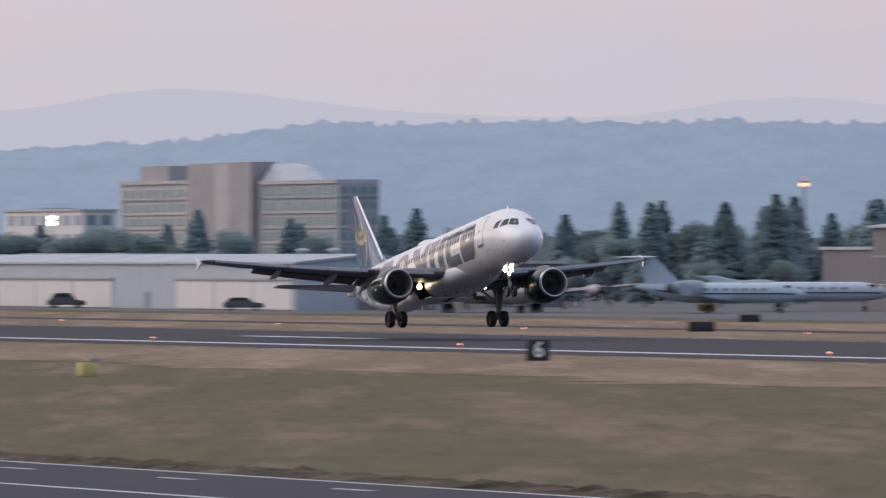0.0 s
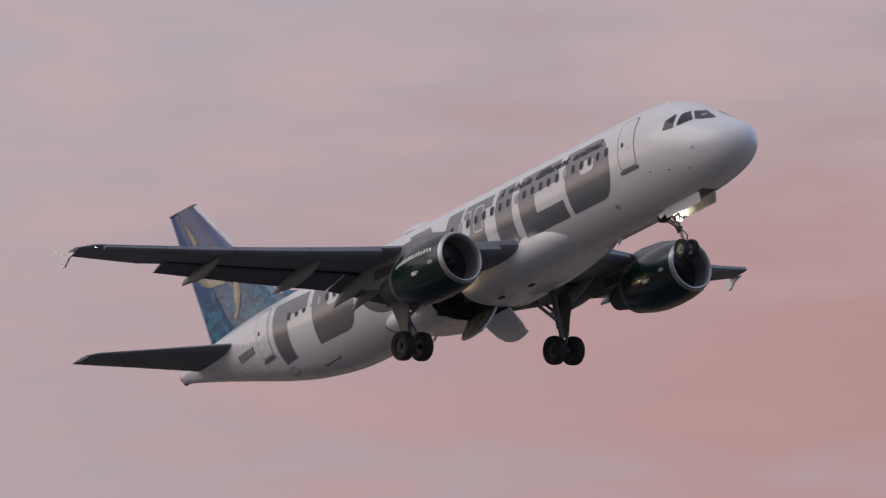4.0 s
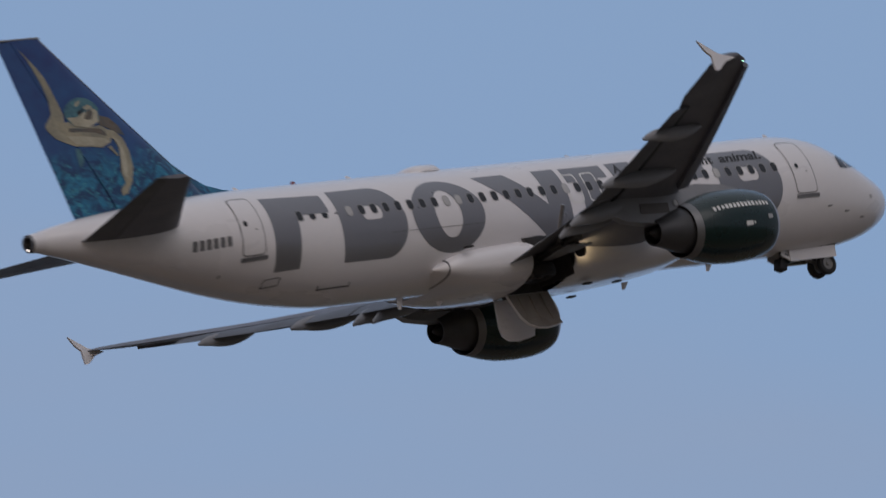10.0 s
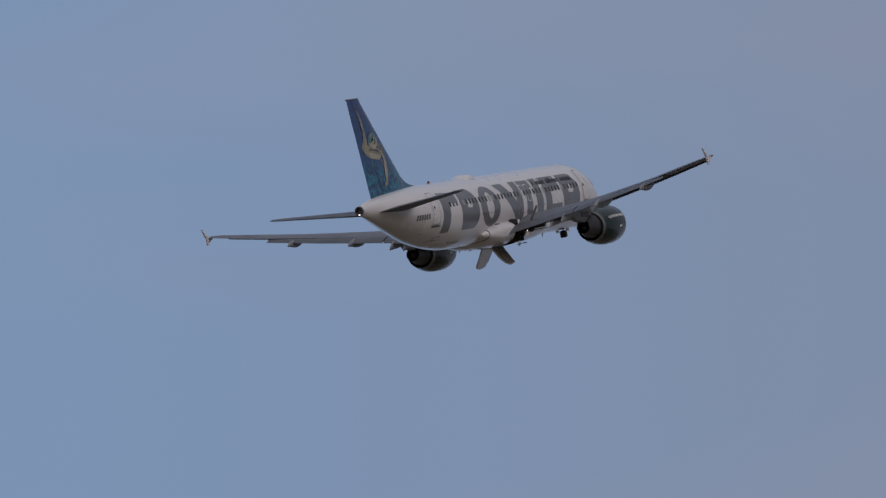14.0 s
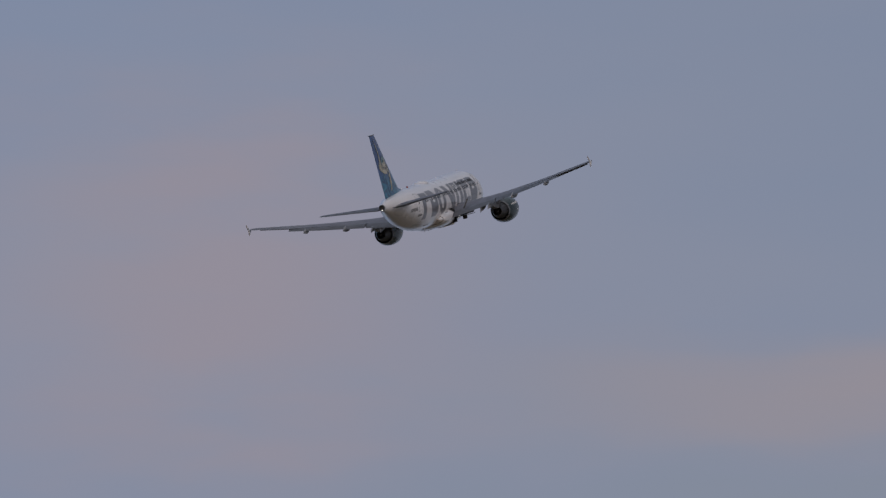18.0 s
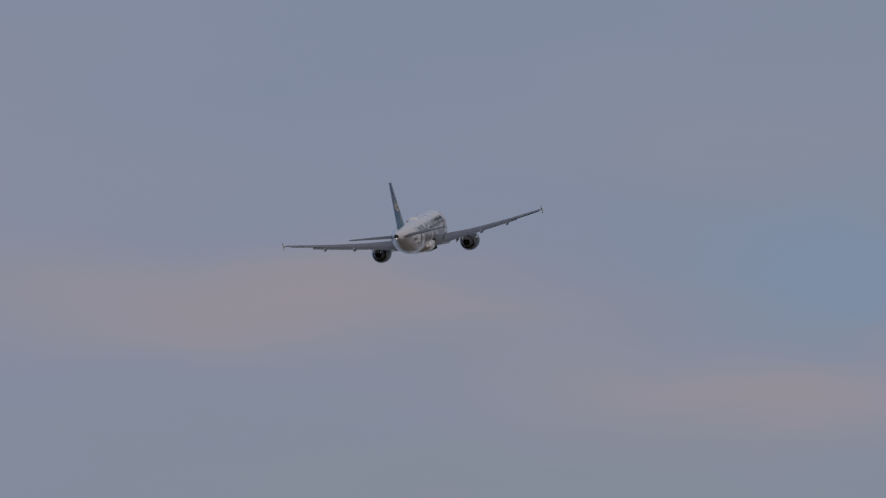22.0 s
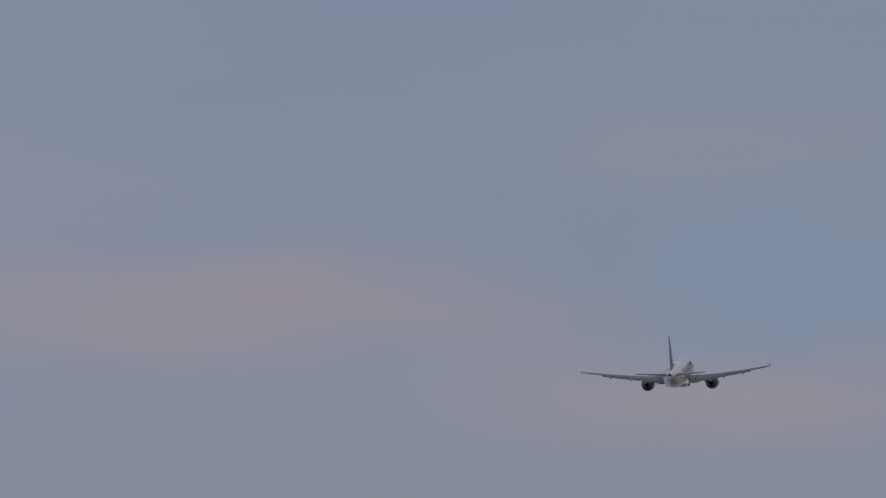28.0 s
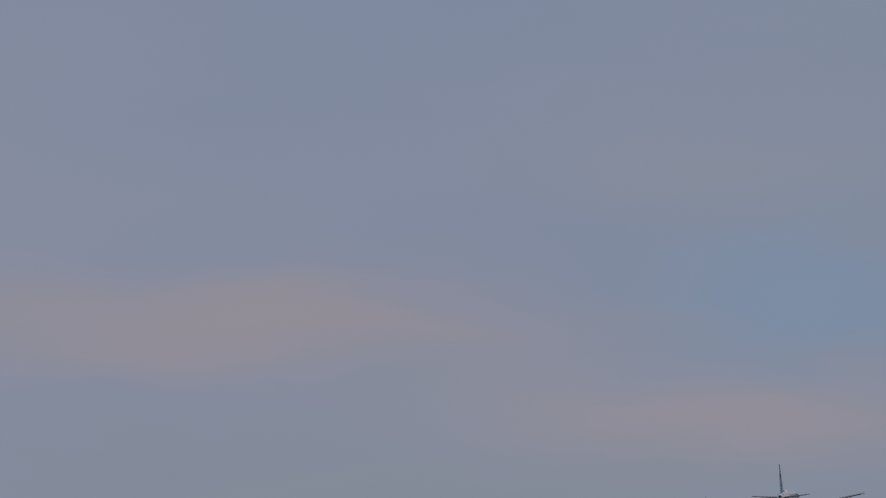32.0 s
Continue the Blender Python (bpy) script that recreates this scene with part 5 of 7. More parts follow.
# ---- far side of the airfield ----
M_BLUEWALL = mat("blue_grey_metal_wall", (0.42, 0.46, 0.53), 0.6, 0, 0.22, 0.25, 0.1, 20, (3, 3, 0.3))
M_WHITEWALL = mat("pinkish_white_metal_wall", (0.68, 0.65, 0.65), 0.6, 0, 0.2, 0.25, 0, 20, (3, 3, 0.3))
M_BEIGE = mat("beige_concrete_wall", (0.465, 0.45, 0.47), 0.8, 0, 0.2, 0.2)
M_BROWN = mat("brown_brick_wall", (0.36, 0.34, 0.365), 0.85, 0, 0.25, 0.3)
M_TAUPE = mat("taupe_metal_wall", (0.185, 0.172, 0.186), 0.7, 0, 0.2, 0.2, 0, 20, (3, 3, 0.3))
M_SLATE = mat("slate_grey_metal_wall", (0.255, 0.275, 0.325), 0.7, 0, 0.25, 0.2, 0, 20, (3, 3, 0.3))
# wall of the hotel's right wing, its shade put into a cooler grey
M_GREYWALL = mat("shade_toned_concrete_wall", (0.36, 0.38, 0.42), 0.8, 0, 0.2, 0.2)
M_SHEDWALL = mat("dull_blue_grey_wall", (0.34, 0.37, 0.43), 0.7, 0, 0.25, 0.25, 0, 20, (3, 3, 0.3))
M_SLATEDOOR = mat("weathered_grey_door", (0.40, 0.41, 0.45), 0.65, 0, 0.25, 0.25, 0.1, 20, (3, 3, 0.3))
M_ROOF = mat("grey_blue_sheet_roof", (0.42, 0.45, 0.50), 0.5, 0.1, 0.3, 0.3, 0, 12, (1, 0.3, 1))
M_DROOF = mat("dark_brown_roof", (0.16, 0.135, 0.13), 0.8, 0, 0.3, 0.4)
M_TEALROOF = mat("teal_sheet_roof", (0.055, 0.125, 0.155), 0.45, 0, 0.3, 0.5)
M_VAULT = mat("pale_vault_sheeting", (0.54, 0.555, 0.60), 0.5, 0.05, 0.3, 0.25, 0, 12, (0.4, 1, 1))
M_TAN = mat("tan_hangar_door", (0.40, 0.345, 0.30), 0.75, 0, 0.2, 0.3, 0, 20, (3, 3, 0.3))
M_CONC = mat("pale_concrete", (0.46, 0.44, 0.45), 0.8, 0, 0.25, 0.4)
M_PANE = mat("teal_tinted_window", (0.17, 0.26, 0.295), 0.25, 0, 0.1, 0.5)
M_GLASSROOF = mat("pale_glass_roof", (0.38, 0.43, 0.50), 0.3, 0, 0.25, 0.3)
M_JET = mat("white_jet_paint", (0.42, 0.50, 0.58), 0.3, 0, 0.1, 0.5, coat=0.3)
M_JETPOD = mat("grey_jet_pod_paint", (0.26, 0.30, 0.36), 0.35, 0, 0.2, 0.8)
M_JETGLASS = mat("grey_jet_window", (0.15, 0.19, 0.24), 0.2, 0, 0.05, 1.0)
M_NAVY = mat("navy_stripe", (0.05, 0.08, 0.17), 0.4, 0, 0.1, 1)
M_BLACK = mat("black_board", (0.016, 0.016, 0.018), 0.6, 0, 0.2, 2)
M_YELLOW = mat("yellow_sign_paint", (0.55, 0.27, 0.05), 0.6, 0, 0.2, 2)
M_LIME = mat("pale_yellow_paint", (0.55, 0.48, 0.17), 0.6, 0, 0.2, 2)
M_REDSIGN = glow("lit_red_sign", (0.75, 0.08, 0.11), 0.75)
M_PALESIGN = glow("lit_pale_sign", (0.55, 0.52, 0.50), 0.30)
M_WARMWIN = glow("lit_window", (0.95, 0.85, 0.55), 0.9)
M_FLOOD = glow("white_flood_lamp", (1.0, 0.97, 0.95), 3.5)
M_SODIUM = glow("amber_flood_lamp", (1.0, 0.50, 0.26), 1.1)
M_AMBER = glow("amber_roof_lamp", (1.0, 0.66, 0.25), 2.2)
M_EDGE = glow("runway_edge_lamp", (1.0, 0.45, 0.34), 1.8)
M_POLE = mat("galvanised_steel_pole", (0.34, 0.33, 0.33), 0.5, 0.4, 0.2, 1)
M_BLUEVAN = mat("blue_van_paint", (0.05, 0.09, 0.20), 0.35, 0, 0.15, 1, coat=0.3)
M_GREYCAR = mat("dark_car_paint", (0.06, 0.065, 0.08), 0.3, 0, 0.15, 1, coat=0.3)
M_BARK = mat("brown_bark", (0.06, 0.045, 0.035), 0.9, 0, 0.4, 2)
# needles and leaves carry distance haze in their colour: paler and bluer
M_CONIFER = mat("hazed_conifer_needles", (0.145, 0.195, 0.21), 0.9, 0, 0.4, 0.5, spec=0.1, col2=(0.18, 0.22, 0.23), per_piece=0.2)
M_LEAF = mat("hazed_green_leaves", (0.128, 0.163, 0.163), 0.9, 0, 0.4, 0.5, spec=0.1, col2=(0.155, 0.185, 0.18), per_piece=0.2)
for ma in (M_CONIFER, M_LEAF):  # leaves let light through
    nt = ma.node_tree
    bs, out = nt.nodes["Principled BSDF"], nt.nodes["Material Output"]
    tr, ms = nt.nodes.new("ShaderNodeBsdfTranslucent"), nt.nodes.new("ShaderNodeAddShader")
    nt.links.new(bs.inputs["Base Color"].links[0].from_socket, tr.inputs[0])
    nt.links.new(bs.outputs[0], ms.inputs[0])
    nt.links.new(tr.outputs[0], ms.inputs[1])
    nt.links.new(ms.outputs[0], out.inputs[0])


def block(name, x0, x1, y0, y1, z1, wall, roof, label, category="building", over=0.3, pitch=0.0):
    """A plain building: four walls of its own and a roof with an overhang; pitch: rise of the ridge, which runs along x."""
    b = thing(name, label, category, Matrix.Translation((x0, y0, 0)))
    w, d = x1 - x0, y1 - y0
    for nm, q in (("front_wall", (0, w, 0, 0.3)), ("back_wall", (0, w, d - 0.3, d)), ("side_wall", (0, 0.3, 0.3, d - 0.3)), ("side_wall", (w - 0.3, w, 0.3, d - 0.3))):
        bm = bmesh.new()
        box(bm, *q, 0, z1)
        part(nm, bm, wall, b)
    bm = bmesh.new()
    if pitch:
        loft(bm, [[(x, -over, z1 - 0.05), (x, d / 2, z1 + pitch), (x, d + over, z1 - 0.05), (x, d + over, z1 + 0.2), (x, d / 2, z1 + pitch + 0.25), (x, -over, z1 + 0.2)] for x in (-over, w + over)])
        part("roof", bm, roof, b)
        for x in (0.0, w - 0.3):
            bm = bmesh.new()
            loft(bm, [[(x + e, 0, z1), (x + e, d, z1), (x + e, d / 2, z1 + pitch)] for e in (0, 0.3)])
            part("gable", bm, wall, b)
    else:
        box(bm, -over, w + over, -over, d + over, z1, z1 + 0.35)
        part("roof", bm, roof, b)
    return b


def panel(b, name, x0, x1, z0, z1, material, label="", proud=0.06, base=None):
    """A door, window or sign on the front of a building; x in the world."""
    ox = b.matrix_basis.translation.x
    bm = bmesh.new()
    box(bm, x0 - ox, x1 - ox, -proud, 0.05, z0, z1)
    return part(name, bm, material, b, label)


# long low hangar row
h = block("hangar_row", -1215, -1058.2, 371, 389.5, 5.3, M_BLUEWALL, M_ROOF, "long low blue-grey hangar row with white doors", "hangar", pitch=0.9)
for x0, x1 in ((-1190, -1169.6), (-1168.8, -1154.2), (-1153.8, -1139.5), (-1139.1, -1124.3), (-1100, -1086.6), (-1086.2, -1072.8), (-1072.4, -1059.2)):
    panel(h, "hangar_door", x0, x1, 0.1, 3.3, M_WHITEWALL, "white sliding hangar door", 0.15)
for x0, x1 in ((-1190, -1124), (-1100.3, -1058.9)):
    panel(h, "door_rail", x0, x1, 3.3, 3.5, M_SLATE, "", 0.25)
    panel(h, "head_trim", x0, x1, 3.5, 3.75, M_CONC, "", 0.3)
# flat brown panel on the end wall, coloured as a bay in shade
bm = bmesh.new()
box(bm, 156.75, 156.86, 7.4, 17.0, 0.0, 4.5)
part("shaded_bay_panel", bm, M_TAUPE, h, "flat brown panel for a shaded end bay")
for x in (133, 144, 155.5):
    bm = bmesh.new()
    tube(bm, (x, 9.2, 6.1), (x, 9.2, 6.75), 0.5, n=12)
    spun(bm, [(6.75, 0.8), (6.95, 0.8), (7.15, 0.05), (6.75, 0.05)], (x, 9.2, 0), "z", 12)
    part("roof_vent", bm, M_CONC, h)
block("grey_store", -1135, -1122, 415, 428, 5.3, M_TAUPE, M_CONC, "low grey store with a pale roof edge")
panel(h, "side_door", -1112, -1110, 0.0, 2.0, M_SLATE)
block("tan_annex", -1250, -1206, 400, 412, 6.3, M_TAN, M_CONC, "low tan building with pale flat roof")
block("flat_roof_store", -1180, -1095, 404, 408, 5.9, M_TAN, M_DROOF, "low store with a brown flat roof")

# hotel
hot = thing("hotel", "seven-storey beige hotel with teal window bands and glass roof", "hotel", Matrix.Translation((-1874, 620, 0)))


def wing_block(x0, x1, z1, wall, y0=0.0, d=8.0, name="wing_wall"):
    bm = bmesh.new()
    box(bm, x0 + 1874, x1 + 1874, y0, y0 + d, 0, z1)
    return part(name, bm, wall, hot)


lw = wing_block(-1874, -1827, 20.8, M_BEIGE)
wing_block(-1867.5, -1850, 24.5, M_BROWN, 2.0, name="penthouse")
wing_block(-1829.5, -1812, 24.6, M_BROWN, -1.0, name="stair_tower")
wing_block(-1812, -1803, 24.4, M_BEIGE, -1.2, name="tower_wall")
wing_block(-1803, -1789.7, 24.7, M_BROWN, -1.6, 5.0, name="tower_wall")
rw = wing_block(-1789.7, -1744, 20.3, M_GREYWALL)
for x0, x1, par in ((-1873, -1830, lw), (-1788, -1745, rw)):
    for fl in range(6):
        z = 4.0 + fl * 2.85
        nw = 9 if par is lw else 10
        st = (x1 - x0) / nw
        for k in range(nw):
            bm = bmesh.new()
            box(bm, x0 + k * st + 0.25 * st + 1874, x0 + (k + 1) * st - 0.12 * st + 1874, -0.12, 0.1, z, z + 1.5)
            part("window", bm, M_PANE, par)
        bm = bmesh.new()
        box(bm, x0 + 1874, x1 + 1874, -0.3, 0.0, z - 0.65, z - 0.4)
        part("floor_band", bm, M_CONC if fl < 5 else M_PANE, par)
    for fl in range(6):
        for k in range(4):
            bm = bmesh.new()
            box(bm, x1 + 1874 + 0.9, x1 + 1874 + 1.12, 0.5 + k * 1.95, 1.6 + k * 1.95, 4.1 + fl * 2.85, 5.4 + fl * 2.85)
            part("window", bm, M_PANE, par)
        bm = bmesh.new()
        box(bm, x1 + 1874 + 0.9, x1 + 1874 + 1.2, 0.05, 7.95, 3.3 + fl * 2.85, 3.6 + fl * 2.85)
        part("floor_band", bm, M_CONC if fl < 5 else M_PANE, par)
    bm = bmesh.new()
    box(bm, x0 - 0.5 + 1874, x1 + 0.5 + 1874, -0.4, 8.2, 20.3 if par is rw else 20.8, 21.0 if par is rw else 21.5)
    part("parapet", bm, M_CONC, par)
bm = bmesh.new()
loft(bm, [[(x + 1874, 0.5 + k, z), (x + 1874, 4, z), (x + 1874, 4, 20.9), (x + 1874, 0.2, 20.9)] for x, z, k in ((-1789, 24.3, 2), (-1777, 24.3, 2), (-1771, 23.6, 2), (-1767, 22.4, 1.5), (-1763, 21.1, 0.5))])
part("glass_roof", bm, M_GLASSROOF, hot, "pale sloping glass atrium roof")

b = block("office_block", -1648, -1604, 524, 530, 14.2, M_WHITEWALL, M_CONC, "pale four-storey office block")
for fl in range(4):
    for k in range(7):
        panel(b, "window", -1646 + k * 6.2, -1642 + k * 6.2, 2.2 + fl * 3.2, 3.9 + fl * 3.2, M_SHEDWALL)
    for k in range(2):
        bm = bmesh.new()
        box(bm, 43.95, 44.12, 0.6 + k * 2.6, 2.4 + k * 2.6, 2.2 + fl * 3.2, 3.9 + fl * 3.2)
        part("window", bm, M_PANE, b)

# big taupe hangar with sign
b = block("taupe_hangar", -1030, -991.3, 430, 471, 9.4, M_TAUPE, M_ROOF, "large taupe metal hangar with lit sign", "hangar", 0.5, 1.7)
bm = bmesh.new()
box(bm, 38.7, 38.95, 0.4, 40.6, 0.0, 9.3)
part("end_cladding", bm, M_SLATE, b, "slate-grey end wall")
bm = bmesh.new()
loft(bm, [[(x, 0.4, 9.3), (x, 40.6, 9.3), (x, 20.5, 11.0)] for x in (38.7, 38.95)])
part("gable_cladding", bm, M_SLATE, b)
for k in range(4):
    y0 = 6.3 + k * 6.25
    bm = bmesh.new()
    box(bm, 38.9, 39.1, y0, y0 + 6.05, 0.1, 6.3)
    door = part("hangar_door", bm, M_SLATEDOOR, b, "grey sliding hangar door")
    bm = bmesh.new()
    box(bm, 39.06, 39.14, y0 + 1.4, y0 + 4.5, 1.05, 1.65)
    part("window_strip", bm, M_TAUPE, door, "dark window strip")
    bm = bmesh.new()
    box(bm, 39.06, 39.16, y0 + 5.9, y0 + 6.05, 0.1, 6.3)
    part("door_edge", bm, M_SLATE, door)
bm = bmesh.new()
box(bm, 38.9, 39.3, 6.0, 31.6, 6.3, 6.6)
part("door_rail", bm, M_SLATE, b)
for z in (2.9, 6.1):
    panel(b, "cladding_band", -1030, -991.4, z, z + 0.12, M_CONC, "", 0.05)
panel(b, "sign_board", -1015.9, -1000.7, 6.8, 7.85, M_TAUPE, "dull sign board", 0.1)
for k in range(9):
    panel(b, "sign_bar", -1015.6 + k * 1.66, -1014.35 + k * 1.66, 7.12, 7.78, M_PALESIGN, "lit pale sign bar", 0.2)
panel(b, "sign_bar", -1014.8, -1002.0, 6.84, 7.02, M_PALESIGN, "", 0.2)
sw = bmesh.new()
loft(sw, [[(14.1, y, 5.45), (14.1, y, 6.1), (21, y, 6.55), (28.5, y, 6.62), (28.2, y, 6.1), (20, y, 5.95)] for y in (-0.2, -0.05)])
part("sign_swoosh", sw, M_REDSIGN, b, "lit red sign shape")
panel(b, "sign_bar", -1007, -1001.5, 5.4, 5.7, M_PALESIGN, "", 0.2)
panel(b, "lit_window", -993.6, -989.8 - 1.6, 6.9, 7.95, M_WARMWIN, "lit warm window", 0.1)
panel(b, "lit_window", -993.2, -991.6, 5.4, 6.5, M_PALESIGN, "lit window", 0.1)
# flat dark panel gives the darkness of an open doorway; the wall is solid
panel(b, "unlit_doorway_panel", -1011.4, -997.3, 0.1, 3.7, M_BAY, "dark panel painted as an unlit doorway", 0.05)
block("taupe_annex", -1049.7, -1030.4, 432, 448, 6.9, M_TAUPE, M_ROOF, "lower taupe metal annex")

b = block("beige_shed", -963, -946, 443, 452, 4.7, M_WHITEWALL, M_CONC, "small pale shed with a flood lamp")
panel(b, "flood_lamp", -961.2, -959.6, 2.05, 2.45, M_FLOOD, "lit white flood lamp", 0.3)
block("slate_link", -946, -932, 446, 452, 4.4, M_BLUEWALL, M_SLATE, "low blue-grey link building")
b = block("white_hangar", -931.7, -903, 443, 448, 6.0, M_WHITEWALL, M_CONC, "white hangar with lit roof lamps", "hangar", 0.5)
bm = bmesh.new()
loft(bm, [[(0, y, 6.3), (28.7, y, 6.3), (15, y, 7.0)] for y in (-0.4, 5.2)])
part("roof_rise", bm, M_CONC, b)
for k in range(4):
    panel(b, "hangar_door", -930.5 + k * 6.9, -923.8 + k * 6.9, 0.1, 5.4, M_WHITEWALL, "tall white sliding door", 0.12)
    panel(b, "door_seam", -923.8 + k * 6.9, -923.5 + k * 6.9, 0.1, 5.4, M_TAN, "", 0.1)
panel(b, "roof_lamp", -928.7, -927.2, 6.05, 6.4, M_AMBER, "lit amber roof lamp", 0.9)
panel(b, "roof_lamp", -914.0, -912.6, 6.35, 6.65, M_AMBER, "lit amber roof lamp", 0.9)
panel(b, "roof_lamp", -899.8 - 4.4, -898.2 - 4.4, 6.3, 6.75, M_FLOOD, "lit white roof lamp", 0.9)
block("blue_store", -899, -878, 450, 458, 5.2, M_SHEDWALL, M_SLATE, "long low blue-grey store building")
block("brown_roof_shed", -967, -932, 482, 486, 6.4, M_SHEDWALL, M_DROOF, "shed with a brown roof", pitch=0.8)
b = block("teal_roof_house", -972, -962, 505, 515.5, 4.9, M_CONC, M_SLATE, "pale building with a teal gabled roof")
bm = bmesh.new()
loft(bm, [[(-0.5, y, 5.2), (5, y, 8.3), (10.5, y, 5.2)] for y in (-0.8, 10.0)])
part("gable_roof", bm, M_TEALROOF, b, "teal sheet-metal gable roof")
bm = bmesh.new()
loft(bm, [[(0, y, 5.2), (5, y, 8.0), (10, y, 5.2)] for y in (-0.9, -0.7)])
part("gable", bm, M_WHITEWALL, b)
for y0 in (-1.5, 9.8):
    for sg in (-1, 1):
        bm = bmesh.new()
        loft(bm, [[(5 + sg * 5.8, y, 4.85), (5 + sg * 5.8, y, 5.25), (5, y, 8.7), (5, y, 8.25)] for y in (y0, y0 + 0.4)])
        part("gable_trim", bm, M_WHITEWALL, b, "white gable trim")
panel(b, "arched_window", -969, -965.5, 4.9, 6.6, M_PANE, "", 0.95)
block("white_office", -921, -905.4, 470, 476, 4.5, M_WHITEWALL, M_CONC, "small flat-roofed white office building")
block("white_booth", -905.2, -896, 470, 475, 3.7, M_WHITEWALL, M_CONC, "low white booth beside an office")
block("blue_shed", -895.5, -885, 480, 490, 3.8, M_BLUEWALL, M_SLATE, "low blue-grey shed beside the apron")
block("pale_shed", -884.5, -874, 480, 487, 3.3, M_WHITEWALL, M_CONC, "low pale shed beside the apron")


def arch_hangar():
    b = thing("arched_hangar", "arched concrete hangar with tan doors and pale vault roof", "hangar", Matrix.Translation((-847, 470, 0)))
    half, top, n = 20.4, 10.3, 28
    prof = [(half * math.sin(radians(a)), top * math.cos(radians(a)) ** 0.9 if abs(a) < 90 else 0) for a in [-90 + 180 * i / n for i in range(n + 1)]]
    bm = bmesh.new()
    loft(bm, [[(x * k, y, z * k) for x, z in prof] + [(x * (k - 0.06), y, z * (k - 0.06)) for x, z in prof[::-1]] for y, k in ((0.4, 1.0), (36, 1.0))])
    part("vault_roof", bm, M_VAULT, b, "pale ribbed vault roof")
    bm = bmesh.new()
    loft(bm, [[(x * k, y, z * k) for x, z in prof] + [(x * (k - 0.07), y, z * (k - 0.07)) for x, z in prof[::-1]] for y, k in ((-0.6, 1.03), (0.6, 1.03))])
    part("front_arch", bm, M_CONC, b, "pale concrete front arch")
    bm = bmesh.new()
    top_arc = [(x * 0.935, z * 0.935) for x, z in prof if z * 0.935 > 5.5]
    loft(bm, [[(top_arc[0][0] - 0.7, y, 5.3)] + [(x, y, z) for x, z in top_arc] + [(top_arc[-1][0] + 0.7, y, 5.3)] for y in (0.0, 0.3)])
    part("arch_infill", bm, M_TAN, b, "tan arched infill wall")
    bm = bmesh.new()
    box(bm, -15.5, 15.5, -0.3, 0.2, 4.6, 5.35)
    part("lintel", bm, M_CONC, b)
    for x0, x1, ma in ((-15, -8.1, M_TAN), (-8, -1.6, M_TAN), (2.2, 8.6, M_TAN), (8.7, 15, M_TAN)):
        bm = bmesh.new()
        box(bm, x0, x1, -0.1, 0.15, 1.6, 4.6)
        d = part("hangar_door", bm, ma, b, "tan sliding hangar door")
        bm = bmesh.new()
        box(bm, x0, x1, -0.14, 0.15, 0, 1.58)
        part("door_foot", bm, M_CONC, d)
    # dark sheet behind the door gap stands in for the unlit interior
    bm = bmesh.new()
    box(bm, -1.6, 2.2, 0.4, 0.6, 0, 4.6)
    part("dark_gap_panel", bm, M_BAY, b, "dark panel for the unlit gap between doors")
    for x0, x1 in ((-19.3, -15.1), (15.1, 19.3)):
        bm = bmesh.new()
        box(bm, x0, x1, -0.2, 0.35, 0, 5.3)
        part("front_pier", bm, M_CONC, b, "pale concrete pier beside the doors")
    # side annex along the vault
    bm = bmesh.new()
    box(bm, 17.2, 20.9, 1.5, 36, 0, 5.5)
    an = part("side_annex", bm, M_BLUEWALL, b)
    for k in range(10):
        bm = bmesh.new()
        box(bm, 20.85, 20.96, 3 + k * 3.2, 5.5 + k * 3.2, 3.3, 4.4)
        part("window", bm, M_SLATE, an)
    for k in range(6):
        bm = bmesh.new()
        spun(bm, [(9.9, 0.35), (10.7, 0.35), (10.75, 0.7), (11.1, 0.6), (11.2, 0.02)], (0, 4 + k * 5.6, 0), "z", 12)
        part("roof_vent", bm, M_CONC, b)
    for x, z in ((-9.5, 9.2), (-0.8, 10.7), (8.3, 9.4), (-2.2, 3.9)):
        bm = bmesh.new()
        box(bm, x - 0.55, x + 0.55, -1.3, -0.9, z, z + 0.2, 0.05)
        part("roof_lamp", bm, M_FLOOD, b, "lit white flood lamp")


arch_hangar()


# ---- control tower ----
M_TOWER = mat("grey_tower_panel", (0.22, 0.22, 0.245), 0.7, 0, 0.25, 0.4)
M_DECK = mat("dark_slate_deck_roof", (0.062, 0.068, 0.088), 0.6, 0, 0.25, 0.4)
M_TOWERGLASS = mat("dull_tower_window", (0.17, 0.16, 0.165), 0.3, 0, 0.2, 0.4)


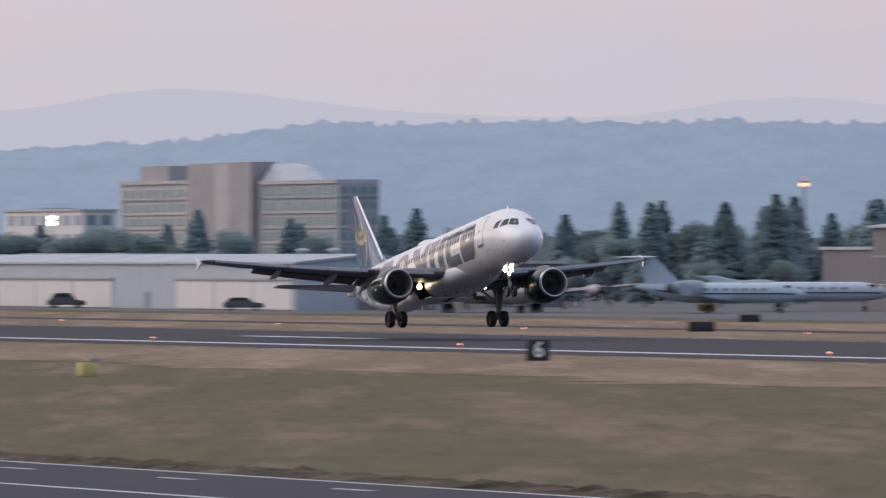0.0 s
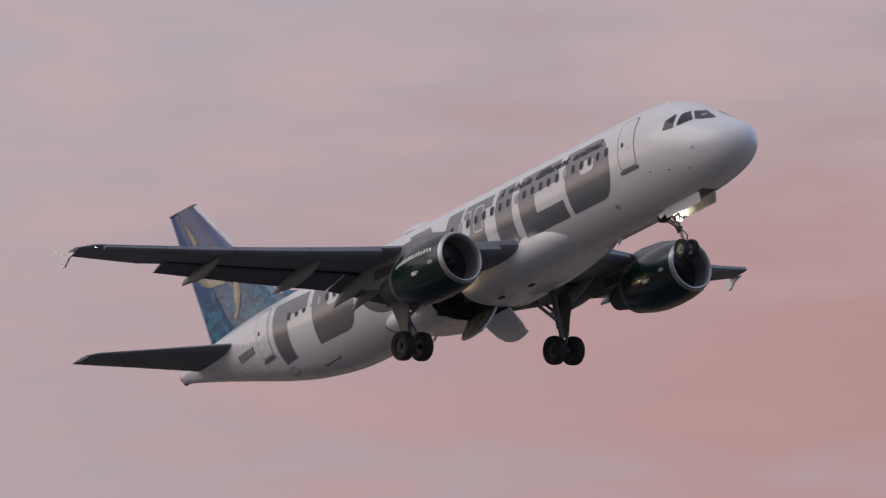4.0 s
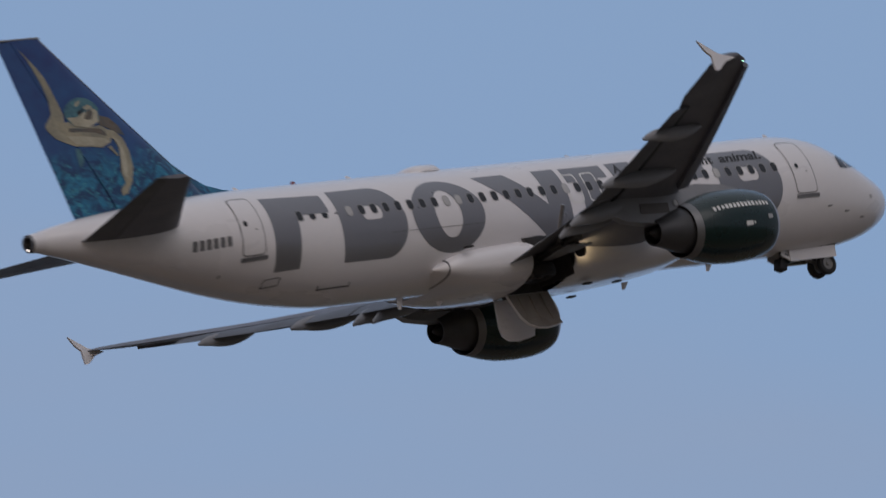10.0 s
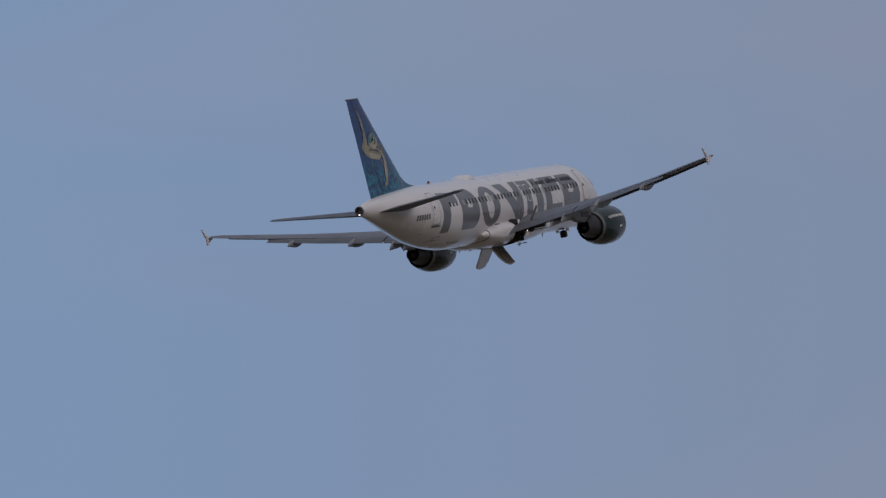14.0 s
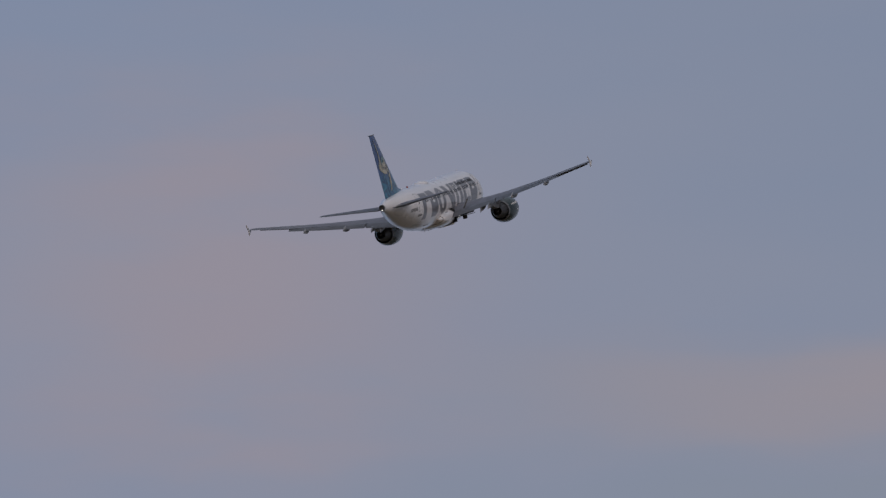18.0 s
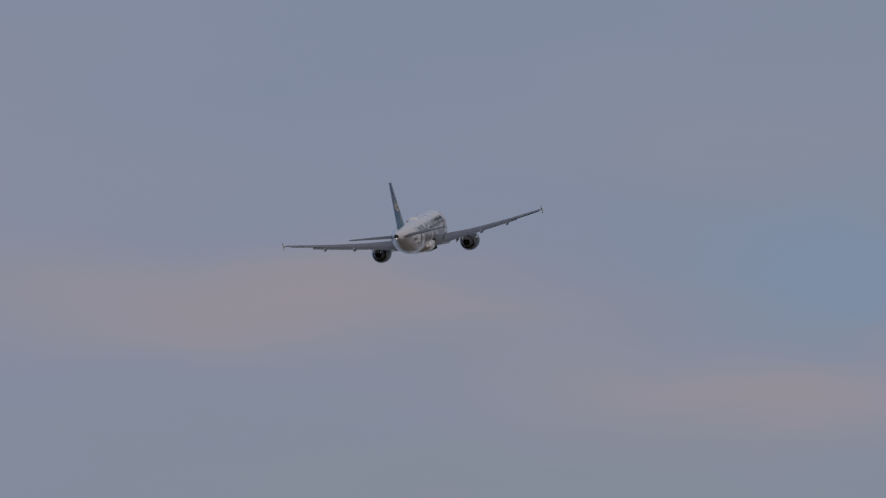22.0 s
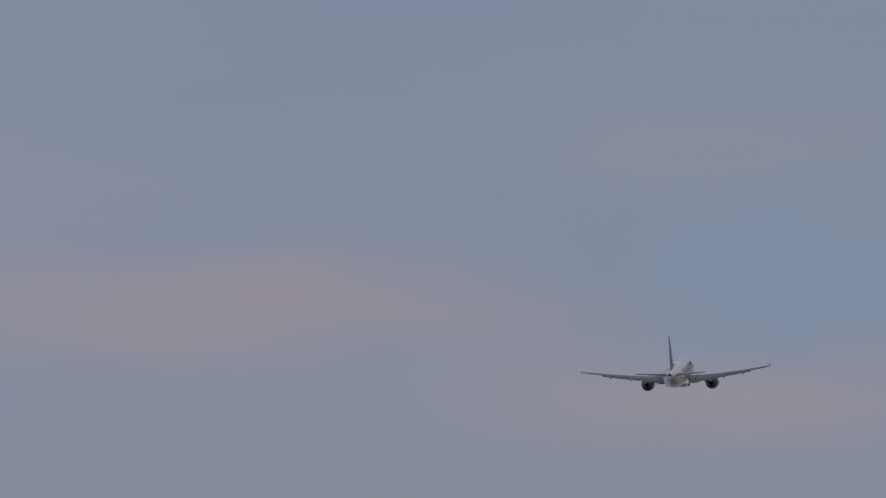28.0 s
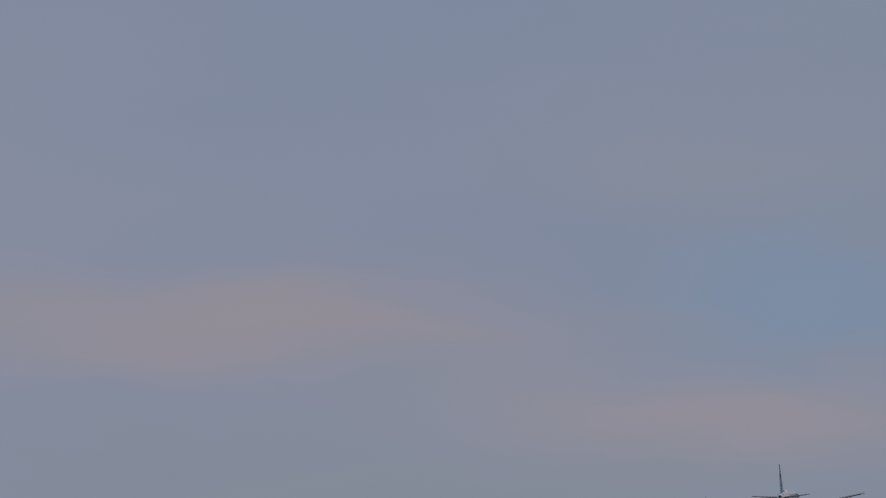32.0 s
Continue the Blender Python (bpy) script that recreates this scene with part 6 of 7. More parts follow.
def control_tower(x, y):
    b = thing("control_tower", "grey airport control tower with a glazed cab", "tower", Matrix.Translation((x, y, 0)))

    def octo(name, rows, ma, par=b, label=""):
        bm = bmesh.new()
        spun(bm, [(z, r) for z, r in rows], (0, 0, 0), "z", 8, caps=True, start=math.pi / 8)
        return part(name, bm, ma, par, label)

    octo("shaft", [(0, 4.6), (44.3, 4.6)], M_CONC)
    octo("lower_deck", [(49.0, 7.0), (49.0, 7.75), (49.35, 7.75), (51.95, 5.4), (52.0, 4.6)], M_DECK, label="wide slate-grey sloping deck roof")
    octo("deck_wall", [(44.2, 6.0), (46.7, 7.05), (49.02, 7.15)], M_TOWER, label="grey wall below the deck roof")
    octo("deck_window_band", [(47.55, 7.12), (48.6, 7.17)], M_TOWERGLASS)
    for k in range(3):
        octo("deck_seam", [(49.6 + k * 0.7, 7.56 - k * 0.63), (49.68 + k * 0.7, 7.5 - k * 0.63)], M_BLACK)
    octo("cab_wall", [(51.9, 4.6), (52.8, 4.6)], M_CONC)
    octo("cab_glass", [(52.8, 4.35), (54.1, 4.75)], M_PANE, label="teal-tinted cab windows")
    octo("cab_eave", [(54.05, 4.75), (54.3, 5.0)], M_BLACK)
    octo("cab_roof", [(54.3, 5.05), (55.75, 5.05), (55.9, 4.9), (55.9, 2.0)], M_TOWER)
    octo("roof_room", [(55.9, 3.4), (56.9, 3.3), (57.0, 3.1)], M_TOWER)
    octo("radar_dome", [(57.0, 1.9), (58.0, 1.9), (58.2, 1.6), (58.3, 0.3)], M_SLATE)
    for a in range(5):
        bm = bmesh.new()
        tube(bm, (3.2 * math.cos(a * 1.25), 3.2 * math.sin(a * 1.25), 56.3), (3.2 * math.cos(a * 1.25), 3.2 * math.sin(a * 1.25), 58.2 + 0.5 * (a % 3)), 0.06, n=6)
        part("antenna_mast", bm, M_POLE, b)


control_tower(-501.4, 488.5)


# ---- light masts ----
def mast(h, lamp, ring=0.6):
    b = thing("light_mast", "tall steel light mast with lit amber lamps", "light mast")
    bm = bmesh.new()
    tube(bm, (0, 0, 0), (0, 0, h), 0.3, 0.14, 12)
    part("pole", bm, M_POLE, b)
    bm = bmesh.new()
    spun(bm, [(h - 0.1, ring * 0.3), (h - 0.1, ring), (h + 0.12, ring), (h + 0.12, ring * 0.3), (h - 0.1, ring * 0.3)], (0, 0, 0), "z", 16)
    part("lamp_ring", bm, M_POLE, b)
    for k in range(6):
        a = k * math.pi / 3
        bm = bmesh.new()
        x, y = ring * 0.8 * math.cos(a), ring * 0.8 * math.sin(a)
        box(bm, x - 0.16, x + 0.16, y - 0.16, y + 0.16, h - 0.55, h - 0.12, 0.05)
        part("lamp", bm, lamp, b, "lit amber lamp")
    bm = bmesh.new()
    spun(bm, [(h + 0.12, 0.05), (h + 0.5, 0.05), (h + 0.52, 0.09), (h + 0.72, 0.09), (h + 0.75, 0.01)], (0, 0, 0), "z", 10, caps=True)
    part("warning_lamp", bm, M_REDSIGN, b, "red warning lamp on the top")
    return b


m0 = mast(16.0, M_SODIUM)
m0.matrix_basis = Matrix.Translation((-1203, 492.5, 0))
tagged(m0, group="apron light masts")
for x, y, k in ((-1181.8, 541.6, 1.08), (-1157.7, 591.5, 1.05), (-1129.8, 643.1, 1.26)):
    copy_thing(m0, Matrix.Translation((x, y, 0))).scale = (1, 1, k)
fl = thing("flood_mast", "mast with bright white flood lamps", "light mast", Matrix.Translation((-1237, 399.7, 0)))
bm = bmesh.new()
tube(bm, (0, 0, 0), (0, 0, 12.6), 0.16, 0.1, 10)
part("pole", bm, M_POLE, fl)
bm = bmesh.new()
box(bm, -0.08, 0.08, -1.6, 3.2, 12.5, 12.62)
part("cross_arm", bm, M_POLE, fl)
for z in (11.3, 10.6):
    bm = bmesh.new()
    spun(bm, [(0.0, 0.5), (0.25, 0.56), (0.5, 0.5)], (0.3, 0, z - 0.25), "z", 16, caps=True)
    part("lamp", bm, M_FLOOD, fl, "lit white flood lamp")

# ---- runway lights, boards and markers ----
el = thing("runway_edge_light", "small lit runway edge light", "runway light")
bm = bmesh.new()
tube(bm, (0, 0, 0), (0, 0, 0.28), 0.06, 0.05, 8)
part("stem", bm, M_YELLOW, el)
bm = bmesh.new()
spun(bm, [(0.28, 0.045), (0.32, 0.055), (0.37, 0.045), (0.39, 0.01)], (0, 0, 0), "z", 10, caps=True)
part("lens", bm, M_EDGE, el, "glowing pinkish lens")
el.matrix_basis = Matrix.Translation((-518, 213.6, 0.03))
tagged(el, group="runway edge lights")
for k in range(-14, 10):
    if k:
        copy_thing(el, Matrix.Translation((-518 + 60.3 * k, 213.6, 0.03)))
    copy_thing(el, Matrix.Translation((-660 + 58 * k, 270.5, 0.03)))
copy_thing(el, Matrix.Translation((-797, 361, 0.03)))


def board(name, w, h, label, material, face=None, digit="", legs=True):
    """A board that faces along the runway, on two legs."""
    b = thing(name, label, "airfield sign")
    bm = bmesh.new()
    box(bm, -0.14, 0.14, -w / 2, w / 2, 0.25, 0.25 + h, 0.03)
    part("board", bm, material, b)
    for y in (-w * 0.35, w * 0.35):
        bm = bmesh.new()
        tube(bm, (0, y, 0), (0, y, 0.27), 0.04, n=8)
        part("leg", bm, M_POLE, b)
    if digit:
        cu = bpy.data.curves.new("digit", "FONT")
        cu.body, cu.size, cu.align_x, cu.align_y = digit, 1.15, "CENTER", "CENTER"
        cu.offset = 0.03
        ob = new("digit", cu)
        me = bpy.data.meshes.new_from_object(ob.evaluated_get(bpy.context.evaluated_depsgraph_get()))
        bpy.data.objects.remove(ob)
        for v in me.vertices:
            v.co = (0.15, v.co.x, 0.25 + h / 2 + v.co.y)
        me.materials.clear()
        me.materials.append(M_LETTER_WHITE)
        ob = new("digit", me)
        ob.parent = b
        ob["label"] = "white numeral 6"
    return b


board("distance_board", 1.25, 1.12, "black runway distance board with white numeral 6", M_BLACK, digit="6").matrix_basis = Matrix.Translation((-489.8, 185.3, 0))
board("dark_sign", 2.05, 0.75, "low dark airfield sign board", M_BLACK).matrix_basis = Matrix.Translation((-691.6, 274.8, 0))
board("dark_sign", 1.9, 0.65, "low dark airfield sign board", M_BLACK).matrix_basis = Matrix.Translation((-803.0, 323.6, 0))
board("dark_sign", 1.9, 0.65, "low dark airfield sign board", M_BLACK).matrix_basis = Matrix.Translation((-842, 382, 0))
board("yellow_sign", 2.4, 0.75, "low yellow airfield sign board", M_YELLOW).matrix_basis = Matrix.Translation((-669, 340.6, 0))
board("yellow_sign", 2.0, 0.7, "low yellow airfield sign board", M_YELLOW).matrix_basis = Matrix.Translation((-985, 392, 0))
board("yellow_sign", 2.6, 0.7, "low yellow airfield sign board", M_YELLOW).matrix_basis = Matrix.Translation((-890, 402, 0))
board("yellow_sign", 2.0, 0.7, "low yellow airfield sign board", M_YELLOW).matrix_basis = Matrix.Translation((-870, 440, 0))
mk = thing("yellow_marker", "pale yellow box marker on the grass", "marker", Matrix.Translation((-451, 147.6, 0)))
bm = bmesh.new()
box(bm, -0.35, 0.35, -0.45, 0.35, 0, 0.65, 0.05)
part("body", bm, M_LIME, mk)
bm = bmesh.new()
tube(bm, (0, 0.2, 0.6), (0, 0.2, 1.15), 0.05, n=8)
box(bm, -0.3, 0.3, -0.05, 0.6, 0.75, 0.85)
part("top_bracket", bm, M_POLE, mk)


# ---- parked jets ----
def bizjet(length, stripe, high=True):
    """A rear-engined business jet with a high tail; x is forward, on its wheels."""
    j = thing("business_jet", "white rear-engined business jet with a dark stripe", "airplane")
    L = length
    tab = [(0, 0.0, -0.05, 0.02), (0.03 * L, 0.42, -0.42, 0.42), (0.08 * L, 0.85, -0.75, 0.8), (0.14 * L, 1.15, -0.95, 1.05), (0.2 * L, 1.2, -1.0, 1.1), (0.66 * L, 1.2, -1.0, 1.1), (0.8 * L, 1.15, -0.5, 0.85), (0.93 * L, 1.0, 0.35, 0.4), (0.98 * L, 0.9, 0.6, 0.15)]
    z0, ox = 2.1, L / 2
    bm = bmesh.new()
    rings = []
    for i in range(34):
        s = 0.98 * L * (i / 33) ** 1.15
        zt, zb, w = curve_at(tab, s)
        rings.append([(ox - s, w * math.sin(2 * math.pi * k / 24), z0 + (zt + zb) / 2 + (zt - zb) / 2 * math.cos(2 * math.pi * k / 24)) for k in range(24)])
    loft(bm, rings)
    part("fuselage", bm, M_JET, j)
    for sd in (-1, 1):
        bm = bmesh.new()
        rows = []
        for i in range(20):
            s = 0.06 * L + 0.8 * L * i / 19
            zt, zb, w = curve_at(tab, s)
            rows.append([(ox - s, sd * (w + 0.012), z0 + (zt + zb) / 2 + dz) for dz in (-0.18, 0.0)])
        for a, c in zip(rows, rows[1:]):
            bm.faces.new([bm.verts.new(p) for p in (a[0], c[0], c[1], a[1])])
        part("stripe", bm, stripe, j, "dark stripe along the side")
    for sd in (-1, 1):
        for k in range(7):
            s = 0.24 * L + k * 0.055 * L
            bm = bmesh.new()
            box(bm, ox - s - 0.22, ox - s + 0.22, sd * 1.07 - 0.04, sd * 1.07 + 0.04, z0 + 0.34, z0 + 0.62, 0.03)
            part("cabin_window", bm, M_JETGLASS, j)
    bm = bmesh.new()
    box(bm, ox - 0.125 * L, ox - 0.085 * L, -0.75, 0.75, z0 + 0.55, z0 + 0.92, 0.1)
    part("cockpit_window", bm, M_GLASS, j)
    for sd in (-1, 1):
        bm = bmesh.new()
        loft(bm, [[(ox - s0, sd * y, z), (ox - s0 - c * 0.4, sd * y, z + t), (ox - s0 - c, sd * y, z), (ox - s0 - c * 0.4, sd * y, z - t)] for y, s0, c, z, t in ((0.6, 0.42 * L, 5.2, z0 - 0.75, 0.3), (4.0, 0.5 * L, 3.2, z0 - 0.55, 0.16), (10.0, 0.64 * L, 1.4, z0 - 0.1, 0.07))])
        wg = part("wing", bm, M_JET, j)
        bm = bmesh.new()
        loft(bm, [[(ox - 0.64 * L, sd * 9.95, z0 - 0.1), (ox - 0.64 * L - 1.4, sd * 9.95, z0 - 0.1), (ox - 0.64 * L - 0.7, sd * 10.02, z0 - 0.1)], [(ox - 0.68 * L, sd * 10.3, z0 + 1.2), (ox - 0.68 * L - 0.7, sd * 10.3, z0 + 1.2), (ox - 0.68 * L - 0.35, sd * 10.35, z0 + 1.2)]])
        part("winglet", bm, M_JET, wg)
        bm = bmesh.new()
        spun(bm, [(ox - 0.585 * L, 0.60), (ox - 0.59 * L, 0.70), (ox - 0.63 * L, 0.80), (ox - 0.70 * L, 0.76), (ox - 0.765 * L, 0.50), (ox - 0.765 * L, 0.42), (ox - 0.63 * L, 0.42), (ox - 0.60 * L, 0.56)], (0, sd * 1.85, z0 + 0.66), n=20)
        en = part("engine", bm, M_JETPOD, j, "grey rear engine pod")
        bm = bmesh.new()
        spun(bm, [(ox - 0.60 * L, 0.02), (ox - 0.61 * L, 0.30), (ox - 0.61 * L, 0.58), (ox - 0.605 * L, 0.58), (ox - 0.60 * L, 0.3)], (0, sd * 1.85, z0 + 0.66), n=16)
        part("inlet", bm, M_BAY, en, "dark engine inlet")
        bm = bmesh.new()
        spun(bm, [(ox - 0.755 * L, 0.52), (ox - 0.80 * L, 0.40), (ox - 0.80 * L, 0.34), (ox - 0.755 * L, 0.36)], (0, sd * 1.85, z0 + 0.66), n=16)
        part("exhaust_nozzle", bm, M_BAY, en, "dark exhaust nozzle")
        bm = bmesh.new()
        box(bm, ox - 0.72 * L, ox - 0.63 * L, min(sd * 0.8, sd * 1.3), max(sd * 0.8, sd * 1.3), z0 + 0.5, z0 + 0.7)
        part("pylon", bm, M_JET, en)
        bm = bmesh.new()
        loft(bm, [[(ox - s0, sd * y, z), (ox - s0 - c * 0.4, sd * y, z + 0.11), (ox - s0 - c, sd * y, z), (ox - s0 - c * 0.4, sd * y, z - 0.11)] for y, s0, c, z in ((0.0, 0.85 * L, 2.8, z0 + (3.95 if high else 1.0)), (3.9, 0.85 * L + 3.4, 1.6, z0 + (3.9 if high else 1.0)))])
        part("tailplane", bm, M_JET, j)
        bm = bmesh.new()
        wheel(bm, (ox - 0.56 * L, sd * 2.1, 0.42), 0.42, 0.5, 16)
        tube(bm, (ox - 0.56 * L, sd * 2.1, 0.42), (ox - 0.56 * L, sd * 2.1, z0 - 0.7), 0.08, n=8)
        part("main_wheel", bm, M_TYRE, j)
    bm = bmesh.new()
    loft(bm, [[(ox - s0, 0, z), (ox - s0 - c * 0.35, 0.14 * k, z), (ox - s0 - c, 0, z), (ox - s0 - c * 0.35, -0.14 * k, z)] for s0, c, z, k in ((0.68 * L, 5.0, z0 + 0.8, 1), (0.73 * L, 3.6, z0 + 1.35, 1), (0.80 * L, 2.7, z0 + (2.6 if high else 1.6), 0.8), (0.865 * L, 2.2, z0 + (3.95 if high else 1.9), 0.6))])
    part("tail_fin", bm, M_JET, j)
    bm = bmesh.new()
    wheel(bm, (ox - 0.14 * L, 0, 0.3), 0.3, 0.4, 14)
    tube(bm, (ox - 0.14 * L, 0, 0.3), (ox - 0.14 * L, 0, z0 - 0.7), 0.07, n=8)
    part("nose_wheel", bm, M_TYRE, j)
    return j


jet = bizjet(18.6, M_NAVY)
other = tagged(bizjet(23, M_NAVY, False), group="parked business jets")
other.matrix_basis = pose(-1018.2, 415.2, 0, 0, 0, 67)
tagged(jet, group="parked business jets")
jet.matrix_basis = pose(-984.4, 393.1, 0, 0, 0, 68)
for x, y, a, k in ((-947.4, 404.1, 66, 0.6),):
    copy_thing(jet, pose(x, y, 0, 0, 0, a)).scale = (k, k, k)


def four_engined_plane(at):
    """An old four-engined propeller aeroplane on its wheels; x is forward."""
    p = thing("propeller_airliner", "pinkish-white four-engined propeller aeroplane parked on the apron", "airplane", at)
    tab = [(0, 0.0, 2.35, 2.25), (0.5, 0.75, 2.95, 1.55), (1.6, 1.25, 3.65, 1.15), (3.2, 1.5, 4.2, 1.0), (5.5, 1.58, 4.25, 0.98), (21, 1.58, 4.25, 0.98), (25, 1.25, 4.2, 1.5), (29, 0.65, 4.0, 2.6), (31.5, 0.15, 3.6, 3.3)]
    ox = 15.5
    upper, lower = [], []
    for i in range(36):
        sx = 31.5 * i / 35
        w, zt, zb = curve_at(tab, sx)
        zm, zr = (zt + zb) / 2, (zt - zb) / 2
        upper.append([(ox - sx, w * math.sin(2 * math.pi * k / 24), zm + zr * math.cos(2 * math.pi * k / 24)) for k in range(24)])
        lower.append([(ox - sx, w * 1.012 * math.cos(math.pi * k / 12), zm - 0.1 * zr - 0.915 * zr * math.sin(math.pi * k / 12)) for k in range(13)])
    for nm, rings, ma, lb in (("fuselage", upper, M_OLDWHITE, ""), ("belly", lower, M_OLDGREY, "dull grey lower hull")):
        bm = bmesh.new()
        loft(bm, rings)
        part(nm, bm, ma, p, lb)
    bm = bmesh.new()
    box(bm, ox - 3.4, ox - 1.7, -1.15, 1.15, 3.25, 3.8, 0.15)
    part("cockpit_window", bm, M_GLASS, p, "dark cockpit window")
    bm = bmesh.new()
    loft(bm, [[(ox - s0, 0, z), (ox - s0 - c * 0.35, 0.2 * k, z), (ox - s0 - c, 0, z), (ox - s0 - c * 0.35, -0.2 * k, z)] for s0, c, z, k in ((22.5, 7.5, 3.9, 0.6), (25.5, 5.2, 5.0, 1), (27.5, 3.3, 8.6, 0.8), (28.2, 2.3, 9.3, 0.5))])
    part("tail_fin", bm, M_OLDGREY, p, "tall narrow mauve-grey tail fin")
    for sd in (-1, 1):
        bm = bmesh.new()
        loft(bm, [[(ox - s0, sd * y, z), (ox - s0 - c * 0.4, sd * y, z + t), (ox - s0 - c, sd * y, z), (ox - s0 - c * 0.4, sd * y, z - t)] for y, s0, c, z, t in ((0.4, 26.0, 4.2, 3.5, 0.2), (6.0, 27.6, 2.0, 4.4, 0.09))])
        part("tailplane", bm, M_OLDWHITE, p)
        bm = bmesh.new()
        loft(bm, [[(ox - s0, sd * y, z), (ox - s0 - c * 0.35, sd * y, z + t), (ox - s0 - c, sd * y, z), (ox - s0 - c * 0.35, sd * y, z - t)] for y, s0, c, z, t in ((0.8, 10.6, 6.2, 1.75, 0.42), (6.0, 11.2, 5.0, 2.15, 0.32), (17.6, 13.2, 2.2, 3.15, 0.1))])
        wing = part("wing", bm, M_OLDGREY, p)
        for y, z in ((5.4, 2.05), (10.6, 2.5)):
            bm = bmesh.new()
            spun(bm, [(ox - 7.6, 0.40), (ox - 7.9, 0.52), (ox - 8.6, 0.60), (ox - 11.0, 0.56), (ox - 13.4, 0.25), (ox - 13.6, 0.02)], (0, sd * y, z), n=18)
            en = part("engine", bm, M_OLDWHITE, p, "pale engine nacelle")
            bm = bmesh.new()
            spun(bm, [(ox - 7.0, 0.02), (ox - 7.15, 0.18), (ox - 7.6, 0.26), (ox - 7.75, 0.44), (ox - 7.8, 0.02)], (0, sd * y, z), n=14)
            part("spinner", bm, M_BAY, en, "dark propeller hub")
            for k in range(4):
                a = 0.5 + k * math.pi / 2
                u, v = Vector((0, math.cos(a), math.sin(a))), Vector((0.05, -math.sin(a), math.cos(a)))
                c = Vector((ox - 7.3, sd * y, z))
                bm = bmesh.new()
                loft(bm, [[c + u * r - v * q, c + u * r + Vector((0.03, 0, 0)), c + u * r + v * q, c + u * r - Vector((0.03, 0, 0))] for r, q in ((0.15, 0.08), (0.8, 0.16), (1.7, 0.15), (1.95, 0.06))])
                part("propeller_blade", bm, M_BAY, en)
        bm = bmesh.new()
        for e in (-0.38, 0.38):
            wheel(bm, (ox - 13.2, sd * 5.0 + e, 0.55), 0.55, 0.4, 16)
        tube(bm, (ox - 13.2, sd * 5.0, 0.55), (ox - 12.8, sd * 5.0, 1.9), 0.13, n=8)
        part("main_wheel", bm, M_TYRE, p)
    bm = bmesh.new()
    for e in (-0.25, 0.25):
        wheel(bm, (ox - 3.0, e, 0.42), 0.42, 0.25, 14)
    tube(bm, (ox - 3.0, 0, 0.42), (ox - 3.0, 0, 1.4), 0.1, n=8)
    part("nose_wheel", bm, M_TYRE, p)
    bm = bmesh.new()
    box(bm, ox - 3.9, ox - 2.6, -0.55, -0.5, 0.75, 1.35)
    part("nose_bay_door", bm, M_OLDGREY, p)


M_OLDWHITE = mat("faded_pinkish_white_paint", (0.38, 0.355, 0.37), 0.5, 0, 0.2, 0.4, col2=(0.30, 0.28, 0.295))
M_OLDGREY = mat("dull_mauve_grey_paint", (0.225, 0.215, 0.235), 0.55, 0, 0.25, 0.5)
four_engined_plane(pose(-1004.5, 374, 0, 0, 0, -3))


# ---- small aeroplane, trucks and cars on the apron ----
def light_plane():
    j = thing("light_aeroplane", "small white high-wing propeller aeroplane", "airplane")
    tab = [(0, 0.3, -0.3, 0.3), (0.6, 0.45, -0.5, 0.5), (1.6, 0.95, -0.6, 0.55), (2.8, 0.98, -0.55, 0.55), (4.2, 0.5, -0.3, 0.3), (7.2, 0.3, 0.0, 0.1)]
    bm = bmesh.new()
    rings = []
    for i in range(16):
        s = 7.2 * i / 15
        zt, zb, w = curve_at(tab, s)
        rings.append([(3.6 - s, w * math.sin(2 * math.pi * k / 16), 1.2 + (zt + zb) / 2 + (zt - zb) / 2 * math.cos(2 * math.pi * k / 16)) for k in range(16)])
    loft(bm, rings)
    part("fuselage", bm, M_JET, j)
    bm = bmesh.new()
    loft(bm, [[(2.2, y, 2.15), (1.7, y, 2.3), (0.6, y, 2.17), (1.6, y, 2.1)] for y in (-5.4, 0, 5.4)])
    part("wing", bm, M_JET, j)
    bm = bmesh.new()
    loft(bm, [[(-2.6, 0.0, 1.4), (-3.6, 0.06, 1.4), (-3.6, -0.06, 1.4)], [(-3.3, 0.0, 2.7), (-3.9, 0.03, 2.7), (-3.9, -0.03, 2.7)]])
    part("tail_fin", bm, M_NAVY, j)
    bm = bmesh.new()
    loft(bm, [[(-2.8, y, 1.4), (-3.6, y, 1.45), (-3.6, y, 1.38)] for y in (-1.7, 1.7)])
    part("tailplane", bm, M_JET, j)
    for x, y in ((1.4, -1.1), (1.4, 1.1), (3.1, 0)):
        bm = bmesh.new()
        wheel(bm, (x, y, 0.22), 0.22, 0.16, 12)
        tube(bm, (x, y, 0.22), (x * 0.95, y * 0.5, 0.85), 0.04, n=6)
        part("wheel", bm, M_TYRE, j)
    return j


lp = light_plane()
lp.matrix_basis = pose(-905, 436, 0, 0, 0, 60)
copy_thing(lp, pose(-815, 462, 0, 0, 0, 50))


def wheels(par, xs, w, r=0.45):
    for x in xs:
        for y in (-w, w):
            bm = bmesh.new()
            wheel(bm, (x, y, r), r, 0.28, 16)
            part("wheel", bm, M_TYRE, par)


